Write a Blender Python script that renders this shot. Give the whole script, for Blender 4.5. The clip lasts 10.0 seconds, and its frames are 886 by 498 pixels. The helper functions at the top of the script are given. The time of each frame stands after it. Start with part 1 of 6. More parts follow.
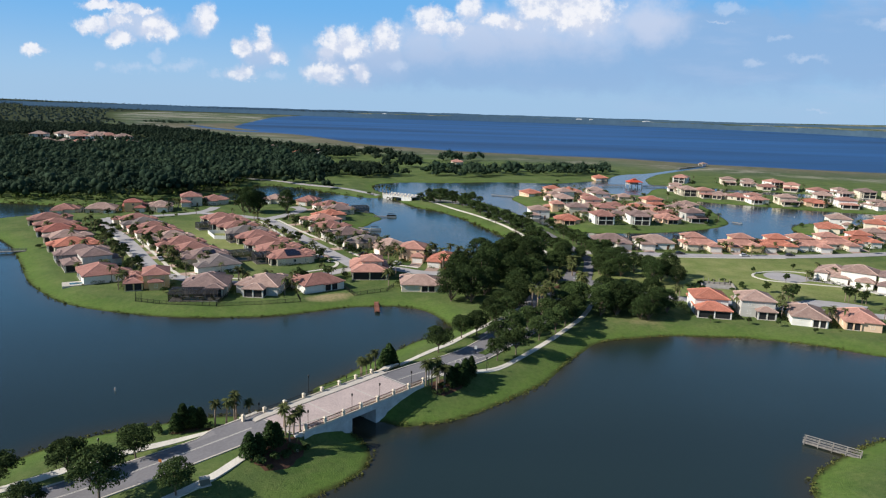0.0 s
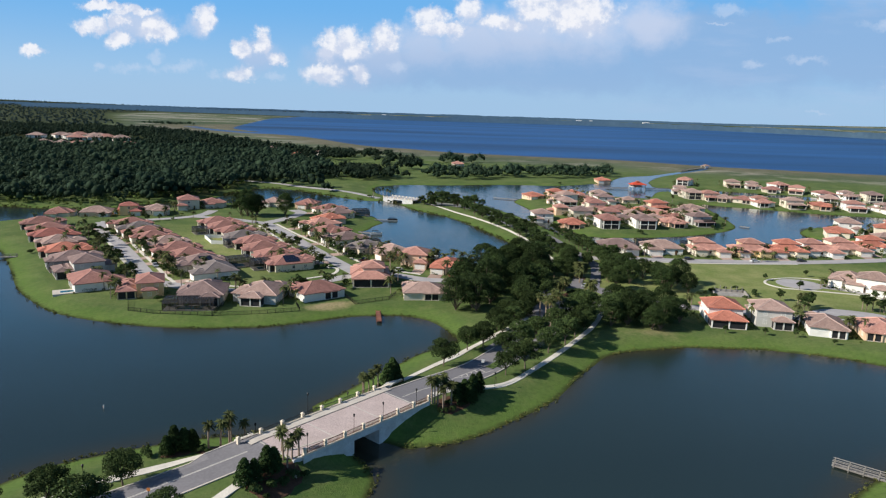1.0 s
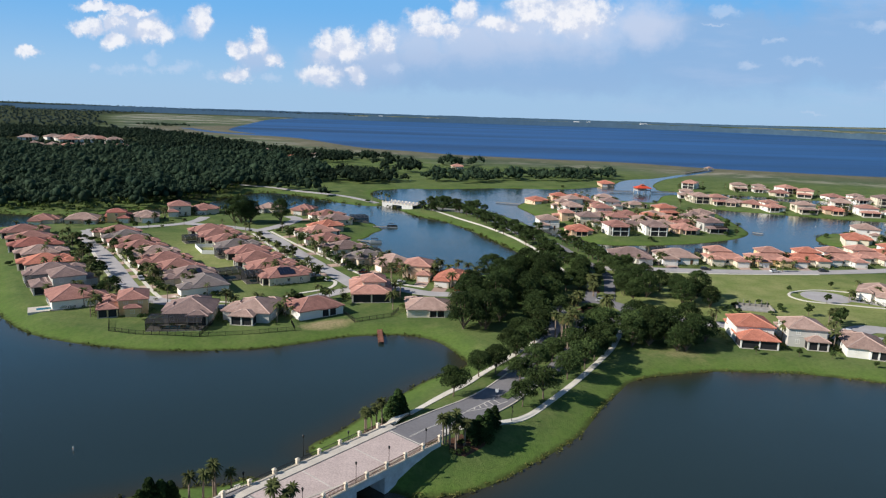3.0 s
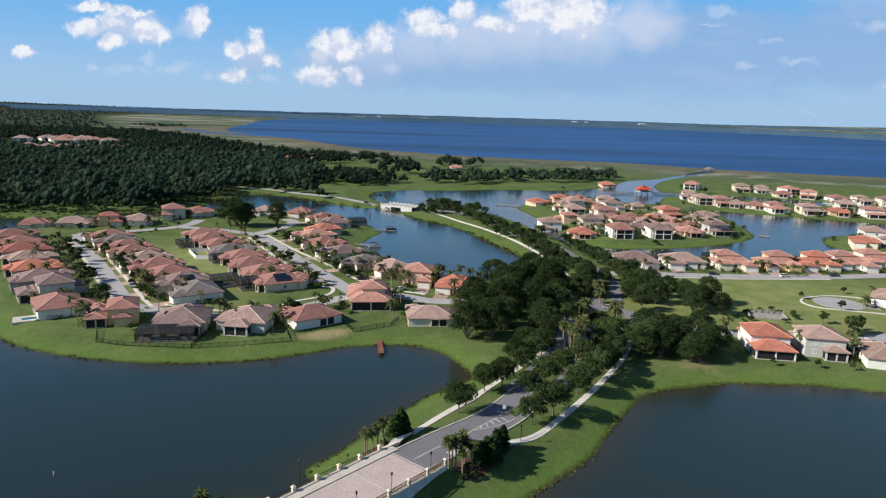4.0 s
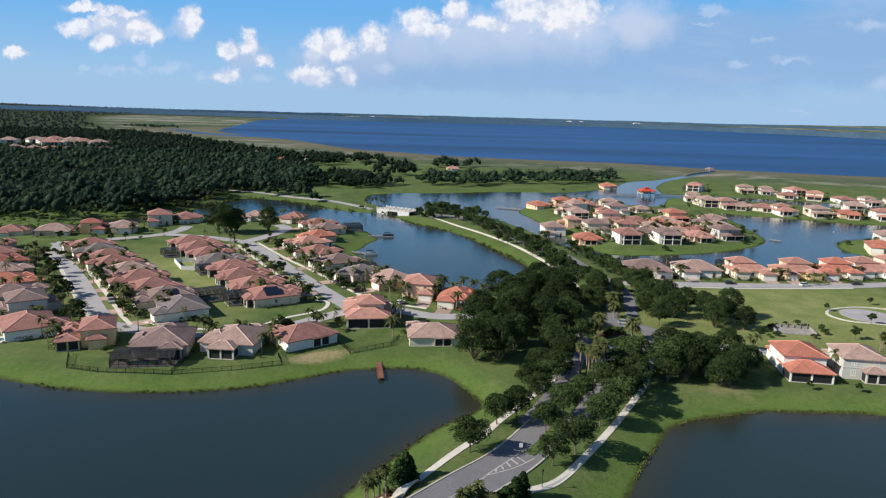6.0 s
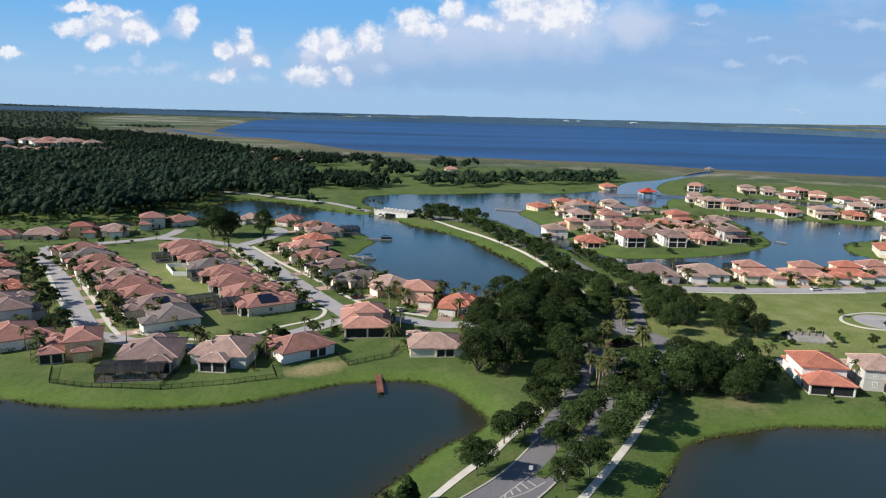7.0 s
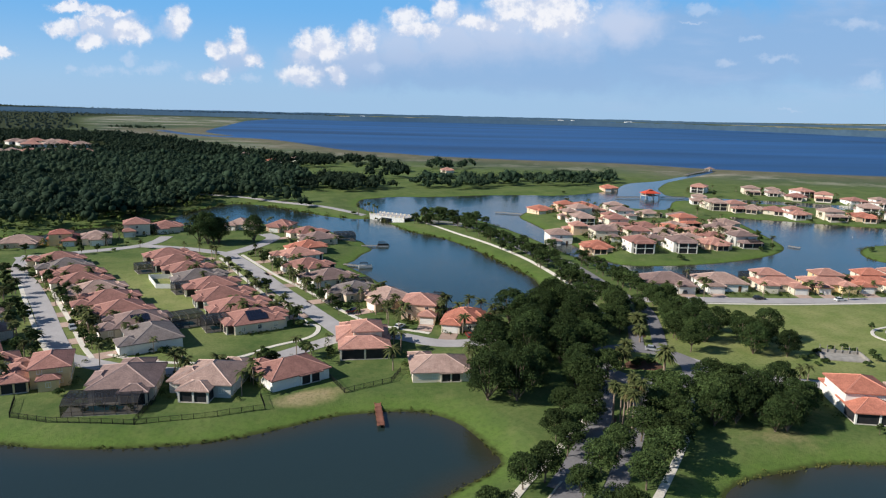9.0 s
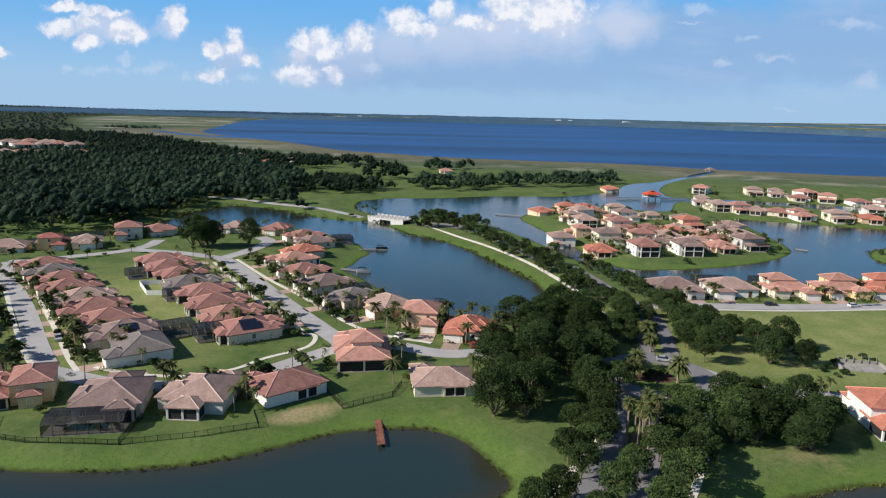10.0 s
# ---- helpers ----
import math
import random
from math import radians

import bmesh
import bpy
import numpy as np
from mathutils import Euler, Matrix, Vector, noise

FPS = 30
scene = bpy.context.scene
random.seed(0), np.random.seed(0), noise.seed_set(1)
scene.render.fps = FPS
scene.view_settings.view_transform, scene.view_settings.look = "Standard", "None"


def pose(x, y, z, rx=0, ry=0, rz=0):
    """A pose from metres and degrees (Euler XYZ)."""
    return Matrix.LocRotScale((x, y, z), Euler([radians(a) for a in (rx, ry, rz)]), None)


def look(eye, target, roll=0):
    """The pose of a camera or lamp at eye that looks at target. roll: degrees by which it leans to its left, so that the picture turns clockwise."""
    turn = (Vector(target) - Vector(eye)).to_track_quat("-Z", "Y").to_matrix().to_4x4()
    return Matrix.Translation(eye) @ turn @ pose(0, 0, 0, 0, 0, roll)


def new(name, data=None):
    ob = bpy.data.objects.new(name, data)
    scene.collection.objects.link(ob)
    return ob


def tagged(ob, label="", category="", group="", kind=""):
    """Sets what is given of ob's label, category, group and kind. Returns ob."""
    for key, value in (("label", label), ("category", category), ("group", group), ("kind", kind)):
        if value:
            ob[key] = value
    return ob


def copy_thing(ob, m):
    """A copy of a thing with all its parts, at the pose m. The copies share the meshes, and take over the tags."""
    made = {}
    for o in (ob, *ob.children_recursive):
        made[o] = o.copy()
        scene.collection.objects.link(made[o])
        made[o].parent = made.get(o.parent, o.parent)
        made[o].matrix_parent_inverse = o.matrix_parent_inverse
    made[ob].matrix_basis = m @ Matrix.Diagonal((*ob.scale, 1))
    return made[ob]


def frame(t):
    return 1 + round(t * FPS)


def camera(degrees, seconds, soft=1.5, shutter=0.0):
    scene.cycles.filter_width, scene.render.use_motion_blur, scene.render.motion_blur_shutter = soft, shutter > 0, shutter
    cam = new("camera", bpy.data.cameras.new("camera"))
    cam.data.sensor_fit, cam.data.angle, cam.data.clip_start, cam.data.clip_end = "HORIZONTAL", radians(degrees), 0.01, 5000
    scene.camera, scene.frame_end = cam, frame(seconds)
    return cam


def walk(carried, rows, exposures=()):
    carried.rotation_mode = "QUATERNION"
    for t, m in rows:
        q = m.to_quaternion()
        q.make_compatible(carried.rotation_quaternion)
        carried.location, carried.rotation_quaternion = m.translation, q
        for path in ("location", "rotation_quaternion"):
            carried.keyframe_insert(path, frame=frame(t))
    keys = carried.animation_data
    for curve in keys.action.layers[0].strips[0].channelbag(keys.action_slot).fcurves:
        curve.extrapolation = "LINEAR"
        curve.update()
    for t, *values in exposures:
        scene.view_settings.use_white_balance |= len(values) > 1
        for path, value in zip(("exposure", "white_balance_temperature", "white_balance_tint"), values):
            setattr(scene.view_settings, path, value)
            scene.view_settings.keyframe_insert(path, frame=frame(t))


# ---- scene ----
cam = camera(65.5, 10.0, soft=1.2)
PATH = [
    (0.0, (0.00, 0.00, 67.50), (0.00, 98.00, 47.59), 1.72),
    (1.0, (-1.75, 8.58, 67.79), (-1.64, 106.61, 48.04), 1.77),
    (2.0, (-3.39, 17.23, 68.05), (-3.09, 115.28, 48.41), 1.77),
    (3.0, (-4.93, 25.94, 68.29), (-4.35, 124.00, 48.70), 1.74),
    (4.0, (-6.39, 34.70, 68.50), (-5.47, 132.76, 48.94), 1.69),
    (5.0, (-7.78, 43.49, 68.68), (-6.47, 141.55, 49.13), 1.61),
    (6.0, (-9.11, 52.31, 68.84), (-7.38, 150.36, 49.27), 1.53),
    (7.0, (-10.40, 61.14, 68.97), (-8.22, 159.17, 49.37), 1.44),
    (8.0, (-11.65, 69.97, 69.07), (-9.03, 167.99, 49.45), 1.37),
    (9.0, (-12.88, 78.79, 69.15), (-9.83, 176.80, 49.52), 1.31),
    (10.0, (-14.10, 87.59, 69.20), (-10.65, 185.58, 49.57), 1.29),
]
walk(cam, [(t, look(eye, target, roll)) for t, eye, target, roll in PATH])

# ---- world, sun ----
SUN_EL = radians(33.0)          # the sun stands to the left and a little behind
TO_SUN = Vector((-math.cos(SUN_EL) * math.cos(radians(15)), -math.cos(SUN_EL) * math.sin(radians(15)), math.sin(SUN_EL)))
world = bpy.data.worlds.new("world")
scene.world = world
world.use_nodes = True
wt = world.node_tree
wt.nodes.clear()


def wmath(op, a, b=None, clamp=False):
    n = wt.nodes.new("ShaderNodeMath")
    n.operation, n.use_clamp = op, clamp
    for i, v in enumerate((a, b)):
        if v is None:
            continue
        if isinstance(v, (int, float)):
            n.inputs[i].default_value = v
        else:
            wt.links.new(v, n.inputs[i])
    return n.outputs[0]


sky = wt.nodes.new("ShaderNodeTexSky")
sky.sky_type, sky.sun_disc = "NISHITA", False
sky.sun_elevation, sky.sun_rotation = SUN_EL, radians(-105)
sky.altitude, sky.air_density, sky.dust_density, sky.ozone_density = 0, 1.0, 0.6, 2.5
coord = wt.nodes.new("ShaderNodeTexCoord")
split = wt.nodes.new("ShaderNodeSeparateXYZ")
wt.links.new(coord.outputs["Generated"], split.inputs[0])
# view direction as a flat chart of the sky ahead: u to the right, v up
fwd = wmath("MAXIMUM", split.outputs[1], 0.05)
u = wmath("DIVIDE", split.outputs[0], fwd)
v = wmath("DIVIDE", split.outputs[2], fwd)
bent = [u, v]
chart = wt.nodes.new("ShaderNodeCombineXYZ")
wt.links.new(u, chart.inputs[0])
wt.links.new(v, chart.inputs[1])


def wnoise(scale, detail, rough, stretch=(1, 1, 1), shift=(0, 0, 0)):
    m = wt.nodes.new("ShaderNodeMapping")
    m.inputs["Location"].default_value = shift
    m.inputs["Scale"].default_value = stretch
    wt.links.new(chart.outputs[0], m.inputs[0])
    n = wt.nodes.new("ShaderNodeTexNoise")
    n.inputs["Scale"].default_value, n.inputs["Detail"].default_value, n.inputs["Roughness"].default_value = scale, detail, rough
    wt.links.new(m.outputs[0], n.inputs[0])
    return n.outputs[0]


def blob(cu, cv, ru, rv):
    """How far inside an ellipse of the sky's chart a direction lies: 1 at its middle, 0 at its rim."""
    a = wmath("DIVIDE", wmath("SUBTRACT", bent[0], cu), ru)
    b = wmath("DIVIDE", wmath("SUBTRACT", bent[1], cv), rv)
    return wmath("SUBTRACT", 1.0, wmath("SQRT", wmath("ADD", wmath("MULTIPLY", a, a), wmath("MULTIPLY", b, b))))


def union(items):
    out = items[0]
    for i in items[1:]:
        out = wmath("MAXIMUM", out, i)
    return out


def ramp(x, lo, hi):
    n = wt.nodes.new("ShaderNodeMapRange")
    n.interpolation_type = "SMOOTHSTEP"
    n.inputs[1].default_value, n.inputs[2].default_value = lo, hi
    wt.links.new(x, n.inputs[0])
    return n.outputs[0]


puff = wmath("SUBTRACT", wnoise(30, 7, 0.6), 0.5)
puff_up = wmath("SUBTRACT", wnoise(30, 7, 0.6, (1, 1, 1), (0.006, -0.010, 0)), 0.5)
fine_puff = wmath("SUBTRACT", wnoise(85, 6, 0.65), 0.5)
soft_puff = wmath("SUBTRACT", wnoise(9, 5, 0.55, (0.6, 1.4, 1)), 0.5)
# outlines billow: the chart is bent by two noises before the cloud forms are read
bent = [wmath("ADD", u, wmath("MULTIPLY", wmath("SUBTRACT", wnoise(30, 7, 0.64, (1, 1, 1), (3, 1, 0)), 0.5), 0.044)),
        wmath("ADD", v, wmath("MULTIPLY", wmath("SUBTRACT", wnoise(30, 7, 0.64, (1, 1, 1), (7, 5, 0)), 0.5), 0.040))]
BRIGHT = [(-0.497, 0.101, 0.026, 0.012), (-0.464, 0.108, 0.020, 0.011), (-0.478, 0.128, 0.037, 0.006), (-0.436, 0.121, 0.034, 0.007), (-0.462, 0.083, 0.018, 0.012), (-0.403, 0.096, 0.030, 0.015), (-0.338, 0.115, 0.015, 0.020), (-0.289, 0.077, 0.015, 0.015), (-0.260, 0.087, 0.013, 0.018), (-0.292, 0.041, 0.023, 0.011), (-0.242, 0.063, 0.016, 0.010), (-0.174, 0.044, 0.031, 0.015), (-0.125, 0.047, 0.015, 0.012), (-0.167, 0.085, 0.018, 0.023), (-0.136, 0.084, 0.026, 0.020), (-0.089, 0.099, 0.023, 0.020), (-0.027, 0.127, 0.028, 0.014), (0.026, 0.136, 0.020, 0.018), (0.076, 0.121, 0.033, 0.011), (0.124, 0.145, 0.039, 0.021), (0.176, 0.139, 0.057, 0.028), (-0.012, 0.111, 0.036, 0.011), (-0.585, 0.064, 0.018, 0.008)]
MASS = [(-0.429, 0.100, 0.049, 0.025), (-0.264, 0.067, 0.034, 0.028), (-0.348, 0.104, 0.025, 0.018), (-0.146, 0.060, 0.057, 0.039), (-0.091, 0.067, 0.057, 0.036), (-0.035, 0.083, 0.066, 0.039), (0.036, 0.093, 0.082, 0.038), (0.106, 0.107, 0.090, 0.046), (0.193, 0.117, 0.098, 0.049), (0.271, 0.126, 0.066, 0.043)]
WISPS = [(-0.441, 0.045, 0.041, 0.011), (-0.409, 0.061, 0.013, 0.011), (-0.378, 0.049, 0.033, 0.010), (-0.245, 0.038, 0.021, 0.008), (-0.492, 0.044, 0.015, 0.007), (-0.328, 0.038, 0.016, 0.007), (0.390, 0.148, 0.034, 0.009), (0.460, 0.114, 0.018, 0.007), (0.428, 0.075, 0.028, 0.008), (0.508, 0.084, 0.041, 0.007), (0.371, 0.127, 0.030, 0.003), (0.525, 0.014, 0.029, 0.004), (0.635, 0.053, 0.025, 0.018), (0.606, 0.133, 0.049, 0.011), (-0.067, 0.057, 0.021, 0.011)]
VEIL = [(-0.003, 0.056, 0.197, 0.038), (0.148, 0.064, 0.230, 0.053), (0.387, 0.089, 0.246, 0.078), (0.586, 0.110, 0.213, 0.078)]
dense = ramp(wmath("ADD", union([blob(*c) for c in BRIGHT]), wmath("ADD", wmath("MULTIPLY", puff, 0.7), wmath("MULTIPLY", fine_puff, 0.7))), -0.30, 0.40)
mass = ramp(wmath("ADD", union([blob(*c) for c in MASS]), wmath("ADD", wmath("MULTIPLY", puff, 0.6), wmath("MULTIPLY", soft_puff, 0.6))), -0.25, 0.75)
wisp = ramp(wmath("ADD", union([blob(*c) for c in WISPS]), wmath("ADD", wmath("MULTIPLY", puff, 1.6), wmath("MULTIPLY", fine_puff, 0.8))), 0.0, 0.9)
veil = ramp(wmath("ADD", union([blob(*c) for c in VEIL]), wmath("MULTIPLY", soft_puff, 0.9)), -0.02, 0.5)
# bright where a puff faces the sun, lilac-grey on its far side and base
lit = ramp(wmath("ADD", wmath("MULTIPLY", wmath("SUBTRACT", puff, puff_up), 4.2), wmath("MULTIPLY", dense, 0.6)), 0.1, 1.0)


def mix(fac, a, b):
    n = wt.nodes.new("ShaderNodeMix")
    n.data_type = "RGBA"
    for i, s in ((0, fac), (6, a), (7, b)):
        if isinstance(s, tuple):
            n.inputs[i].default_value = s
        elif isinstance(s, float):
            n.inputs[i].default_value = s
        else:
            wt.links.new(s, n.inputs[i])
    return n.outputs[2]


# clear sky low over the horizon: pale at the rim, deeper blue upwards
clear = mix(ramp(split.outputs[2], 0.0, 0.15), (4.1, 6.3, 8.75, 1), (1.75, 4.9, 9.2, 1))
base_sky = mix(ramp(split.outputs[2], 0.36, 0.16), mix(0.72, sky.outputs[0], (0.5, 1.25, 2.8, 1)), clear)
above = mix(wmath("MULTIPLY", veil, 0.78), base_sky, (3.15, 5.0, 7.9, 1))
streak = wmath("MULTIPLY", ramp(wnoise(7, 6, 0.6, (0.7, 3.2, 1), (0.4, 0.2, 0)), 0.48, 0.72), ramp(u, -0.1, 0.35))
above = mix(wmath("MULTIPLY", streak, 0.35), above, (4.9, 6.3, 8.8, 1))
above = mix(wmath("MULTIPLY", mass, 0.8), above, mix(ramp(v, 0.04, 0.13), (4.4, 5.9, 8.5, 1), (6.6, 7.4, 9.3, 1)))
above = mix(wmath("MULTIPLY", wisp, 0.42), above, (6.9, 7.9, 9.7, 1))
above = mix(wmath("MULTIPLY", dense, 0.9), above, mix(lit, (6.9, 7.6, 9.3, 1), (10.2, 10.2, 10.6, 1)))
haze = ramp(v, 0.06, 0.0)
above = mix(wmath("MULTIPLY", haze, 0.4), above, (3.7, 5.6, 8.1, 1))
back = wt.nodes.new("ShaderNodeBackground")
back.inputs[1].default_value = 0.08
wt.links.new(above, back.inputs[0])
wout = wt.nodes.new("ShaderNodeOutputWorld")
wt.links.new(back.outputs[0], wout.inputs[0])

sun = new("sun", bpy.data.lights.new("sun", "SUN"))
sun.data.energy, sun.data.angle, sun.data.color = 5.3, radians(0.6), (1.0, 0.945, 0.87)
sun.matrix_world = Matrix.Translation((-300, -100, 300)) @ TO_SUN.to_track_quat("Z", "Y").to_matrix().to_4x4()
scene.view_settings.exposure = 0.2

# ---- materials ----


def material(name, colour, rough=0.8, metal=0.0, spread=0.25, scale=3.0, fine=0.0, fine_scale=40.0, bump=0.0, island=0.0, random_ob=0.0, spec=0.3, second=None, second_scale=0.3, coords="Object"):
    """Colour varied at two scales, with relief; island and random_ob shift the brightness from piece to piece."""
    m = bpy.data.materials.new(name)
    m.use_nodes = True
    nt = m.node_tree
    bsdf = nt.nodes["Principled BSDF"]
    bsdf.inputs["Roughness"].default_value, bsdf.inputs["Metallic"].default_value = rough, metal
    bsdf.inputs["Specular IOR Level"].default_value = spec
    tc = nt.nodes.new("ShaderNodeTexCoord")

    def noise_at(s, detail=4):
        n = nt.nodes.new("ShaderNodeTexNoise")
        n.inputs["Scale"].default_value, n.inputs["Detail"].default_value = s, detail
        nt.links.new(tc.outputs[coords], n.inputs[0])
        return n.outputs[0]

    def scaled(value, lo, hi):
        n = nt.nodes.new("ShaderNodeMapRange")
        n.inputs[1].default_value, n.inputs[2].default_value = 0.25, 0.75
        n.inputs[3].default_value, n.inputs[4].default_value = lo, hi
        nt.links.new(value, n.inputs[0])
        return n.outputs[0]

    def times(a, b):
        n = nt.nodes.new("ShaderNodeMath")
        n.operation = "MULTIPLY"
        nt.links.new(a, n.inputs[0])
        nt.links.new(b, n.inputs[1])
        return n.outputs[0]

    value = scaled(noise_at(scale), 1 - spread, 1 + spread)
    if fine:
        value = times(value, scaled(noise_at(fine_scale, 2), 1 - fine, 1 + fine))
    if island:
        g = nt.nodes.new("ShaderNodeNewGeometry")
        n = nt.nodes.new("ShaderNodeMapRange")
        n.inputs[3].default_value, n.inputs[4].default_value = 1 - island, 1 + island
        nt.links.new(g.outputs["Random Per Island"], n.inputs[0])
        value = times(value, n.outputs[0])
    if random_ob:
        g = nt.nodes.new("ShaderNodeObjectInfo")
        n = nt.nodes.new("ShaderNodeMapRange")
        n.inputs[3].default_value, n.inputs[4].default_value = 1 - random_ob, 1 + random_ob
        nt.links.new(g.outputs["Random"], n.inputs[0])
        value = times(value, n.outputs[0])
    vm = nt.nodes.new("ShaderNodeVectorMath")
    vm.operation = "SCALE"
    nt.links.new(value, vm.inputs["Scale"])
    if second:
        mixer = nt.nodes.new("ShaderNodeMix")
        mixer.data_type = "RGBA"
        mixer.inputs[6].default_value, mixer.inputs[7].default_value = (*colour, 1), (*second, 1)
        nt.links.new(scaled(noise_at(second_scale, 5), 0, 1), mixer.inputs[0])
        nt.links.new(mixer.outputs[2], vm.inputs[0])
    else:
        vm.inputs[0].default_value = colour
    nt.links.new(vm.outputs[0], bsdf.inputs["Base Color"])
    if bump:
        b = nt.nodes.new("ShaderNodeBump")
        b.inputs["Strength"].default_value, b.inputs["Distance"].default_value = bump, 0.05
        nt.links.new(noise_at(fine_scale, 3), b.inputs["Height"])
        nt.links.new(b.outputs[0], bsdf.inputs["Normal"])
    return m


def ground_material():
    """Lawn with mown and dry patches; tan marsh and bare wet soil where the masks say so."""
    m = bpy.data.materials.new("ground")
    m.use_nodes = True
    nt = m.node_tree
    bsdf = nt.nodes["Principled BSDF"]
    bsdf.inputs["Roughness"].default_value = 0.95
    bsdf.inputs["Specular IOR Level"].default_value = 0.1
    geo = nt.nodes.new("ShaderNodeNewGeometry")

    def noise_at(s, detail=5, rough=0.55):
        n = nt.nodes.new("ShaderNodeTexNoise")
        n.inputs["Scale"].default_value, n.inputs["Detail"].default_value, n.inputs["Roughness"].default_value = s, detail, rough
        nt.links.new(geo.outputs["Position"], n.inputs[0])
        return n.outputs[0]

    def mapped(value, a, b, c=0.0, d=1.0):
        n = nt.nodes.new("ShaderNodeMapRange")
        for i, x in enumerate((a, b, c, d)):
            n.inputs[i + 1].default_value = x
        nt.links.new(value, n.inputs[0])
        return n.outputs[0]

    def mixed(fac, a, b):
        n = nt.nodes.new("ShaderNodeMix")
        n.data_type = "RGBA"
        nt.links.new(fac, n.inputs[0])
        for i, s in ((6, a), (7, b)):
            if isinstance(s, tuple):
                n.inputs[i].default_value = (*s, 1)
            else:
                nt.links.new(s, n.inputs[i])
        return n.outputs[2]

    def mask(name):
        n = nt.nodes.new("ShaderNodeAttribute")
        n.attribute_name = name
        return n.outputs["Fac"]

    def added(a, b, k):
        n = nt.nodes.new("ShaderNodeMath")
        n.operation = "MULTIPLY_ADD"
        nt.links.new(b, n.inputs[0])
        n.inputs[1].default_value = k
        nt.links.new(a, n.inputs[2])
        return n.outputs[0]

    lawn = mixed(mapped(noise_at(0.06), 0.35, 0.65), (0.070, 0.116, 0.034), (0.126, 0.168, 0.056))
    lawn = mixed(mapped(noise_at(0.16, 6, 0.65), 0.52, 0.7, 0, 0.45), lawn, (0.205, 0.20, 0.082))
    lawn = mixed(mapped(noise_at(0.5), 0.45, 0.8, 0, 0.5), lawn, (0.195, 0.21, 0.08))
    lawn = mixed(mapped(noise_at(4.0, 3), 0.35, 0.75, 0, 0.4), lawn, (0.055, 0.092, 0.020))
    dry = mixed(mapped(noise_at(0.3), 0.3, 0.7), (0.36, 0.285, 0.165), (0.27, 0.235, 0.11))
    lawn = mixed(mapped(added(mask("dry"), noise_at(0.25), 0.5), 0.5, 0.95), lawn, dry)
    lawn = mixed(mapped(added(mask("pale"), noise_at(0.12), 0.5), 0.25, 1.0, 0, 0.9), lawn, mixed(mapped(noise_at(0.1, 6), 0.35, 0.65), (0.175, 0.22, 0.065), (0.285, 0.29, 0.115)))
    lawn = mixed(mapped(added(mask("verge"), noise_at(0.35), 0.8), 0.65, 1.3, 0, 0.7), lawn, (0.106, 0.176, 0.033))
    lawn = mixed(mapped(noise_at(1.1, 6, 0.7), 0.47, 0.7, 0, 0.6), lawn, (0.050, 0.082, 0.020))
    marsh = mixed(mapped(noise_at(0.012, 6), 0.38, 0.62), (0.092, 0.122, 0.066), (0.168, 0.162, 0.108))
    marsh = mixed(mapped(noise_at(0.03, 6), 0.55, 0.68, 0, 0.8), marsh, (0.085, 0.115, 0.035))
    marsh = mixed(mapped(noise_at(0.0028, 7, 0.65), 0.42, 0.56, 0, 0.85), marsh, (0.070, 0.100, 0.046))
    marsh = mixed(mapped(noise_at(0.006, 8, 0.7), 0.53, 0.60, 0, 0.75), marsh, (0.34, 0.31, 0.25))
    marsh = mixed(mapped(noise_at(0.0016, 8, 0.68), 0.50, 0.57, 0, 0.8), marsh, (0.048, 0.072, 0.040))
    marsh = mixed(mapped(noise_at(0.0021, 9, 0.72), 0.53, 0.59, 0, 0.8), marsh, (0.30, 0.285, 0.24))
    marsh = mixed(mapped(noise_at(0.009, 7, 0.7), 0.60, 0.66, 0, 0.7), marsh, (0.045, 0.07, 0.03))
    marsh = mixed(mapped(added(mask("sedge"), noise_at(0.015, 6, 0.65), 0.9), 0.6, 1.2, 0, 0.85), marsh, mixed(mapped(noise_at(0.05, 6), 0.35, 0.65), (0.178, 0.150, 0.105), (0.105, 0.108, 0.064)))
    colour = mixed(mapped(added(mask("marsh"), noise_at(0.02, 5), 0.4), 0.5, 0.9), lawn, marsh)
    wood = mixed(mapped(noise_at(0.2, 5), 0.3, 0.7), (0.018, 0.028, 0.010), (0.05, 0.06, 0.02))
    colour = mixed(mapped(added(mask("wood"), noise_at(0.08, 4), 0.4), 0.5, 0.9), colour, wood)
    colour = mixed(mapped(added(mask("bank"), noise_at(0.7, 5), 0.9), 0.75, 1.25), colour, (0.05, 0.062, 0.018))
    nt.links.new(colour, bsdf.inputs["Base Color"])
    b = nt.nodes.new("ShaderNodeBump")
    b.inputs["Strength"].default_value, b.inputs["Distance"].default_value = 0.6, 0.25
    nt.links.new(noise_at(2.5, 6, 0.7), b.inputs["Height"])
    nt.links.new(b.outputs[0], bsdf.inputs["Normal"])
    return m


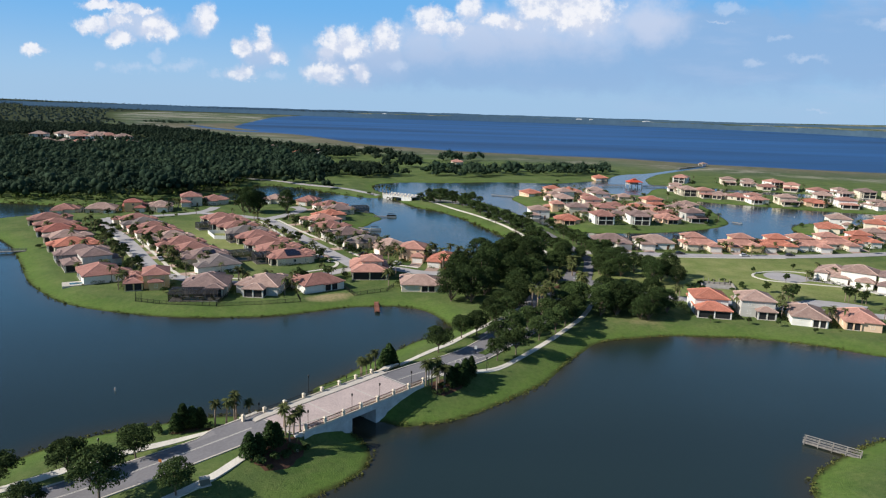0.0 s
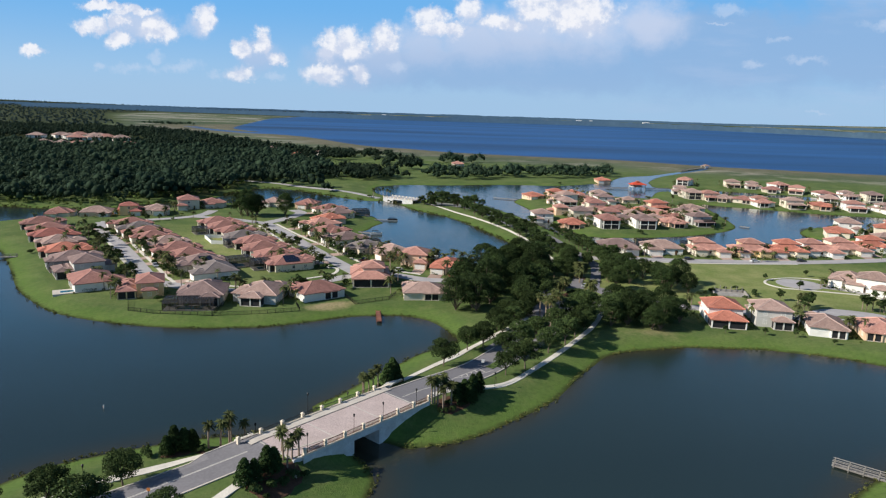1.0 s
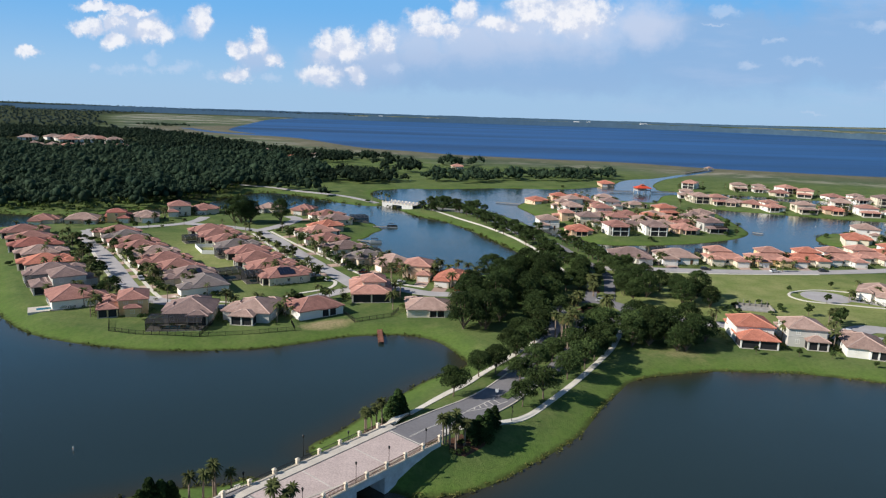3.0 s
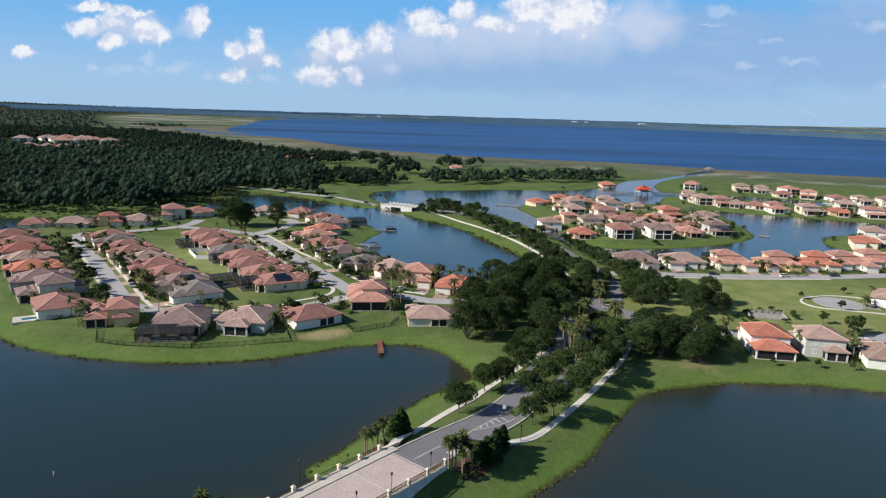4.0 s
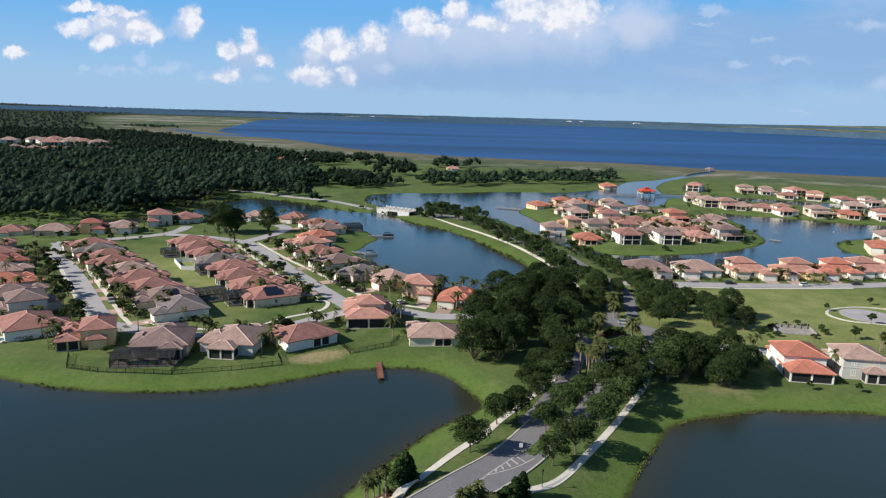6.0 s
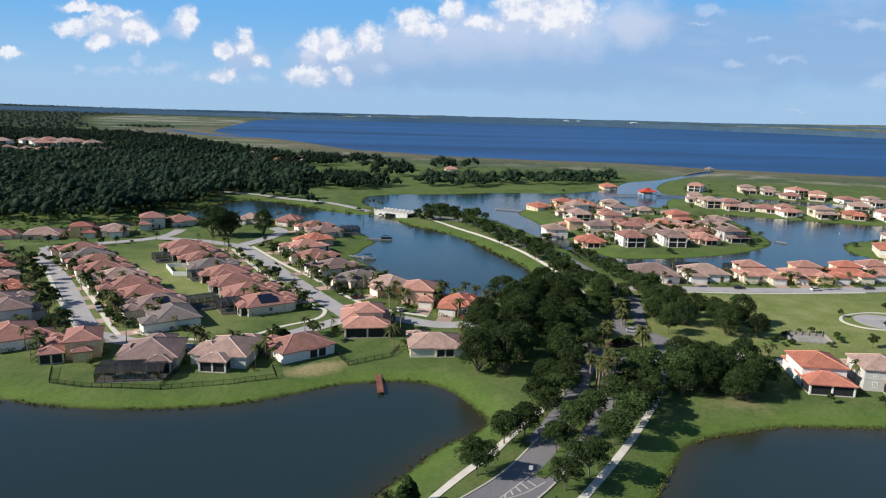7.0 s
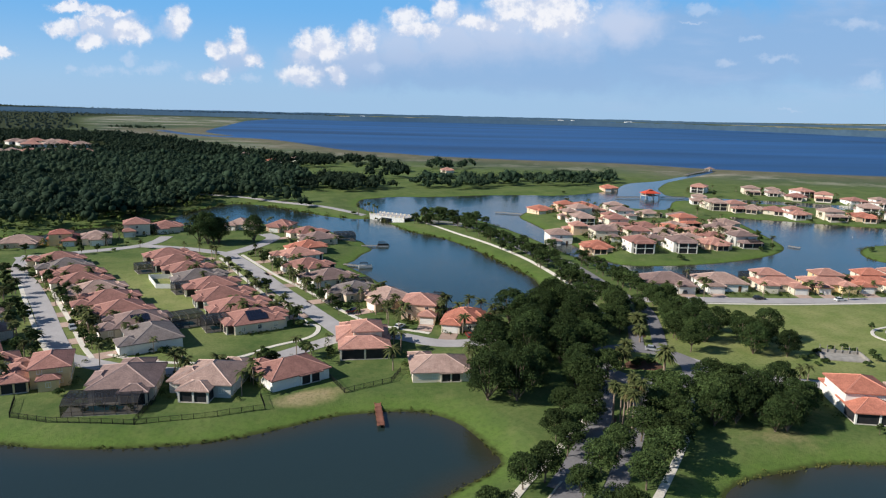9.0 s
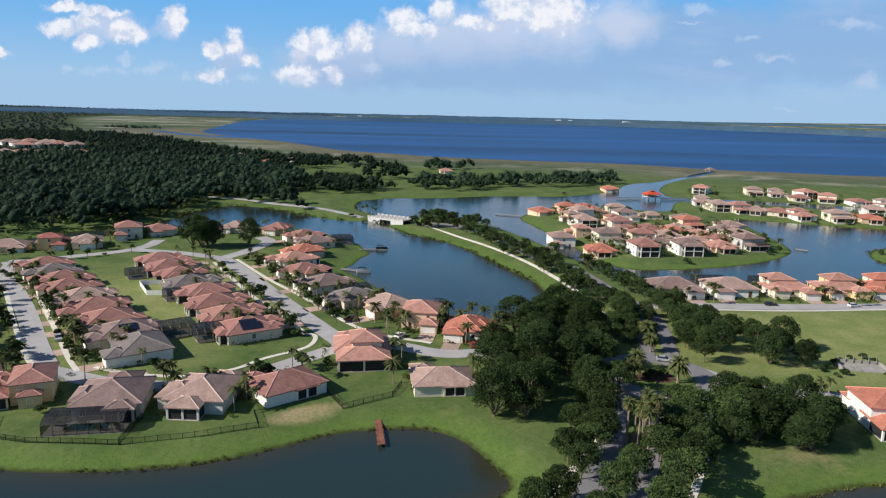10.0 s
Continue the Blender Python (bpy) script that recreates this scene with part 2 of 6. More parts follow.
def water_material():
    m = bpy.data.materials.new("water")
    m.use_nodes = True
    nt = m.node_tree
    bsdf = nt.nodes["Principled BSDF"]
    bsdf.inputs["Base Color"].default_value = (0.016, 0.022, 0.024, 1)
    bsdf.inputs["Roughness"].default_value, bsdf.inputs["IOR"].default_value = 0.12, 1.5
    geo = nt.nodes.new("ShaderNodeNewGeometry")
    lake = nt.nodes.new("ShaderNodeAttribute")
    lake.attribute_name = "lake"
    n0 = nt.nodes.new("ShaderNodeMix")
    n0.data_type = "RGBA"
    # lake blue: the water's own tint plus sky reflection put into the base colour
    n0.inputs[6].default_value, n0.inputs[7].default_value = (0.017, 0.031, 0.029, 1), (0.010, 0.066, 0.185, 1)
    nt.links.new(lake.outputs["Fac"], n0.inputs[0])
    mp = nt.nodes.new("ShaderNodeMapping")
    mp.inputs["Scale"].default_value = (0.0006, 0.004, 1)
    nt.links.new(geo.outputs["Position"], mp.inputs[0])
    st = nt.nodes.new("ShaderNodeTexNoise")
    st.inputs["Scale"].default_value, st.inputs["Detail"].default_value = 1.0, 5
    nt.links.new(mp.outputs[0], st.inputs[0])
    sr = nt.nodes.new("ShaderNodeMapRange")
    sr.inputs[1].default_value, sr.inputs[2].default_value, sr.inputs[3].default_value, sr.inputs[4].default_value = 0.3, 0.7, 0.6, 1.5
    nt.links.new(st.outputs[0], sr.inputs[0])
    sv = nt.nodes.new("ShaderNodeVectorMath")
    sv.operation = "SCALE"
    shoal = nt.nodes.new("ShaderNodeAttribute")
    shoal.attribute_name = "shoal"
    silt = nt.nodes.new("ShaderNodeMix")
    silt.data_type = "RGBA"
    silt.inputs[7].default_value = (0.036, 0.033, 0.017, 1)
    nt.links.new(shoal.outputs["Fac"], silt.inputs[0])
    nt.links.new(n0.outputs[2], silt.inputs[6])
    nt.links.new(silt.outputs[2], sv.inputs[0])
    nt.links.new(sr.outputs[0], sv.inputs["Scale"])
    nt.links.new(sv.outputs[0], bsdf.inputs["Base Color"])
    r0 = nt.nodes.new("ShaderNodeMapRange")
    r0.inputs[3].default_value, r0.inputs[4].default_value = 0.16, 0.6
    nt.links.new(lake.outputs["Fac"], r0.inputs[0])
    nt.links.new(r0.outputs[0], bsdf.inputs["Roughness"])
    n1 = nt.nodes.new("ShaderNodeTexNoise")
    n1.inputs["Scale"].default_value, n1.inputs["Detail"].default_value = 1.6, 4
    n2 = nt.nodes.new("ShaderNodeTexNoise")
    n2.inputs["Scale"].default_value, n2.inputs["Detail"].default_value = 0.02, 3
    for n in (n1, n2):
        nt.links.new(geo.outputs["Position"], n.inputs[0])
    s = nt.nodes.new("ShaderNodeMapRange")
    s.inputs[1].default_value, s.inputs[2].default_value, s.inputs[3].default_value, s.inputs[4].default_value = 0.35, 0.7, 0.22, 0.5
    nt.links.new(n2.outputs[0], s.inputs[0])
    b = nt.nodes.new("ShaderNodeBump")
    b.inputs["Distance"].default_value = 0.12
    nt.links.new(s.outputs[0], b.inputs["Strength"])
    nt.links.new(n1.outputs[0], b.inputs["Height"])
    nt.links.new(b.outputs[0], bsdf.inputs["Normal"])
    return m


GROUND, WATER = ground_material(), water_material()
ASPHALT = material("asphalt", (0.19, 0.182, 0.188), 0.9, spread=0.12, scale=0.15, fine=0.12, fine_scale=2.0, coords="Object")
STREET = material("street", (0.37, 0.35, 0.345), 0.9, spread=0.12, scale=0.2, fine=0.1, fine_scale=2.0)
PAVERS = material("pavers", (0.47, 0.38, 0.35), 0.85, spread=0.1, scale=0.3, fine=0.22, fine_scale=3.5, bump=0.2)
CONCRETE = material("concrete", (0.52, 0.47, 0.40), 0.85, spread=0.12, scale=0.4, fine=0.12, fine_scale=4.0)
MULCH = material("mulch", (0.10, 0.05, 0.03), 0.95, spread=0.3, scale=1.5, fine=0.4, fine_scale=8)
PAINT = material("road_paint", (0.50, 0.47, 0.42), 0.7, spread=0.2, scale=1.0)

# ---- plan: shores of the lagoon, the right-hand waters and the lake ----


def spline(pts, n=4, closed=False):
    """A smooth line through the points of a plan."""
    p = np.array(pts, float)
    q = np.vstack([p[-1], p, p[0], p[1]]) if closed else np.vstack([2 * p[0] - p[1], p, 2 * p[-1] - p[-2]])
    out, s = [], np.linspace(0, 1, n, endpoint=False)[:, None]
    for i in range(1, len(q) - 2):
        a, b, c, d = q[i - 1], q[i], q[i + 1], q[i + 2]
        out.append(0.5 * (2 * b + (c - a) * s + (2 * a - 5 * b + 4 * c - d) * s ** 2 + (3 * b - a - 3 * c + d) * s ** 3))
    out = np.vstack(out)
    return out if closed else np.vstack([out, p[-1]])


north_bank = [(-600, 470), (-300, 440), (-227, 433), (-205, 462), (-186, 477), (-170, 502), (-164, 541), (-152, 573), (-132, 573), (-114, 561), (-95, 542), (-66, 520), (-44, 516), (-37, 508)]
pond_east = [(-30, 493), (-22, 475), (-9, 462), (3, 446), (16, 417), (26, 387), (32, 371), (35, 359), (34, 339), (23, 322), (11, 312), (-2, 316), (-10, 321)]
pond_west = [(-18, 336), (-28, 348), (-36, 364), (-42, 374), (-47, 384), (-44, 393), (-42, 406), (-38, 418), (-41, 427), (-46, 442), (-53, 449), (-70, 474), (-95, 490), (-125, 490), (-159, 480), (-180, 454), (-189, 437), (-205, 416), (-230, 402), (-250, 380), (-242, 350)]
village_south = [(-212, 322), (-195, 304), (-172, 273), (-155, 249), (-140, 233), (-127, 222), (-114, 216), (-100, 212), (-85, 210), (-69, 211), (-55, 214), (-43, 220), (-35, 225), (-27, 228), (-16, 229.5), (-9.6, 228), (-4.5, 224), (-0.8, 218), (2.6, 210), (3.9, 206.6), (1.2, 202), (-3, 198), (-7.8, 193), (-12.5, 185.5), (-17, 178.5), (-21.5, 171), (-25.5, 163.5), (-30, 154)]
east_shore = [(-10, 139), (-4, 139), (2, 141), (8, 145), (15, 152), (21, 158), (27, 165), (31, 172), (36, 181), (42, 190), (46, 196), (52, 200), (61, 203), (72, 206), (83, 206), (95, 206), (108, 203), (117, 200), (125, 195), (138, 190), (175, 185), (190, 165), (150, 150), (120, 146)]
south_shore = [(97, 139), (87, 133), (81, 129), (76, 125), (72, 121), (69, 114), (67, 100), (70, 60), (60, -60), (-60, -90), (-130, -20), (-70, 62), (-40, 90), (-21, 110), (-17, 114), (-14, 119), (-13, 124), (-14, 128), (-18, 134)]
causeway_west = [(-37, 144), (-43, 141), (-50, 140), (-61, 135), (-73, 128), (-79, 121), (-85, 110), (-112, 80), (-180, 10), (-300, -50), (-600, 100)]
LAGOON = spline(north_bank + pond_east + pond_west + village_south + east_shore + south_shore + causeway_west, 4, True)
far_north = [(-61, 610), (-50, 625), (-34, 636), (2, 642), (41, 659), (80, 665), (110, 669), (146, 696), (167, 717), (185, 759), (205, 790), (237, 813), (281, 867), (332, 928), (366, 985), (390, 1040), (366, 975), (350, 940), (268, 832), (243, 797), (215, 739), (207, 706), (207, 676), (257, 664), (285, 655), (312, 645), (340, 632), (380, 615), (460, 590), (450, 570)]
peninsula = [(360, 598), (303, 613), (286, 628), (219, 647), (195, 640), (173, 592), (157, 590), (130, 598), (96, 603), (71, 579), (53, 541), (57, 510), (62, 480), (68, 440), (74, 408), (82, 392), (107, 393), (138, 403), (168, 422), (184, 441), (190, 462), (194, 490), (199, 526), (205, 557)]
pond_south = [(216, 548), (235, 541), (252, 533), (268, 524), (284, 518), (308, 512), (358, 497), (420, 480), (420, 440), (303, 445), (259, 456), (236, 449), (221, 433), (215, 414), (222, 398), (205, 386), (179, 380), (162, 372), (121, 366), (78, 371), (70, 386), (62, 410), (54, 440), (43, 475), (29, 510), (12, 540), (-12, 540), (-24, 512), (-38, 506), (-40, 535), (-58, 570)]
WATERS = spline(far_north + peninsula + pond_south, 4, True)
lake_near = [(4900, 500), (2500, 640), (1200, 800), (575, 941), (470, 975), (378, 1006), (276, 1080), (156, 1104), (19, 1150), (-57, 1210), (-157, 1288), (-306, 1552), (-401, 1651), (-480, 1680), (-590, 1775), (-700, 1930), (-770, 2040), (-720, 2030), (-640, 1900), (-560, 1800), (-490, 1745), (-470, 1770), (-545, 1870), (-623, 2056), (-736, 2679), (-831, 3296)]
lake_far = [(-834, 3522), (-731, 4008), (-393, 4457), (127, 4800), (946, 4760), (1286, 4626), (1727, 4330), (2050, 3941), (2205, 3363), (3000, 3000), (4900, 2600)]
LAKE = spline(lake_near + lake_far, 4, True)


def signed(px, py, poly):
    """Distance to a closed line, negative inside it."""
    best = np.full(px.shape, 1e9)
    inside = np.zeros(px.shape, bool)
    a, b = poly, np.roll(poly, -1, axis=0)
    for (ax, ay), (bx, by) in zip(a, b):
        dx, dy = bx - ax, by - ay
        s = np.clip(((px - ax) * dx + (py - ay) * dy) / (dx * dx + dy * dy + 1e-9), 0, 1)
        best = np.minimum(best, (px - ax - s * dx) ** 2 + (py - ay - s * dy) ** 2)
        if abs(dy) > 1e-9:
            inside ^= ((ay > py) != (by > py)) & (px < (py - ay) * dx / dy + ax)
    return np.where(inside, -1, 1) * np.sqrt(best)


BRIDGE = Vector((-21.0, 140.5))
AXIS = Vector((0.655, 0.756)).normalized()
DECK = 4.6


def rise(d):
    return 22 * (np.maximum(0, d - 2500) / 2300) ** 2


def shore(px, py):
    return np.minimum(np.minimum(signed(px, py, LAGOON), signed(px, py, WATERS)), signed(px, py, LAKE))


def lift(px, py):
    """The causeway climbs to the bridge from both ends."""
    along = np.abs((px - BRIDGE.x) * AXIS.x + (py - BRIDGE.y) * AXIS.y)
    across = np.abs(-(px - BRIDGE.x) * AXIS.y + (py - BRIDGE.y) * AXIS.x)
    up = (DECK - 1.9) * (1 - np.clip((along - 17) / 36, 0, 1)) ** 1.3
    return up * np.clip(1 - (across - 5.6) / np.where(along < 15, 1.4, np.clip(1.4 + (along - 15) * 0.5, 1.4, 7)), 0, 1)


def plan_height(px, py, d=None):
    px, py = np.asarray(px, float), np.asarray(py, float)
    d = shore(px, py) if d is None else d
    far = np.hypot(px, py)
    w = np.clip(far / 30, 9, 60)
    z = 1.8 * np.clip(d / w, -1.2, 1)
    return z + lift(px, py) * np.clip(d / 3, 0, 1) + rise(far)


def graded(stops):
    out = [stops[0][0]]
    for (a, step), (b, step_b) in zip(stops[:-1], stops[1:]):
        while out[-1] < b - 0.5 * step:
            f = (out[-1] - a) / (b - a)
            out.append(out[-1] + step + (step_b - step) * f)
    return np.array(out)


GRID = {}


def sheet(name, xs, ys, zfun, mat, masks):
    gx, gy = np.meshgrid(xs, ys)
    px, py = gx.ravel(), gy.ravel()
    z, extra = zfun(px, py)
    GRID[name] = (xs, ys, z.reshape(len(ys), len(xs)))
    me = bpy.data.meshes.new(name)
    nx, ny = len(xs), len(ys)
    i = np.arange(nx * ny).reshape(ny, nx)
    quads = np.stack([i[:-1, :-1], i[:-1, 1:], i[1:, 1:], i[1:, :-1]], -1).reshape(-1, 4)
    me.from_pydata(np.stack([px, py, z], 1).tolist(), [], quads.tolist())
    for key, values in extra.items():
        me.attributes.new(key, "FLOAT", "POINT").data.foreach_set("value", values.astype(np.float32))
    me.polygons.foreach_set("use_smooth", np.ones(len(quads), bool))
    me.materials.append(mat)
    ob = new(name, me)
    return ob


# ---- ground ----
gx_stops = [(-4900, 400), (-1200, 60), (-450, 8), (-240, 2.6), (-120, 2.0), (110, 2.0), (220, 2.6), (460, 8), (1200, 60), (4900, 400)]
gy_stops = [(-900, 200), (-60, 20), (70, 1.8), (280, 2.0), (480, 3.2), (720, 5.0), (1300, 12), (2500, 60), (4900, 150)]


def ground_points(px, py):
    lag, wat, lak = signed(px, py, LAGOON), signed(px, py, WATERS), signed(px, py, LAKE)
    d = np.minimum(np.minimum(lag, wat), lak)
    far = np.hypot(px, py)
    marsh = np.clip(1 - (lak - 60) / 260, 0, 1) * np.clip((py - 620) / 160, 0, 1)
    marsh = np.maximum(marsh, np.clip((py - 1250) / 200, 0, 1) * np.clip((px + 900 + np.clip(py - 1700, 0, 1500) * 0.5) / 250, 0, 1))
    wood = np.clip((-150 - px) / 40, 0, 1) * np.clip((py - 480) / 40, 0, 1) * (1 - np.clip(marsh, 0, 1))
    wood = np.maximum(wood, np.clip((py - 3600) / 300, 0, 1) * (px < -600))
    dry = np.clip(1.25 - np.hypot(((px + 39) * 0.85 + (py - 233.5) * 0.5) / 10, ((py - 233.5) * 0.85 - (px + 39) * 0.5) / 4.5), 0, 1)
    dry = dry + np.clip(1 - np.hypot((px - 66) / 20, (py - 215) / 12), 0, 1) * 0.5
    pale = 0.9 * np.clip(1.3 - np.hypot((px + 105) / 42, (py - 325) / 75), 0, 1) + 0.9 * np.clip(1.5 - np.hypot((px - 130) / 75, (py - 285) / 38), 0, 1)
    bank = np.clip(1 - d / 2.2, 0, 1) * (far < 900)
    return plan_height(px, py, d), {"marsh": marsh, "wood": wood, "dry": np.clip(dry, 0, 1), "bank": bank, "pale": np.clip(pale, 0, 1), "verge": np.clip(1 - d / 13, 0, 1) * (far < 700), "sedge": np.clip(1 - (lak - 20) / 130, 0, 1) * (far < 2400)}


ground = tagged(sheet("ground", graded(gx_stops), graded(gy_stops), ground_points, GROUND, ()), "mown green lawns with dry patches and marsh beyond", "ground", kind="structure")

# ---- water: one sheet at its own level under all shores ----
wx_stops = [(-4900, 300), (-600, 40), (-220, 5), (0, 3.5), (200, 4), (600, 40), (4900, 300)]
wy_stops = [(-900, 200), (0, 30), (80, 3.5), (260, 4), (680, 8), (1000, 25), (1600, 60), (4900, 150)]


def water_points(px, py):
    d = -np.minimum(signed(px, py, LAGOON), signed(px, py, WATERS))
    shoal = np.clip(1 - d / 9, 0, 1) ** 1.6 * (py < 720)
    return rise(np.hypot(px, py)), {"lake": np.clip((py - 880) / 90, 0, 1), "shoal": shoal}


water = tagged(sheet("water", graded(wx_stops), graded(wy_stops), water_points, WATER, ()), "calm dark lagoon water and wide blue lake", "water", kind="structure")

# ---- roads and walks ----


def mesh_object(name, verts, faces, mats, parent=None, smooth=False):
    me = bpy.data.meshes.new(name)
    me.from_pydata([tuple(map(float, q)) for q in verts], [], faces)
    for m in (mats if isinstance(mats, (list, tuple)) else [mats]):
        me.materials.append(m)
    if smooth:
        me.polygons.foreach_set("use_smooth", np.ones(len(faces), bool))
    ob = new(name, me)
    ob.parent = parent
    return ob


def height(px, py, d=None):
    """The ground's height, read off its own sheet."""
    px, py = np.asarray(px, float), np.asarray(py, float)
    xs, ys, z = GRID["ground"]
    i, j = np.clip(np.searchsorted(xs, px) - 1, 0, len(xs) - 2), np.clip(np.searchsorted(ys, py) - 1, 0, len(ys) - 2)
    a, b = (px - xs[i]) / (xs[i + 1] - xs[i]), (py - ys[j]) / (ys[j + 1] - ys[j])
    return (z[j, i] * (1 - a) + z[j, i + 1] * a) * (1 - b) + (z[j + 1, i] * (1 - a) + z[j + 1, i + 1] * a) * b


def deck_height(px, py):
    """Ground, or the bridge deck where the road crosses the channel."""
    px, py = np.asarray(px, float), np.asarray(py, float)
    along = np.abs((px - BRIDGE.x) * AXIS.x + (py - BRIDGE.y) * AXIS.y)
    across = np.abs(-(px - BRIDGE.x) * AXIS.y + (py - BRIDGE.y) * AXIS.x)
    up = 1.8 + (DECK - 1.9) * (1 - np.clip((along - 17) / 36, 0, 1)) ** 1.3
    return np.where((along < 60) & (across < 9), np.maximum(up, height(px, py)), height(px, py))


def ribbon(name, pts, width, mat, raise_by=0.10, thick=0.35, n=6, kind="structure", label="", category="road", closed=False, offset=0.0):
    """A paved strip along a line, with its own thickness, resting on the ground."""
    c = spline(pts, n, closed)
    t = np.gradient(c, axis=0) if not closed else np.roll(c, -1, 0) - np.roll(c, 1, 0)
    t /= np.linalg.norm(t, axis=1)[:, None] + 1e-9
    nrm = np.stack([-t[:, 1], t[:, 0]], 1)
    cols = [width * k - width / 2 + offset for k in (0, 0.25, 0.5, 0.75, 1)]
    verts, k = [], len(c)
    for w in cols:
        p = c + nrm * w
        z = deck_height(p[:, 0], p[:, 1]) + raise_by
        verts += [(*a, b) for a, b in zip(p, z)]
    for w in (cols[0], cols[-1]):
        p = c + nrm * w
        z = deck_height(p[:, 0], p[:, 1]) + raise_by - thick
        verts += [(*a, b) for a, b in zip(p, z)]
    faces = []
    m = k if closed else k - 1
    for i in range(m):
        j = (i + 1) % k
        for r in range(4):
            faces.append((r * k + i, (r + 1) * k + i, (r + 1) * k + j, r * k + j)[::-1])
        faces.append((5 * k + i, i, j, 5 * k + j)[::-1])
        faces.append((4 * k + i, 6 * k + i, 6 * k + j, 4 * k + j)[::-1])
    ob = mesh_object(name, verts, faces, mat, smooth=False)
    return tagged(ob, label or name.replace("_", " "), category, kind=kind)


MAIN_ROAD = [(-150, 20), (-90, 80), (-67, 101), (-51, 115), (-37, 127), (-21, 140.5), (-10, 153.5), (-1.5, 165), (8, 177), (18, 193)]
tagged(ribbon("road", MAIN_ROAD, 9.4, ASPHALT, label="grey asphalt causeway road"), kind="structure")
WALK = material("sidewalk", (0.62, 0.58, 0.50), 0.9, spread=0.1, scale=0.5, fine=0.1, fine_scale=3.0)
tagged(ribbon("pavement", [(-90, 92), (-73, 107), (-61, 118.5), (-53, 124), (-43, 130.5), (-38, 134)], 2.2, WALK, 0.13, label="pale concrete walk beside the causeway"), category="pavement")
ribbon("pavement", [(-62, 86), (-50, 99), (-43, 106), (-39, 111), (-36, 116), (-33.5, 119)], 1.9, WALK, 0.13, label="pale concrete walk on the near lawn", category="pavement")
ribbon("pavement", [(-14, 159), (-12, 165), (-7, 174), (-2, 181.5), (3, 188), (9, 198), (19, 213), (27, 226)], 1.7, WALK, 0.13, label="pale concrete walk under the oaks", category="pavement")
ribbon("pavement", [(-3, 157), (1, 160), (8, 164), (15, 168.5), (22, 178), (32, 193), (41, 208), (47, 219), (54, 236)], 1.6, WALK, 0.13, label="pale concrete walk along the lake lawn", category="pavement")
ribbon("pavement", [(-13, 499), (3, 469), (19, 439.5), (32.5, 406.6), (42, 374), (46.5, 351), (48, 333), (49.5, 316), (50, 300)], 1.8, WALK, 0.13, label="pale concrete walk above the pond", category="pavement")
ribbon("road", [(16, 191), (22, 202), (29, 217), (34, 232), (39, 244)], 5.6, ASPHALT, raise_by=0.118, label="grey asphalt carriageway under the oaks", offset=3.2)
ribbon("road", [(16, 191), (22, 202), (29, 217), (34, 232), (39, 244)], 5.6, ASPHALT, raise_by=0.126, label="grey asphalt carriageway under the oaks", offset=-4.2)
ROUND = Vector((49.0, 257.0))
ribbon("road", [(ROUND.x + 13 * math.cos(a * math.pi / 6), ROUND.y + 13.5 * math.sin(a * math.pi / 6)) for a in range(12)], 6.5, ASPHALT, raise_by=0.15, label="grey asphalt roundabout", closed=True)
MAIN3 = [(54, 268), (57, 280), (60, 292), (63, 308), (63, 318), (60, 337), (57, 355), (52, 384), (43, 411), (34, 447), (22, 478), (6, 494), (-13, 502)]
ribbon("road", MAIN3, 4.2, ASPHALT, raise_by=0.162, label="grey asphalt avenue between young oaks", offset=3.4)
ribbon("road", MAIN3, 4.2, ASPHALT, raise_by=0.17, label="grey asphalt avenue between young oaks", offset=-3.4)
ribbon("road", [(-51, 527), (-64, 540), (-84, 560), (-119, 583), (-160, 606), (-260, 640)], 5, STREET, label="grey asphalt road beyond the far bridge")
ribbon("road", [(61, 262), (66, 256), (74, 250), (84, 245.5), (95, 243), (110, 239), (123, 235.5), (150, 229), (200, 222)], 6.4, STREET, raise_by=0.135, label="grey asphalt street behind the lakeside houses")
ribbon("road", [(64, 325), (92, 326), (124, 326), (170, 330), (225, 344), (300, 370)], 7.4, STREET, raise_by=0.13, label="pale asphalt street before the waterside houses")
ribbon("road", [(-104, 397), (-85, 366), (-70, 339), (-55, 313), (-42, 291), (-36, 281)], 6.6, STREET, label="pale asphalt village street")
ribbon("road", [(-37, 281), (-22, 280), (-10, 274), (-2, 273), (10, 276)], 6.4, STREET, raise_by=0.11, label="pale asphalt village street")
ribbon("road", [(-33, 283), (-38, 276), (-45, 268), (-53, 259), (-63, 251), (-75, 248), (-91, 250), (-108, 257)], 6.2, STREET, raise_by=0.12, label="pale asphalt village street")
ribbon("road", [(-105, 252), (-122, 277), (-140, 305), (-160, 334), (-174, 352), (-184, 372), (-188, 385)], 6.0, STREET, raise_by=0.13, label="pale asphalt village street")
ribbon("road", [(-190, 377), (-171, 392), (-152, 407), (-146, 420), (-146, 436)], 6.4, STREET, raise_by=0.11, label="pale asphalt village street")
ribbon("road", [(-148, 410), (-125, 405), (-104, 395)], 6.0, STREET, raise_by=0.12, label="pale asphalt village street")
ribbon("road", [(-104, 392), (-95, 413), (-91, 436), (-98, 448)], 7.0, STREET, raise_by=0.14, label="pale asphalt village street")
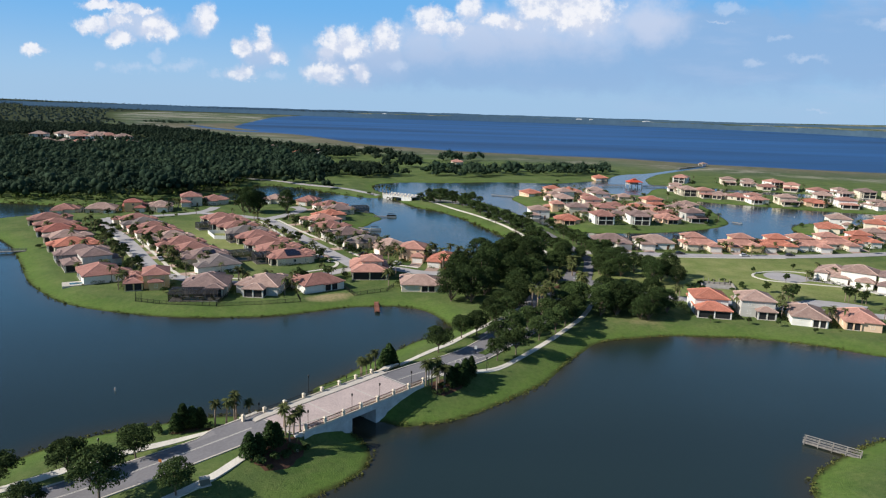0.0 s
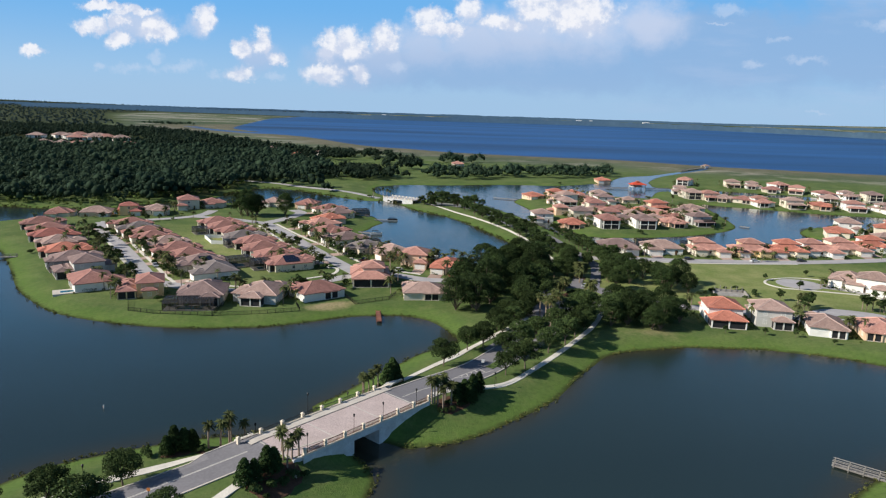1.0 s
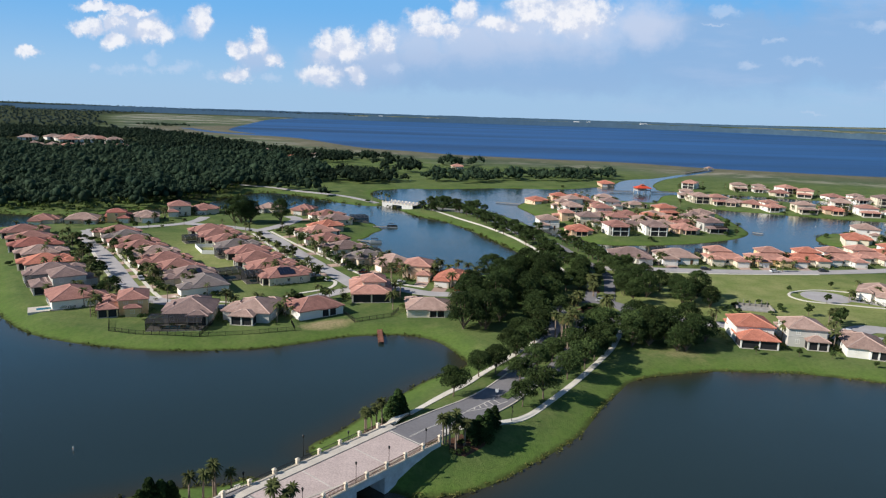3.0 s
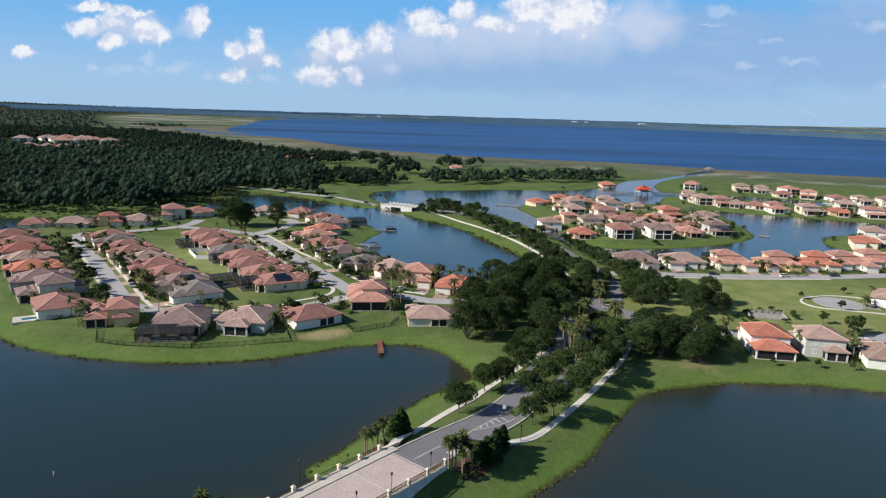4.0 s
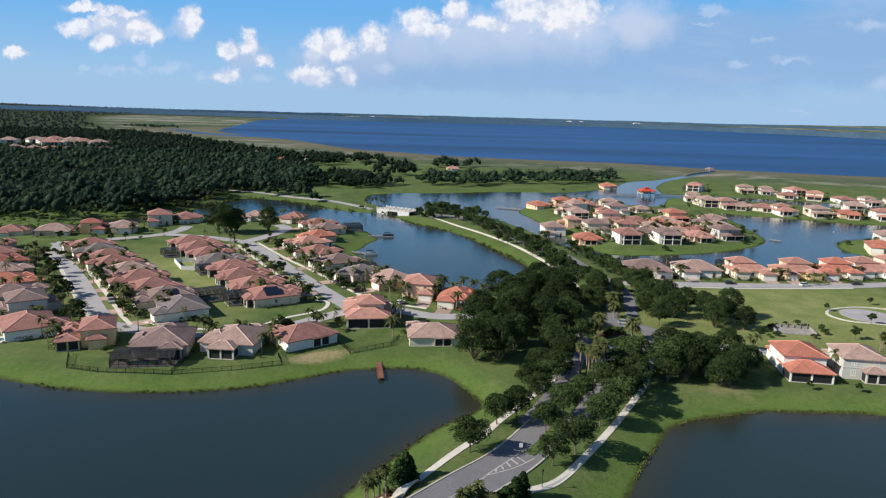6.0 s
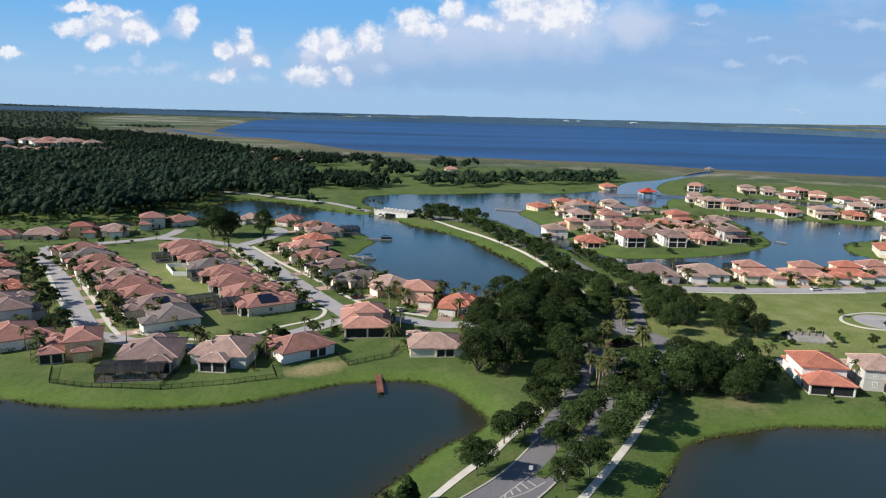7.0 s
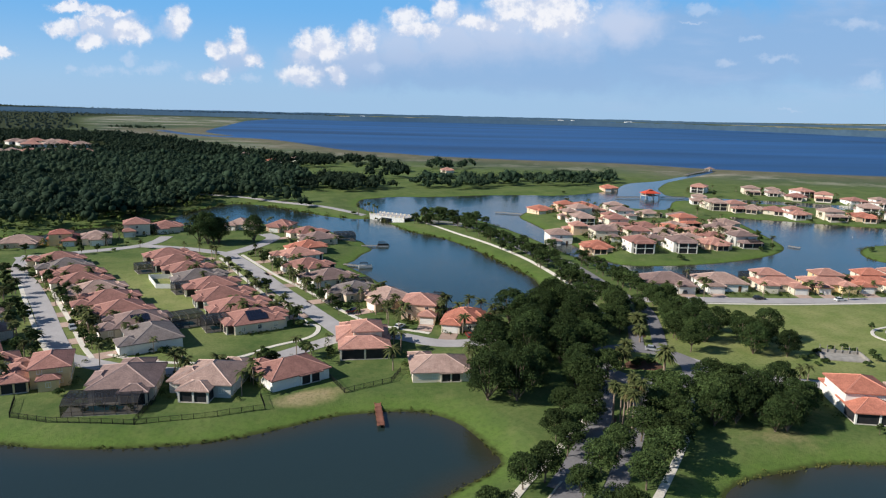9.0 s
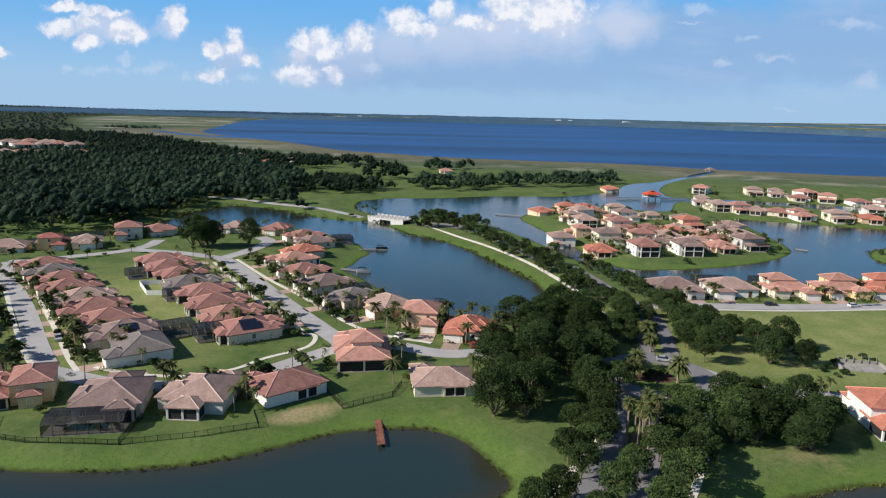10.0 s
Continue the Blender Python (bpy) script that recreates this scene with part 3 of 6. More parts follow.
for pts in ([(-163, 333), (-137, 293), (-120, 268), (-112, 258)], [(-150, 331), (-143, 319), (-122, 288), (-109, 268), (-101, 257)], [(-96, 393), (-74, 357), (-56, 331), (-41, 307), (-28, 291), (-10, 282)],
            [(-104, 386), (-78, 338), (-65, 316), (-49, 291)], [(-50, 290), (-45, 287), (-46, 277), (-56, 267.5), (-62, 259.5), (-72, 254.5), (-86, 255.5), (-98, 260)]):
    ribbon("pavement", pts, 1.4, WALK, 0.14, label="pale concrete sidewalk past the front lawns", category="pavement")
ribbon("pavement", [(75, 320.5), (92, 321), (124, 321), (165, 325)], 1.2, WALK, 0.14, label="pale concrete kerbside walk", category="pavement")
# cul-de-sac with its kerb, and the car park
ribbon("road", [(198, 250), (180, 258), (168, 272), (158, 281), (146, 285)], 7.5, STREET, label="grey asphalt dead-end street")
tagged(ribbon("road", [(146 + 4.4 * math.cos(a), 285 + 4.2 * math.sin(a)) for a in np.linspace(0, 2 * math.pi, 10, endpoint=False)], 9.0, STREET, raise_by=0.12, closed=True, label="round grey turning place"), category="road")
ribbon("pavement", [(176, 252), (164, 268), (154, 272), (144, 275), (135, 278), (132, 285), (137, 292), (150, 296), (162, 292), (172, 280)], 1.0, WALK, 0.2, label="pale concrete kerb round the turning place", category="pavement")
ribbon("road", [(129, 239), (138, 244), (148, 241), (152, 238)], 8, STREET, raise_by=0.15, label="small grey car park", category="road")

# ---- builders ----


class Shape:
    """Collects boxes, hip roofs and tubes of one part."""

    def __init__(self):
        self.v, self.f, self.tiles = [], [], []

    def add(self, verts, faces):
        k = len(self.v)
        self.v += [tuple(map(float, q)) for q in verts]
        self.f += [tuple(i + k for i in q) for q in faces]
        return self

    def box(self, x0, x1, y0, y1, z0, z1, taper=0.0):
        t = taper
        v = [(x0, y0, z0), (x1, y0, z0), (x1, y1, z0), (x0, y1, z0), (x0 + t, y0 + t, z1), (x1 - t, y0 + t, z1), (x1 - t, y1 - t, z1), (x0 + t, y1 - t, z1)]
        return self.add(v, [(3, 2, 1, 0), (4, 5, 6, 7), (0, 1, 5, 4), (1, 2, 6, 5), (2, 3, 7, 6), (3, 0, 4, 7)])

    def tube(self, a, b, ra, rb=None, sides=6):
        a, b = Vector(a), Vector(b)
        rb = ra if rb is None else rb
        q = (b - a).to_track_quat("Z", "Y")
        ring = [(math.cos(2 * math.pi * i / sides), math.sin(2 * math.pi * i / sides)) for i in range(sides)]
        v = [a + q @ Vector((c * ra, s * ra, 0)) for c, s in ring] + [b + q @ Vector((c * rb, s * rb, 0)) for c, s in ring]
        f = [(i, (i + 1) % sides, (i + 1) % sides + sides, i + sides) for i in range(sides)]
        return self.add(v, f + [tuple(range(sides))[::-1], tuple(range(sides, 2 * sides))])

    def hip(self, x0, x1, y0, y1, z, pitch=0.40, over=0.55):
        """A hip roof over a box, with raised ridge and hip tiles and a thick eave."""
        x0, x1, y0, y1 = x0 - over, x1 + over, y0 - over, y1 + over
        w, d = x1 - x0, y1 - y0
        h = pitch * min(w, d) / 2
        if w >= d:
            r = [(x0 + d / 2, (y0 + y1) / 2, z + h), (x1 - d / 2 + 0.02, (y0 + y1) / 2, z + h)]
            slopes = [(0, 1, 5, 4), (1, 2, 5), (2, 3, 4, 5), (3, 0, 4)]
        else:
            r = [((x0 + x1) / 2, y0 + w / 2, z + h), ((x0 + x1) / 2, y1 - w / 2 + 0.02, z + h)]
            slopes = [(0, 1, 4), (1, 2, 5, 4), (2, 3, 5), (3, 0, 4, 5)]
        e = [(x0, y0, z), (x1, y0, z), (x1, y1, z), (x0, y1, z)]
        flat = [Vector(q) for q in e + r]
        verts = [q + Vector((0, 0, 0.11)) for q in flat] + [Vector((x, y, z - 0.24)) for x, y, _ in e]
        faces, tiles = [(9, 8, 7, 6)], [0]
        for s in slopes:
            a, b = flat[s[0]], flat[s[1]]
            run = (b - a).normalized() * 0.24
            mid = (a + b) / 2
            low = [a + run, b - run]
            if len(s) == 4:
                high = [flat[i] + Vector((mid - flat[i]).project(mid - (flat[s[2]] + flat[s[3]]) / 2)).normalized() * 0.17 for i in s[2:]]
            else:
                high = [flat[s[2]] + (mid - flat[s[2]]).normalized() * 0.42]
            k = len(verts)
            verts += low + high
            inner = list(range(k, k + len(s)))
            faces.append(tuple(inner))
            tiles.append(0)
            for i in range(1, len(s)):
                j = (i + 1) % len(s)
                faces.append((s[i], s[j], inner[j], inner[i]))
                tiles.append(1)
            faces.append((6 + s[0], 6 + s[1], s[1], inner[1], inner[0], s[0]))
            tiles.append(0)
        self.tiles = self.tiles + [0] * (len(self.f) - len(self.tiles)) + tiles
        return self.add(verts, faces)

    def mesh(self, name, mat, smooth=False, second=None):
        me = bpy.data.meshes.new(name)
        me.from_pydata(self.v, [], self.f)
        me.materials.append(mat)
        if second:
            me.materials.append(second)
            me.polygons.foreach_set("material_index", self.tiles + [0] * (len(self.f) - len(self.tiles)))
        if smooth:
            me.polygons.foreach_set("use_smooth", np.ones(len(self.f), bool))
        return me


def part(name, data, parent, m=None, label="", category="", mat=None):
    """One mesh object under a thing or a part."""
    me = data.mesh(name, mat) if isinstance(data, Shape) else data
    ob = new(name, me)
    ob.parent = parent
    if m is not None:
        ob.matrix_basis = m
    return tagged(ob, label) if label else ob


def thing(name, label, category, m=None, group=""):
    ob = new(name)
    ob.empty_display_size = 0.3
    if m is not None:
        ob.matrix_basis = m
    return tagged(ob, label, category, group)


def zg(x, y):
    return float(height(np.array([x]), np.array([y]))[0])


# ---- house materials ----
def roof_material(name, a, b):
    m = material(name, a, 0.85, spread=0.18, scale=0.35, fine=0.38, fine_scale=4.5, random_ob=0.14, second=b, second_scale=0.8, spec=0.25)
    nt = m.node_tree
    tc = nt.nodes.new("ShaderNodeTexCoord")
    wave = nt.nodes.new("ShaderNodeTexWave")
    wave.bands_direction = "Z"
    wave.inputs["Scale"].default_value, wave.inputs["Distortion"].default_value = 2.2, 0.6
    nt.links.new(tc.outputs["Object"], wave.inputs[0])
    b = nt.nodes.new("ShaderNodeBump")
    b.inputs["Strength"].default_value, b.inputs["Distance"].default_value = 0.22, 0.06
    nt.links.new(wave.outputs[1], b.inputs["Height"])
    nt.links.new(b.outputs[0], nt.nodes["Principled BSDF"].inputs["Normal"])
    return m


ROOFS = {"terracotta": ((0.45, 0.175, 0.115), (0.36, 0.13, 0.088)), "red": ((0.34, 0.125, 0.092), (0.27, 0.10, 0.08)), "rust": ((0.315, 0.158, 0.125), (0.235, 0.112, 0.092)),
         "brown": ((0.25, 0.172, 0.15), (0.185, 0.125, 0.112)), "grey": ((0.19, 0.158, 0.145), (0.135, 0.112, 0.105)), "tan": ((0.365, 0.255, 0.21), (0.28, 0.182, 0.15)),
         "salmon": ((0.44, 0.235, 0.18), (0.35, 0.17, 0.132))}
ROOF_MATS = {k: roof_material("roof_tiles_" + k, *v) for k, v in ROOFS.items()}
CAP_MATS = {k: material("ridge_tiles_" + k, tuple(min(0.7, c * 1.25 + 0.02) for c in v[0]), 0.85, spread=0.15, scale=1.5) for k, v in ROOFS.items()}
WALLS = {"cream": (0.72, 0.64, 0.50), "white": (0.80, 0.77, 0.70), "yellow": (0.66, 0.50, 0.27), "beige": (0.60, 0.50, 0.38), "grey": (0.55, 0.53, 0.48), "peach": (0.72, 0.52, 0.36)}
WALL_MATS = {k: material("stucco_" + k, v, 0.9, spread=0.06, scale=0.5, fine=0.05, fine_scale=6.0, random_ob=0.05, spec=0.15) for k, v in WALLS.items()}
TRIM = material("white_trim", (0.78, 0.76, 0.70), 0.6, spread=0.05)
PANE = material("window_glass", (0.025, 0.03, 0.035), 0.08, spread=0.2, scale=0.8, spec=0.6)
DARK = material("screen_mesh", (0.022, 0.022, 0.024), 0.7, spread=0.25, scale=1.0)
DOORWOOD = material("door_wood", (0.12, 0.06, 0.03), 0.5, spread=0.2, scale=3)
BLACK = material("black_metal", (0.02, 0.02, 0.02), 0.45, metal=0.3, spread=0.2)
BRONZE = material("bronze_frame", (0.06, 0.05, 0.04), 0.5, metal=0.4, spread=0.2)
SOLAR = material("solar_panel", (0.012, 0.015, 0.03), 0.2, spread=0.2, scale=0.6, spec=0.5)
PAVER_DRIVE = material("drive_pavers", (0.42, 0.30, 0.24), 0.9, spread=0.15, scale=0.6, fine=0.2, fine_scale=4.0, random_ob=0.15)



def window_form(glazed):
    """A window frame with a middle bar, proud of the wall, its two lights set back."""
    w = Shape()
    xs, zs = (-0.62, -0.53, -0.03, 0.03, 0.53, 0.62), (-0.72, -0.62, 0.62, 0.72)
    v = [(x, -0.06, z) for z in zs for x in xs] + [(x, 0.05, z) for z in (zs[0], zs[-1]) for x in (xs[0], xs[-1])]
    f, tiles = [], []
    for j in range(3):
        for i in range(5):
            c = (j * 6 + i, j * 6 + i + 1, j * 6 + i + 7, j * 6 + i + 6)
            if j != 1 or i not in (1, 3):
                f.append(c)
                tiles.append(0)
                continue
            k = len(v)
            v += [(v[q][0], 0.0, v[q][2]) for q in c]
            for q in range(4):
                f.append((c[q], c[(q + 1) % 4], k + (q + 1) % 4, k + q))
                tiles.append(0)
            if glazed:
                f.append((k, k + 1, k + 2, k + 3))
                tiles.append(1)
    f += [tuple(range(6))[::-1] + (24, 25), tuple(range(18, 24)) + (27, 26), (0, 6, 12, 18, 26, 24), (5, 25, 27, 23, 17, 11)]
    w.tiles = tiles + [0] * 4
    return w.add(v, f)


WIN_MESH = window_form(False).mesh("window", TRIM)
WIN_FAR_MESH = window_form(True).mesh("window", TRIM, second=PANE)
PANE_MESH = Shape().box(-0.53, 0.53, 0.002, 0.05, -0.62, 0.62).mesh("pane", PANE)
gd = Shape()
for i in range(4):
    gd.box(-2.4, 2.4, -0.05, 0.06, 0.03 + i * 0.55, 0.54 + i * 0.55)
GARAGE_MESH = gd.mesh("garage_door", TRIM)
DOOR_MESH = Shape().box(-0.5, 0.5, -0.06, 0.05, 0.02, 2.1).mesh("door", DOORWOOD)

# walled blocks (x0, x1, y0, y1, eave) and open porches; +y is the street side
PLANS = {
    "ranch": ([(-6.6, 6.6, -9, 6, 3.0), (-6.3, -0.2, 4, 10, 2.9), (1.5, 5.5, 4, 7.4, 3.5)], [(-2.0, 5.2, -11.2, -8.9, 2.95)]),
    "wide": ([(-8.2, 8.2, -7.5, 5.5, 3.0), (-7.9, -1.6, 3, 9, 2.9)], [(-0.4, 5.6, -7.9, -6.6, 2.8)]),
    "wing": ([(-5.0, 7.4, -7, 7, 3.1), (-7.2, 0.5, -5.5, 3, 2.9), (1.0, 7.0, 5, 10, 2.9)], [(-3.2, 3.6, -10.4, -6.9, 2.9)]),
    "cross": ([(-6.4, 6.4, -8, 5.5, 3.1), (-3.0, 3.4, 3.5, 9.5, 3.0), (-6.9, -2.6, -6, 1, 3.4)], [(0.0, 5.6, -10.4, -7.9, 2.9)]),
    "two_storey": ([(-6.2, 6.2, -4.5, 6, 5.8), (-6.0, 0.2, 4.5, 10.5, 3.0), (-5.7, 5.0, -7.2, -4, 3.0)], [(-5.4, 5.4, -10.6, -7.1, 2.9)]),
    "villa": ([(-6.2, 6.2, -6.5, 6.5, 6.0), (-6.6, -1, 5, 11, 3.1)], [(-4.6, 5.0, -9.4, -6.4, 5.7)]),
    "loggia": ([(-1.4, 7.6, -6, 6.5, 5.2), (-7.2, -1, -2, 6, 3.0), (0.6, 5.2, -8.6, -5.6, 3.0), (-6.8, -1.5, 5, 10, 2.9)], [(-7.8, -1.6, -7.6, -2.1, 2.9)]),
    "upper_room": ([(-6.2, 6.2, -3.5, 7, 3.0), (-2.4, 4.4, -4.2, 4, 5.3), (-5.2, 0.4, 6, 10, 3.0)], [(-5.9, 5.9, -9.6, -3.4, 2.9)]),
    "deep_porch": ([(-5.6, 5.6, -4.6, 7, 5.5), (-5.2, 0.4, 6, 10, 3.0)], [(-5.6, 5.6, -10.4, -2.9, 2.95)]),
    "bungalow": ([(-5.4, 5.4, -7, 7, 3.0), (-5.2, 0.6, 5.5, 10, 2.9)], [(0.4, 5.0, -7.4, -6.7, 2.8)]),
    "tall_porch": ([(-5.4, 5.4, -4, 7, 5.7), (-5.2, 0.4, 6, 10, 3.0)], [(-0.6, 5.3, -6.8, -3.9, 2.9)]),
    "court": ([(-8.6, 8.6, -6, 4, 3.0), (-8.4, -2.6, 2.5, 9, 2.9), (2.6, 8.2, 2, 7.2, 3.2), (-3, 7.2, -9.5, -1, 5.6)], [(-8, -3.2, -8.6, -5.9, 2.9)]),
    "low_two": ([(-6.5, 6.5, -8, 4, 3.0), (-5.2, 4.4, -1.5, 6.5, 5.7), (0.5, 6.2, 4, 10, 2.9)], [(-6.0, 0.6, -10.8, -7.9, 2.9)]),
}


def inside(x, y, b):
    return b[0] < x < b[1] and b[2] < y < b[3]


def build_house(plan, roof, wall, label, category="house", far=False):
    blocks, porches = PLANS[plan]
    h = thing("house", label, category)
    ws = Shape()
    roof_label = roof + " tiled hip roof"
    for i, (x0, x1, y0, y1, e) in enumerate(blocks):
        ws.box(x0, x1, y0, y1, -1.6, e + 0.1)
        part("roof", Shape().hip(x0, x1, y0, y1, e + 0.001 * i).mesh("roof", ROOF_MATS[roof], second=CAP_MATS[roof]), h, label=roof_label)
        if e > 5:
            ws.box(x0 - 0.08, x1 + 0.08, y0 - 0.08, y1 + 0.08, 3.0, 3.2)
    part("wall", ws, h, mat=WALL_MATS[wall])
    for k, (x0, x1, y0, y1, e) in enumerate(porches):
        part("roof", Shape().hip(x0, x1, y0, y1 + 2.2, e - 0.03, 0.36, 0.45).mesh("roof", ROOF_MATS[roof], second=CAP_MATS[roof]), h, label=roof_label)
        for x in np.linspace(x0 + 0.2, x1 - 0.2, 3):
            part("post", Shape().box(x - 0.22, x + 0.22, y0, y0 + 0.44, -1.6, e), h, mat=WALL_MATS[wall])
        # opaque dark sheets: insect screens, and the shade inside porches that stand open
        scr = Shape().box(x0 + 0.1, x1 - 0.1, y0 + 0.2, y0 + 0.26, 0.05, e - 0.1)
        for x in (x0 + 0.1, x1 - 0.16):
            scr.box(x, x + 0.06, y0 + 0.3, y1, 0.05, e - 0.1)
        part("screen", scr, h, mat=DARK, label="dark porch sheet, insect screen and painted-in porch shade")
        part("porch_floor", Shape().box(x0, x1, y0, y1, -1.6, 0.06), h, mat=CONCRETE)
        if e > 5:
            part("balcony", Shape().box(x0 - 0.1, x1 + 0.1, y0 - 0.1, y1, 2.85, 3.15), h, mat=WALL_MATS[wall])
    # windows wherever a wall stands free
    others = [b[:4] for b in blocks] + [(b[0] - 0.3, b[1] + 0.3, b[2], b[3] + 0.5) for b in porches]
    for x0, x1, y0, y1, e in blocks:
        sides = [((x0 + x1) / 2, y0, x1 - x0, 0), ((x0 + x1) / 2, y1, x1 - x0, 180), (x0, (y0 + y1) / 2, y1 - y0, 270), (x1, (y0 + y1) / 2, y1 - y0, 90)]
        for cx, cy, length, turn in sides:
            t = Vector((math.cos(radians(turn)), math.sin(radians(turn)), 0))
            out = Vector((t.y, -t.x, 0))
            n = max(1, int(length / (3.9, 4.4, 6.4)[far]))
            for i in range(n):
                p = Vector((cx, cy, 0)) + t * ((i + 0.5) / n - 0.5) * length
                for lv in ((1.55,) if e < 5 else (1.55, 4.4)):
                    q = p + out * 0.6
                    if lv < 3.3 and any(inside(q.x, q.y, b) for b in others):
                        continue
                    if lv > 3.3 and any(inside(q.x, q.y, b[:4]) and b[4] > 5 for b in list(blocks) + list(porches)):
                        continue
                    if lv < 3.3 and turn == 180 and (x1 - x0) < 7:
                        continue
                    w = part("window", WIN_FAR_MESH if far else WIN_MESH, h, Matrix.Translation(p + Vector((0, 0, lv))) @ pose(0, 0, 0, 0, 0, turn))
                    if not far:
                        part("pane", PANE_MESH, w)
    g = min(blocks[1:], key=lambda b: -b[3])
    part("garage_door", GARAGE_MESH, h, pose((g[0] + g[1]) / 2, g[3] + 0.02, 0, 0, 0, 180), label="white panelled garage door")
    part("door", DOOR_MESH, h, pose(blocks[0][1] - 3, blocks[0][3] + 0.03, 0, 0, 0, 180), label="dark wooden front door")
    return h


HOUSES = {}
LABEL = {"ranch": "one-storey stucco house", "wide": "broad one-storey stucco house", "wing": "one-storey stucco house with low wing", "cross": "one-storey stucco house with crossing roofs",
         "two_storey": "two-storey stucco house with a back porch", "villa": "two-storey house with balcony porch", "low_two": "stucco house with a raised upper storey",
         "loggia": "stucco house with a low loggia and tall block", "upper_room": "stucco house with a screened porch and upper room", "deep_porch": "two-storey stucco house with a deep screened porch", "bungalow": "compact one-storey stucco house", "tall_porch": "two-storey stucco house with a corner porch", "court": "stucco house with front wings and upper storey"}


def place_house(x, y, front, plan, roof, wall, group, mirror=False, size=1.0, drive=True, z=None, tall=1.0):
    """A house at a place of the plan; front: the direction its street side faces, degrees anticlockwise from east."""
    far = 0 if y < 285 else 1 if y < 395 else 2
    key = (plan, roof, wall, far)
    m = Matrix.Translation((x, y, (zg(x, y) if z is None else z) + 0.12)) @ pose(0, 0, 0, 0, 0, front - 90) @ Matrix.Diagonal((-size if mirror else size, size, size * tall, 1))
    if key not in HOUSES:
        HOUSES[key] = build_house(plan, roof, wall, far=far, label=wall + " " + LABEL[plan] + ", " + roof + " tiles")
        ob = HOUSES[key]
        ob.matrix_basis = m
    else:
        ob = copy_thing(HOUSES[key], pose(0, 0, 0))
        ob.matrix_basis = m
    tagged(ob, group=group)
    if drive:
        g = min(PLANS[plan][0][1:], key=lambda b: -b[3])
        gx = (g[0] + g[1]) / 2
        dm = Shape().box(gx - 2.7, gx + 2.7, g[3] + 0.1, g[3] + 7.5, -0.35, -0.02).mesh("driveway", PAVER_DRIVE)
        d = new("driveway", dm)
        d.matrix_basis = m
        tagged(d, "reddish paver driveway before a garage", "driveway", kind="structure")
    return ob


rng = random.Random(7)


def row(points, front, plans, roofs, walls, group, **kw):
    for i, (x, y) in enumerate(points):
        place_house(x, y, front + rng.uniform(-1, 1) * (24 if y > 520 else 6 if y > 395 else 2), plans[i % len(plans)], roofs[i % len(roofs)], walls[i % len(walls)], group, mirror=bool(rng.getrandbits(1)), **kw)


# lakeside row of the village, backs to the water
G1 = "village houses by the lagoon"
place_house(-106.5, 241.5, 112, "loggia", "rust", "yellow", G1, size=0.95)
place_house(-83, 238, 100, "cross", "brown", "beige", G1, size=1.1)
place_house(-64.5, 240, 86, "wing", "tan", "grey", G1, size=1.05)
place_house(-46.5, 246, 128, "wide", "rust", "white", G1, size=0.95)
place_house(-29.5, 269.5, 98, "upper_room", "salmon", "cream", G1, size=1.15)
place_house(-8, 250, 96, "wide", "tan", "cream", G1, size=0.9)
# west row, backs to the water
row([(-209 + 82 * k / 7, 362 - 112 * k / 7) for k in range(8)], 36, ["ranch", "wing", "ranch", "cross", "ranch", "ranch", "two_storey", "wide"],
    ["rust", "rust", "red", "tan", "terracotta", "brown", "brown", "rust"], ["beige", "cream", "grey", "beige", "cream", "white", "grey", "white"], G1, drive=False)
# rows on both sides of the mid-village green
row([(-167 + 76 * k / 8, 366 - 96 * k / 8) for k in range(9)], 214, ["ranch", "cross", "ranch", "wing", "ranch", "ranch", "cross", "ranch", "wide"],
    ["rust", "grey", "rust", "rust", "tan", "rust", "rust", "brown", "grey"], ["cream", "beige", "peach", "cream", "cream", "peach", "cream", "beige", "white"], G1)
row([(-123 + 59 * k / 7, 379 - 91 * k / 7) for k in range(8)], 30, ["ranch", "ranch", "cross", "ranch", "wing", "ranch", "ranch", "ranch"],
    ["rust", "rust", "rust", "grey", "rust", "rust", "rust", "rust"], ["cream", "white", "cream", "white", "cream", "white", "white", "cream"], G1)
# row along the pond
row([(-73, 441), (-67, 425), (-68, 402), (-70, 384), (-60, 362), (-50, 343), (-38, 323), (-25, 315)], 212, ["wing", "ranch", "cross", "ranch", "wing", "ranch", "cross", "wide"],
    ["rust", "brown", "terracotta", "salmon", "rust", "brown", "grey", "tan"], ["cream", "cream", "peach", "white", "cream", "white", "beige", "peach"], G1)
row([(-114, 466), (-92, 462)], 262, ["wing", "cross"], ["tan", "rust"], ["cream", "peach"], G1, drive=False)
place_house(-13, 301, 262, "villa", "salmon", "peach", G1, size=0.9)
place_house(2, 291, 258, "wing", "terracotta", "cream", G1, size=0.95)
row([(-228, 412), (-204, 406), (-188, 414), (-173, 417), (-164, 443), (-151, 453)], 292, ["wing", "wide", "low_two", "cross", "villa", "wing"], ["rust", "tan", "red", "tan", "rust", "rust"], ["cream", "beige", "yellow", "cream", "cream", "cream"], G1, drive=False)
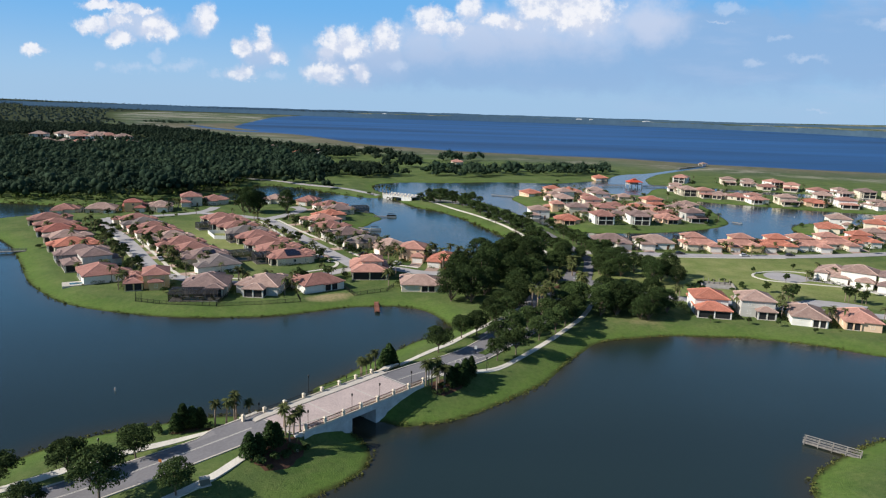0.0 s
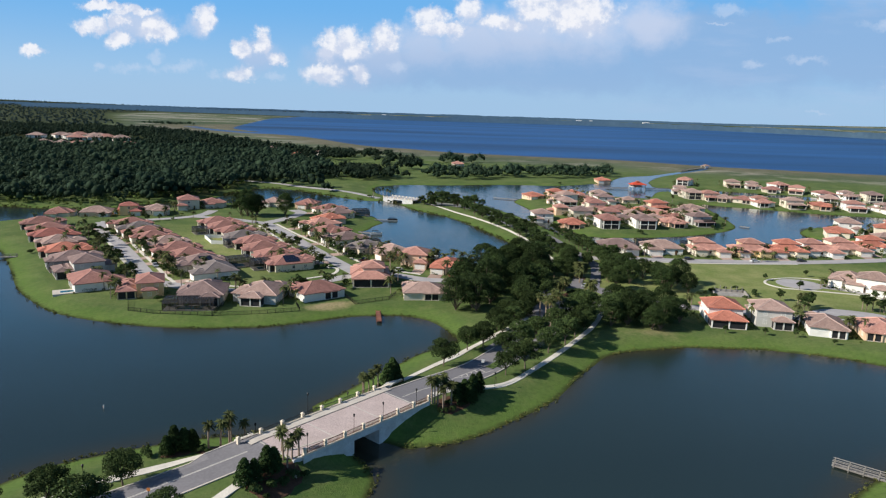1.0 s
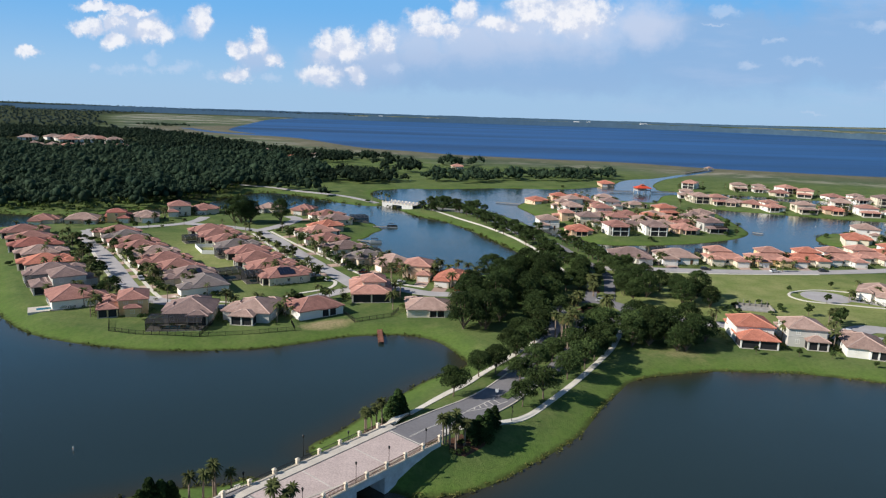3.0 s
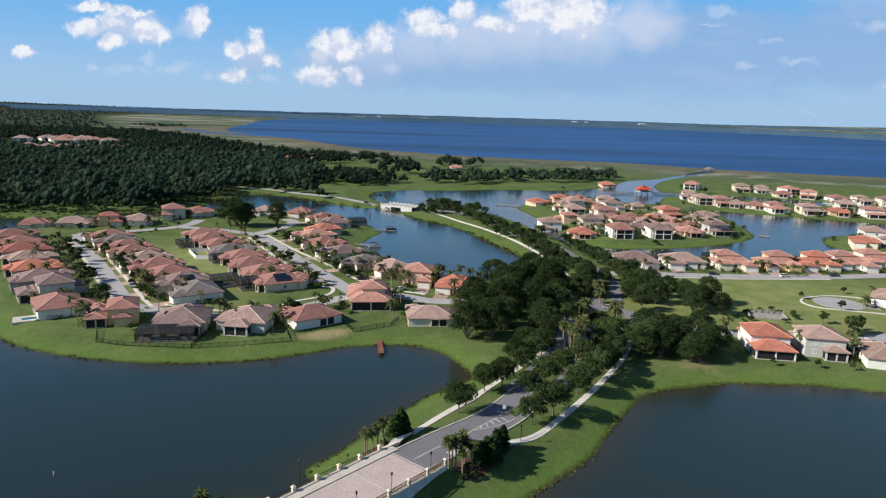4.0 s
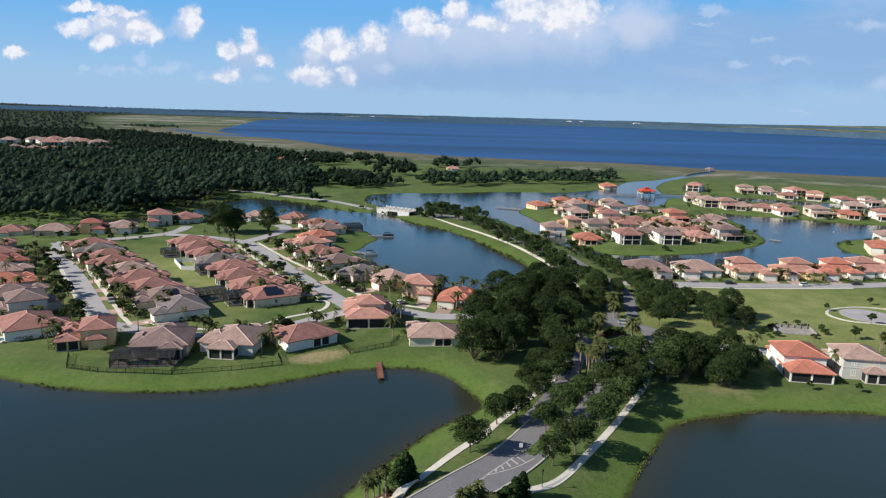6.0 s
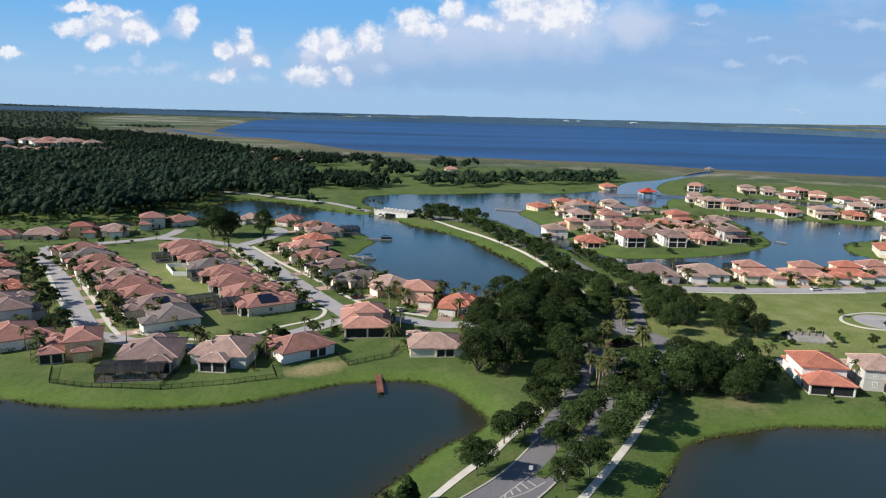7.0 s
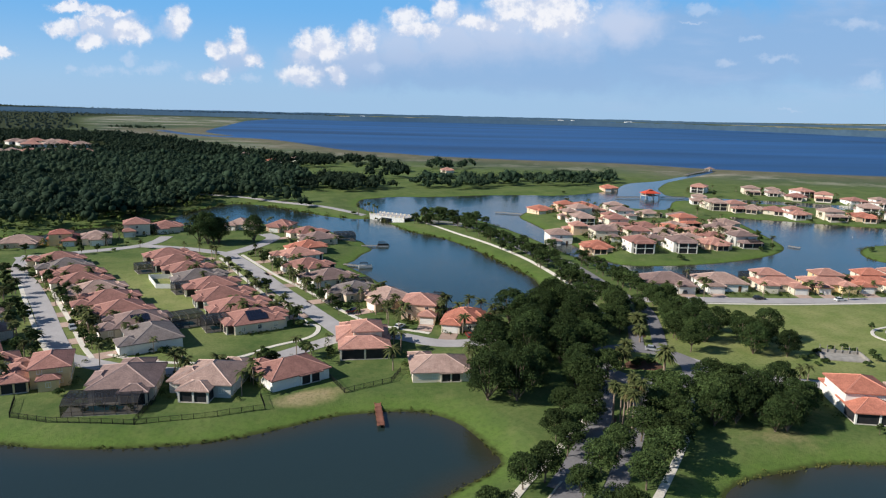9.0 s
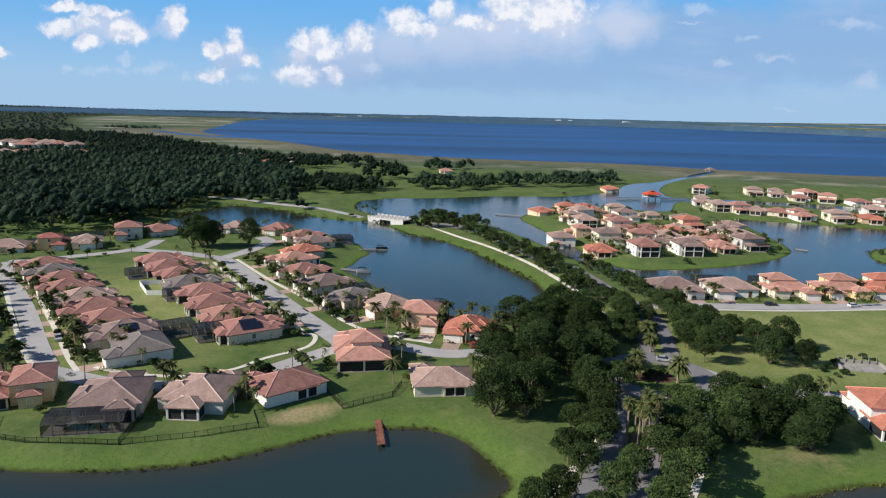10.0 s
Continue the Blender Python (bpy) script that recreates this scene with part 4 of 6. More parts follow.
# waterside row, fronts to the street
G2 = "waterside houses"
row([(85, 344), (107, 344.5)], 268, ["wide", "wide"], ["brown", "tan"], ["white", "white"], G2, size=1.08)
row([(130, 344), (151, 345), (170, 347), (188, 350), (206, 357), (224, 366), (243, 377)], 267, ["court"], ["salmon", "salmon", "terracotta", "salmon", "salmon", "terracotta", "tan"],
    ["cream", "yellow", "cream", "white", "cream", "white", "cream"], G2)
row([(233, 412), (248, 430), (262, 414), (280, 432), (275, 400)], 250, ["wing", "villa", "two_storey", "villa", "wing"], ["terracotta", "tan", "terracotta", "salmon", "tan"], ["cream", "white", "cream", "white", "beige"], G2, drive=False)
# lakeside houses to the east, backs to the water
place_house(92.3, 230.4, 82, "deep_porch", "terracotta", "white", G2, size=0.97, drive=False)
place_house(107.2, 227.5, 80, "tall_porch", "tan", "grey", G2, drive=False)
place_house(121.7, 221.3, 73, "bungalow", "tan", "white", G2, drive=False)
place_house(137, 218.2, 73, "bungalow", "salmon", "peach", G2, mirror=True, drive=False)
row([(166, 285), (172, 277), (182, 268), (196, 262)], 235, ["ranch", "two_storey", "two_storey", "ranch"], ["tan", "tan", "brown", "tan"], ["white", "white", "white", "cream"], G2, drive=False)
# peninsula beyond
G3 = "peninsula houses"
row([(76, 424), (97, 420), (120, 423), (140, 432), (160, 441)], 95, ["wing", "villa", "villa", "wing", "two_storey"], ["terracotta", "rust", "brown", "salmon", "brown"], ["peach", "white", "white", "peach", "grey"], G3, drive=False, size=1.0, tall=0.92)
row([(62, 450), (87, 452), (106, 454), (124, 460), (145, 466), (168, 470)], 275, ["villa", "villa", "two_storey", "ranch", "wing", "cross"], ["tan", "brown", "rust", "tan", "salmon", "tan"], ["white", "cream", "cream", "white", "peach", "cream"], G3, drive=False, size=1.0, tall=0.92)
row([(86, 500), (106, 494), (120, 484), (133, 478), (152, 505), (176, 502)], 100, ["villa", "two_storey", "ranch", "cross", "two_storey", "cross"], ["tan", "rust", "rust", "terracotta", "terracotta", "tan"], ["white", "cream", "white", "cream", "peach", "cream"], G3, drive=False, size=1.0, tall=0.92)
row([(70, 555), (87, 560), (102, 572), (93, 540), (122, 560), (120, 532)], 280, ["wing", "two_storey", "wing", "villa", "two_storey", "villa"], ["terracotta", "terracotta", "terracotta", "tan", "tan", "brown"], ["peach", "peach", "cream", "white", "cream", "white"], G3, drive=False, size=1.0, tall=0.92)
row([(110, 440), (132, 447), (150, 452), (78, 470), (98, 474), (165, 486), (140, 488), (108, 512), (104, 548), (140, 540), (160, 530), (84, 525)], 190, ["ranch", "cross", "wing", "two_storey"], ["brown", "tan", "rust", "salmon", "tan"], ["white", "cream", "cream", "peach"], G3, drive=False, size=0.85)
# farther rows before the marsh
G4 = "houses before the marsh"
row([(239, 700), (284, 694), (301, 686), (309, 664), (330, 657), (347, 643), (363, 631), (380, 623), (322, 678), (400, 615)], 80, ["villa", "two_storey", "low_two", "wing", "two_storey", "cross", "low_two", "villa"], ["salmon", "tan", "tan", "rust", "salmon", "rust", "tan", "brown"],
    ["white", "cream", "white", "cream", "cream", "white", "white", "cream"], G4, drive=False, size=1.1, tall=0.85)
row([(208, 620), (206, 586), (218, 580), (230, 573), (242, 568), (250, 554), (271, 546), (292, 541), (314, 572), (313, 536), (335, 530), (360, 523)], 75, ["low_two", "villa", "two_storey", "wing", "cross", "low_two", "two_storey", "wing", "villa", "two_storey"],
    ["tan", "tan", "salmon", "tan", "rust", "salmon", "tan", "terracotta", "tan", "salmon"], ["white", "cream", "cream", "beige", "cream", "white", "cream", "peach", "white", "white"], G4, drive=False, size=1.1, tall=0.85)
# houses in the far woods and on the golf course
G5 = "houses in the far woods"
row([(-668, 1215), (-640, 1190), (-608, 1150), (-585, 1165), (-620, 1235), (-579, 1193), (-545, 1173), (-543, 988), (-516, 980), (-490, 974), (-480, 1015), (-452, 996), (-690, 1180), (-575, 1000), (-650, 1240), (-600, 1215)], 120, ["wide", "cross", "wide"], ["tan", "tan", "salmon"], ["white", "white", "cream"], G5, drive=False, size=1.6)
row([(-249, 1000), (-200, 937), (-186, 938), (-172, 940), (160, 712), (14, 850)], 260, ["villa", "wing", "cross"], ["tan", "terracotta", "salmon"], ["white", "peach", "cream"], G5, drive=False)
# ---- trees ----
def leaf_material(name, colour, second, island=0.45, patch=0.5):
    m = material(name, colour, 0.75, spread=0.25, scale=0.6, island=island, random_ob=0.38, second=second, second_scale=patch, spec=0.06)
    nt = m.node_tree
    bsdf = nt.nodes["Principled BSDF"]
    tr = nt.nodes.new("ShaderNodeBsdfTranslucent")
    mx = nt.nodes.new("ShaderNodeMixShader")
    mx.inputs[0].default_value = 0.15
    src = bsdf.inputs["Base Color"].links[0].from_socket
    nt.links.new(src, tr.inputs[0])
    nt.links.new(bsdf.outputs[0], mx.inputs[1])
    nt.links.new(tr.outputs[0], mx.inputs[2])
    nt.links.new(mx.outputs[0], nt.nodes["Material Output"].inputs[0])
    return m


OAK_LEAF = leaf_material("oak_leaves", (0.032, 0.055, 0.019), (0.062, 0.090, 0.029))
WOOD_LEAF = leaf_material("woodland_leaves", (0.016, 0.031, 0.019), (0.030, 0.048, 0.026), 0.22, 0.02)
CYPRESS_LEAF = leaf_material("cypress_leaves", (0.024, 0.045, 0.014), (0.035, 0.06, 0.018), 0.35)
PALM_LEAF = leaf_material("palm_fronds", (0.052, 0.072, 0.024), (0.090, 0.092, 0.036), 0.3)
DRY_FROND = leaf_material("dry_palm_fronds", (0.20, 0.15, 0.07), (0.13, 0.13, 0.05), 0.35)
# far crowns: leaf green shifted to blue-grey, aerial haze put into the colour
HAZED_FAR_LEAF = leaf_material("far_woodland_leaves", (0.045, 0.072, 0.068), (0.06, 0.088, 0.078), 0.3)
GROVE_LEAF = leaf_material("grove_leaves", (0.021, 0.040, 0.015), (0.053, 0.079, 0.025), 0.5)
SHRUB_LEAF = leaf_material("shrub_leaves", (0.065, 0.10, 0.025), (0.11, 0.13, 0.035), 0.4)
REED_LEAF = leaf_material("reeds", (0.075, 0.10, 0.025), (0.13, 0.12, 0.04), 0.4)
BARK = material("bark", (0.16, 0.12, 0.09), 0.95, spread=0.25, scale=2, fine=0.3, fine_scale=14, bump=0.3)
PALM_BARK = material("palm_bark", (0.26, 0.20, 0.15), 0.95, spread=0.2, scale=3, fine=0.3, fine_scale=10, bump=0.3)


def leaves(nrng, clumps, count, size, flat=0.5, inner=0.55):
    """Many small leaf sprays over round clumps (x, y, z, radius): vertices and quads."""
    c = np.array(clumps, float)
    k = len(c)
    idx = np.repeat(np.arange(k), count)
    n = len(idx)
    d = nrng.normal(size=(n, 3))
    d /= np.linalg.norm(d, axis=1)[:, None]
    d[:, 2] = np.where(d[:, 2] < -0.35, -d[:, 2], d[:, 2])
    r = c[idx, 3] * nrng.uniform(inner, 1.05, n) ** 0.6
    p = c[idx, :3] + d * r[:, None] * np.array([1, 1, 0.8])
    nrm = d * flat + nrng.normal(size=(n, 3)) * (1 - flat) + np.array([0, 0, 0.25])
    nrm /= np.linalg.norm(nrm, axis=1)[:, None]
    a = np.cross(nrm, nrng.normal(size=(n, 3)))
    a /= np.linalg.norm(a, axis=1)[:, None]
    b = np.cross(nrm, a)
    s = size * nrng.uniform(0.6, 1.3, n)[:, None]
    lob = nrng.uniform(0.55, 1.0, n)[:, None]
    v = np.stack([p - a * s, p - b * s * lob * 0.7 + a * s * 0.1, p + a * s, p + b * s * lob * 0.7 - a * s * 0.1], 1).reshape(-1, 3)
    f = np.arange(n * 4).reshape(-1, 4)
    return v, f


def quick_mesh(name, v, f, mat):
    me = bpy.data.meshes.new(name)
    me.from_pydata(v.tolist(), [], f.tolist())
    me.materials.append(mat)
    return me


def crown_clumps(nrng, n, rx, rz, cz, size):
    out = []
    for i in range(n):
        a, h = i * 2.39996, nrng.uniform(-0.75, 1.0)
        q = math.sqrt(max(0.05, 1 - h * h)) * nrng.uniform(0.6, 0.95)
        out.append((rx * q * math.cos(a), rx * q * math.sin(a), cz + rz * h * 0.82, size * nrng.uniform(0.7, 1.25)))
    return out + [(0, 0, cz, size * 1.3), (0, 0, cz + rz * 0.5, size * 1.2)]


def build_tree(seed, tall, spread, label, mat, clumps=24, per=95, leaf=0.34, trunk=0.3, category="tree", base=0.32):
    """Tapered trunk, forked limbs and a crown of leaf sprays with an uneven outline."""
    nrng = np.random.default_rng(seed)
    t = thing("tree", label, category)
    rz = tall * (1 - base) / 2
    cz = tall * base + rz
    cl = crown_clumps(nrng, clumps, spread / 2 * 0.84, rz * 0.97, cz, spread * (0.16 if clumps < 40 else 0.125))
    v, f = leaves(nrng, cl, per, leaf)
    s = Shape()
    fork = Vector((nrng.uniform(-0.2, 0.2), nrng.uniform(-0.2, 0.2), tall * base * 0.9))
    s.tube((0, 0, -0.3), fork, trunk, trunk * 0.75, 7)
    part("trunk", s, t, mat=BARK)
    lm = Shape()
    for c in cl[:9]:
        mid = fork.lerp(Vector(c[:3]), 0.55) + Vector((0, 0, 0.3))
        lm.tube(fork, mid, trunk * 0.5, trunk * 0.3, 5).tube(mid, Vector(c[:3]), trunk * 0.3, trunk * 0.1, 5)
    part("limb", lm, t, mat=BARK)
    part("crown", quick_mesh("crown", v, f, mat), t)
    return t


def build_palm(seed, tall, fronds, reach, label, dry=0.3, trunk=0.17):
    nrng = np.random.default_rng(seed)
    t = thing("palm", label, "palm")
    s = Shape()
    bend = Vector((nrng.uniform(-0.4, 0.4), nrng.uniform(-0.4, 0.4), 0))
    pts = [Vector((0, 0, -0.3)), bend * 0.3 + Vector((0, 0, tall * 0.5)), bend + Vector((0, 0, tall))]
    s.tube(pts[0], pts[1], trunk * 1.3, trunk, 7).tube(pts[1], pts[2], trunk, trunk * 0.95, 7)
    part("trunk", s, t, mat=PALM_BARK)
    for name, mat, count, up in (("crown", PALM_LEAF, fronds, 0.75), ("dead_fronds", DRY_FROND, int(fronds * dry), -0.5)):
        if not count:
            continue
        v, f = [], []
        for i in range(count):
            a = i * 2.39996 + nrng.uniform(-0.2, 0.2)
            tilt = nrng.uniform(-0.45, 1.25) if up > 0 else nrng.uniform(-1.0, -0.3)
            d = Vector((math.cos(a), math.sin(a), 0))
            side = Vector((-d.y, d.x, 0))
            length = reach * nrng.uniform(0.8, 1.1) * (1 if up > 0 else 0.75)
            prev = None
            for k in range(6):
                u_ = k / 5
                p = pts[2] + d * (length * u_ * math.cos(tilt * (1 - u_ * 0.4))) + Vector((0, 0, length * (u_ * math.sin(tilt) - 0.55 * u_ * u_)))
                w = length * (0.02 + 0.115 * math.sin(math.pi * min(1, u_ * 0.9 + 0.08)))
                drop = Vector((0, 0, -w * 0.55))
                ring = [p - side * w + drop, p, p + side * w + drop]
                if prev is not None:
                    b = len(v)
                    v += prev + ring
                    f += [(b, b + 1, b + 4, b + 3), (b + 1, b + 2, b + 5, b + 4)]
                prev = ring
        me = bpy.data.meshes.new(name)
        me.from_pydata([tuple(q) for q in v], [], f)
        me.materials.append(mat)
        part(name, me, t)
    return t


def build_shrub(seed, tall, spread, label, mat, category="shrub", per=70, leaf=0.16, n=7):
    nrng = np.random.default_rng(seed)
    t = thing("shrub", label, category)
    cl = [(nrng.uniform(-1, 1) * spread * 0.28, nrng.uniform(-1, 1) * spread * 0.28, tall * nrng.uniform(0.35, 0.62), min(spread, tall) * nrng.uniform(0.25, 0.4)) for _ in range(n)]
    v, f = leaves(nrng, cl, per, leaf)
    part("foliage", quick_mesh("foliage", v, f, mat), t)
    part("stem", Shape().tube((0, 0, -0.25), (0, 0, tall * 0.5), 0.07, 0.04, 5), t, mat=BARK)
    return t


def build_cypress(seed, tall, spread, label):
    nrng = np.random.default_rng(seed)
    t = thing("conifer", label, "conifer")
    cl = []
    for i in range(34):
        h = (i + 0.5) / 34
        a = i * 2.39996
        r = spread / 2 * (1 - h ** 1.6) ** 0.7 * 0.62
        cl.append((r * math.cos(a), r * math.sin(a), 0.3 + tall * h * 0.93, spread * 0.24 * (1.1 - h * 0.6)))
    v, f = leaves(nrng, cl, 75, 0.22, 0.6)
    part("crown", quick_mesh("crown", v, f, CYPRESS_LEAF), t)
    part("trunk", Shape().tube((0, 0, -0.3), (0, 0, tall * 0.8), 0.14, 0.05, 6), t, mat=BARK)
    return t


PROTOS = {
    "avenue_oak": [build_tree(k, 7.0, 7.4, "young live oak with dense dark green crown", OAK_LEAF, 16, 80, 0.34, 0.2, base=0.2) for k in (9, 10)],
    "oak": [build_tree(k, 7.2, 8.0, "young live oak with dense dark green crown", OAK_LEAF, 34, 165, 0.19, 0.2, base=0.27) for k in (1, 2, 3)],
    "big_oak": [build_tree(k, 12.5, 12.0, "large live oak with broad dark crown", GROVE_LEAF, 74, 140, 0.21, 0.4, base=0.03) for k in (4, 5, 6)],
    "street": [build_tree(k, 4.6, 3.4, "small round street tree beside the sidewalk", OAK_LEAF, 12, 60, 0.26, 0.11) for k in (7, 8)],
    "fan_palm": [build_palm(k, 5.6, 46, 1.5, "slender cabbage palm with round green head", 0.35) for k in (11, 12)],
    "tall_palm": [build_palm(k, 9.0, 50, 1.9, "tall fan palm with brown dead fronds", 0.9, 0.2) for k in (13, 14)],
    "date_palm": [build_palm(k, 6.5, 64, 3.7, "stout date palm with spreading fronds", 0.75, 0.34) for k in (15, 16)],
    "queen_palm": [build_palm(k, 4.4, 26, 2.1, "small feather palm in a front garden", 0.1, 0.12) for k in (17, 18)],
    "shrub": [build_shrub(k, 1.3, 1.9, "rounded green garden shrub", SHRUB_LEAF, per=42, leaf=0.2, n=5) for k in (21, 22, 23)],
    "bush": [build_shrub(k, 2.6, 3.4, "dense dark green bush", OAK_LEAF, per=90, leaf=0.26, n=9) for k in (24, 25)],
    "cypress": [build_cypress(k, 5.2, 3.6, "dark pointed juniper with dense foliage") for k in (31, 32)],
}
USED = set()


def plant(kind, x, y, size=1.0, group="", z=None, turn=None):
    src = PROTOS[kind][rng.randrange(len(PROTOS[kind]))]
    m = Matrix.Translation((x, y, zg(x, y) if z is None else z)) @ pose(0, 0, 0, 0, 0, rng.uniform(0, 360) if turn is None else turn) @ Matrix.Diagonal((size, size, size * rng.uniform(0.92, 1.08), 1))
    if src.name in USED:
        ob = copy_thing(src, pose(0, 0, 0))
    else:
        ob = src
        USED.add(src.name)
    ob.matrix_basis = m
    return tagged(ob, group=group or kind.replace("_", " ") + " trees")


def scatter(poly, step, seed, jitter=0.45):
    """Places on an uneven grid inside a closed plan line."""
    r = np.random.default_rng(seed)
    p = np.array(poly, float)
    xs, ys = np.arange(p[:, 0].min(), p[:, 0].max(), step), np.arange(p[:, 1].min(), p[:, 1].max(), step)
    gx, gy = np.meshgrid(xs, ys)
    gx = gx.ravel() + r.uniform(-jitter, jitter, gx.size) * step
    gy = gy.ravel() + r.uniform(-jitter, jitter, gy.size) * step
    ok = signed(gx, gy, p) < 0
    return np.stack([gx[ok], gy[ok]], 1)


# oaks by the causeway
for x, y, s in [(-55.6, 103, 1.25), (-64.7, 110.4, 0.98), (-56.2, 118, 0.92), (-43.7, 105.1, 0.85), (-74.5, 106.5, 0.95), (-64, 96.5, 0.9), (-0.5, 179.7, 1.0), (10.7, 195.3, 0.95), (16.9, 205.2, 0.9), (21.6, 197.4, 0.95), (26.9, 204.7, 0.95),
                (16.3, 189, 0.88), (21, 180.1, 1.05), (29, 193, 1.0), (35, 200.5, 1.1), (39, 207, 1.05), (43, 213.4, 0.9), (15.4, 175, 0.85), (6.2, 192.7, 0.9), (33.9, 211.9, 1.0), (20.7, 213, 1.05), (15.8, 211.2, 0.95), (24, 219, 1.1), (27, 229, 1.0), (44, 219, 1.05), (40, 222, 1.0), (45, 232, 1.1), (53.5, 223, 1.3), (57.5, 230, 1.3), (46, 226.5, 1.2), (28, 236, 1.2), (20, 224, 0.95), (36, 264, 1.2), (35.5, 271, 1.15), (36, 247, 1.1), (38, 278, 1.1), (66, 268, 1.0)]:
    plant("oak", x, y, s * 1.02, "oaks along the causeway")
grove_west = [(0, 244), (2, 233), (9, 230), (17, 231), (23, 233), (29, 242), (31, 258), (35, 276), (46, 292), (43, 306), (34, 314), (26, 310), (19, 300), (12, 288), (7, 272), (3, 258)]
grove_east = [(50, 222), (54, 214.5), (63, 211.5), (72, 212.5), (77, 219), (78, 230), (70, 239), (62, 240), (52, 232)]
grove_back = [(66, 276), (74, 266), (88, 262), (97, 266), (98, 274), (92, 285), (80, 296), (66, 292)]
for poly, step, seed, size in ((grove_west, 8.4, 41, 0.92), (grove_east, 6.8, 42, 0.80), (grove_back, 8.2, 43, 0.78)):
    for x, y in scatter(poly, step, seed):
        plant("big_oak", x, y, size * rng.uniform(0.8, 1.15), "oaks of the grove")
for x, y, s in [(-119, 417, 1.25), (-124, 420, 1.15), (-114.5, 420, 1.15), (-118, 423, 1.1), (-98, 425, 1.05)]:
    plant("big_oak", x, y, s, "large oaks on the village green")
for x, y in [(33, 219), (31.5, 217.5), (33, 215.5), (34.5, 222), (35, 224), (32, 221), (36, 219.5), (30, 220)]:
    plant("tall_palm", x, y, rng.uniform(0.9, 1.1), "tall palms in the median")
for x, y, s in [(42, 254, 1), (53, 253, 1.05), (54.5, 284, 1.1), (56.5, 286, 1.0), (53.5, 276, 0.9), (45, 262, 0.9)]:
    plant("date_palm", x, y, s * 0.82, "date palms at the roundabout")
for x, y in [(47.5, 258), (49.5, 259), (46, 256), (51, 257)]:
    plant("bush", x, y, 0.9, "bushes in the roundabout")
for x, y in [(-46, 132), (-44, 133), (-42.3, 134.5), (-40, 136), (-43, 135.5), (-29.5, 124), (-28, 124.2), (-27, 125.5), (-30.5, 127), (-28.5, 122.5), (-19, 160), (-18, 161.3), (-17, 162), (-16, 163.3), (-19.5, 161.5), (-3, 152), (-1.7, 152.5), (0, 154), (-0.5, 151.3), (1.4, 153.5), (-2.4, 152.3), (-0.3, 154.3), (1.2, 153.2)]:
    plant("fan_palm", x, y, rng.uniform(0.85, 1.1), "cabbage palms at the bridge")
for x, y, s in [(-52, 130.5, 1), (-50.5, 131.5, 0.95), (-49, 132, 0.85), (-53, 129, 0.8), (-34.5, 116.5, 1), (-33, 117.5, 0.85), (-31.5, 120, 1.05), (-30.5, 121, 0.9), (-14, 166, 1.1), (-13, 168, 1.15), (-12.2, 169.5, 0.9), (6, 158, 1), (4.5, 156.5, 0.95), (3, 156.5, 0.8), (5.5, 155.7, 0.85), (2.4, 155.9, 0.80), (4.4, 157.4, 0.95), (6.4, 160.0, 1.05), (7.9, 162.4, 0.90)]:
    plant("cypress", x, y, s, "junipers at the bridge")
for x, y, s in [(-57, 129.5, 0.7), (-56, 128, 0.6), (-47, 131, 0.6), (-45, 130, 0.5), (-32, 115, 0.75), (-30, 117.5, 0.8), (-28, 119, 0.8), (-27, 121, 0.75), (-25.5, 122.5, 0.6), (-30, 114.5, 0.5), (-16, 164.5, 0.5), (-11, 167, 0.6), (0.5, 151, 0.5), (2, 152, 0.6), (3.5, 153.5, 0.7), (6.5, 156, 0.7), (0.5, 153.4, 0.55), (3.2, 155.0, 0.55), (5.2, 156.5, 0.55), (7.2, 159.1, 0.55), (8.7, 161.5, 0.55), (-1, 150.5, 0.4), (-20, 158, 0.4)]:
    plant("bush", x, y, s, "bushes at the bridge")
# young oaks along the avenue to the far bridge
line = spline(MAIN3[1:], 4)
tang = np.gradient(line, axis=0)
tang /= np.linalg.norm(tang, axis=1)[:, None]
for i in range(0, len(line)):
    for off in (8.4, -8.4, 0.0, 13.5, -13.0):
        if (off in (13.5, -13.0) and rng.random() < 0.68) or (off == 0 and rng.random() < 0.75) or rng.random() < 0.06:
            continue
        q = line[i] + np.array([-tang[i, 1], tang[i, 0]]) * (off + rng.uniform(-0.8, 0.8)) + tang[i] * rng.uniform(-2, 2)
        if zg(*q) < 1.2:
            continue
        plant("avenue_oak" if q[1] > 320 else "oak", q[0], q[1], rng.uniform(0.8, 1.12) * (0.75 if off == 0 else 1), "young oaks along the avenue")
# street trees, palms and shrubs of the village
for pts, offs in (([(-172, 352), (-160, 334), (-140, 305), (-122, 277), (-110, 260)], (6.5, -6.5, 9.5, -9.5)), ([(-100, 392), (-85, 366), (-70, 339), (-55, 313), (-42, 291)], (7, -7, 10, -9.5)), ([(-50, 262), (-63, 252), (-85, 250)], (6,)), ([(-185, 383), (-152, 409)], (7, -7))):
    c = spline(pts, 5)
    tg = np.gradient(c, axis=0)
    tg /= np.linalg.norm(tg, axis=1)[:, None]
    for i in range(len(c)):
        for off in offs:
            if rng.random() < 0.28:
                continue
            q = c[i] + np.array([-tg[i, 1], tg[i, 0]]) * (off + rng.uniform(-0.8, 0.8)) + tg[i] * rng.uniform(-2.5, 2.5)
            kind = rng.choice(["street", "street", "queen_palm", "shrub", "bush"]) if abs(off) < 9 else rng.choice(["queen_palm", "queen_palm", "street", "fan_palm", "bush"])
            plant(kind, q[0], q[1], rng.uniform(0.85, 1.3), "village " + kind.replace("_", " ") + "s")
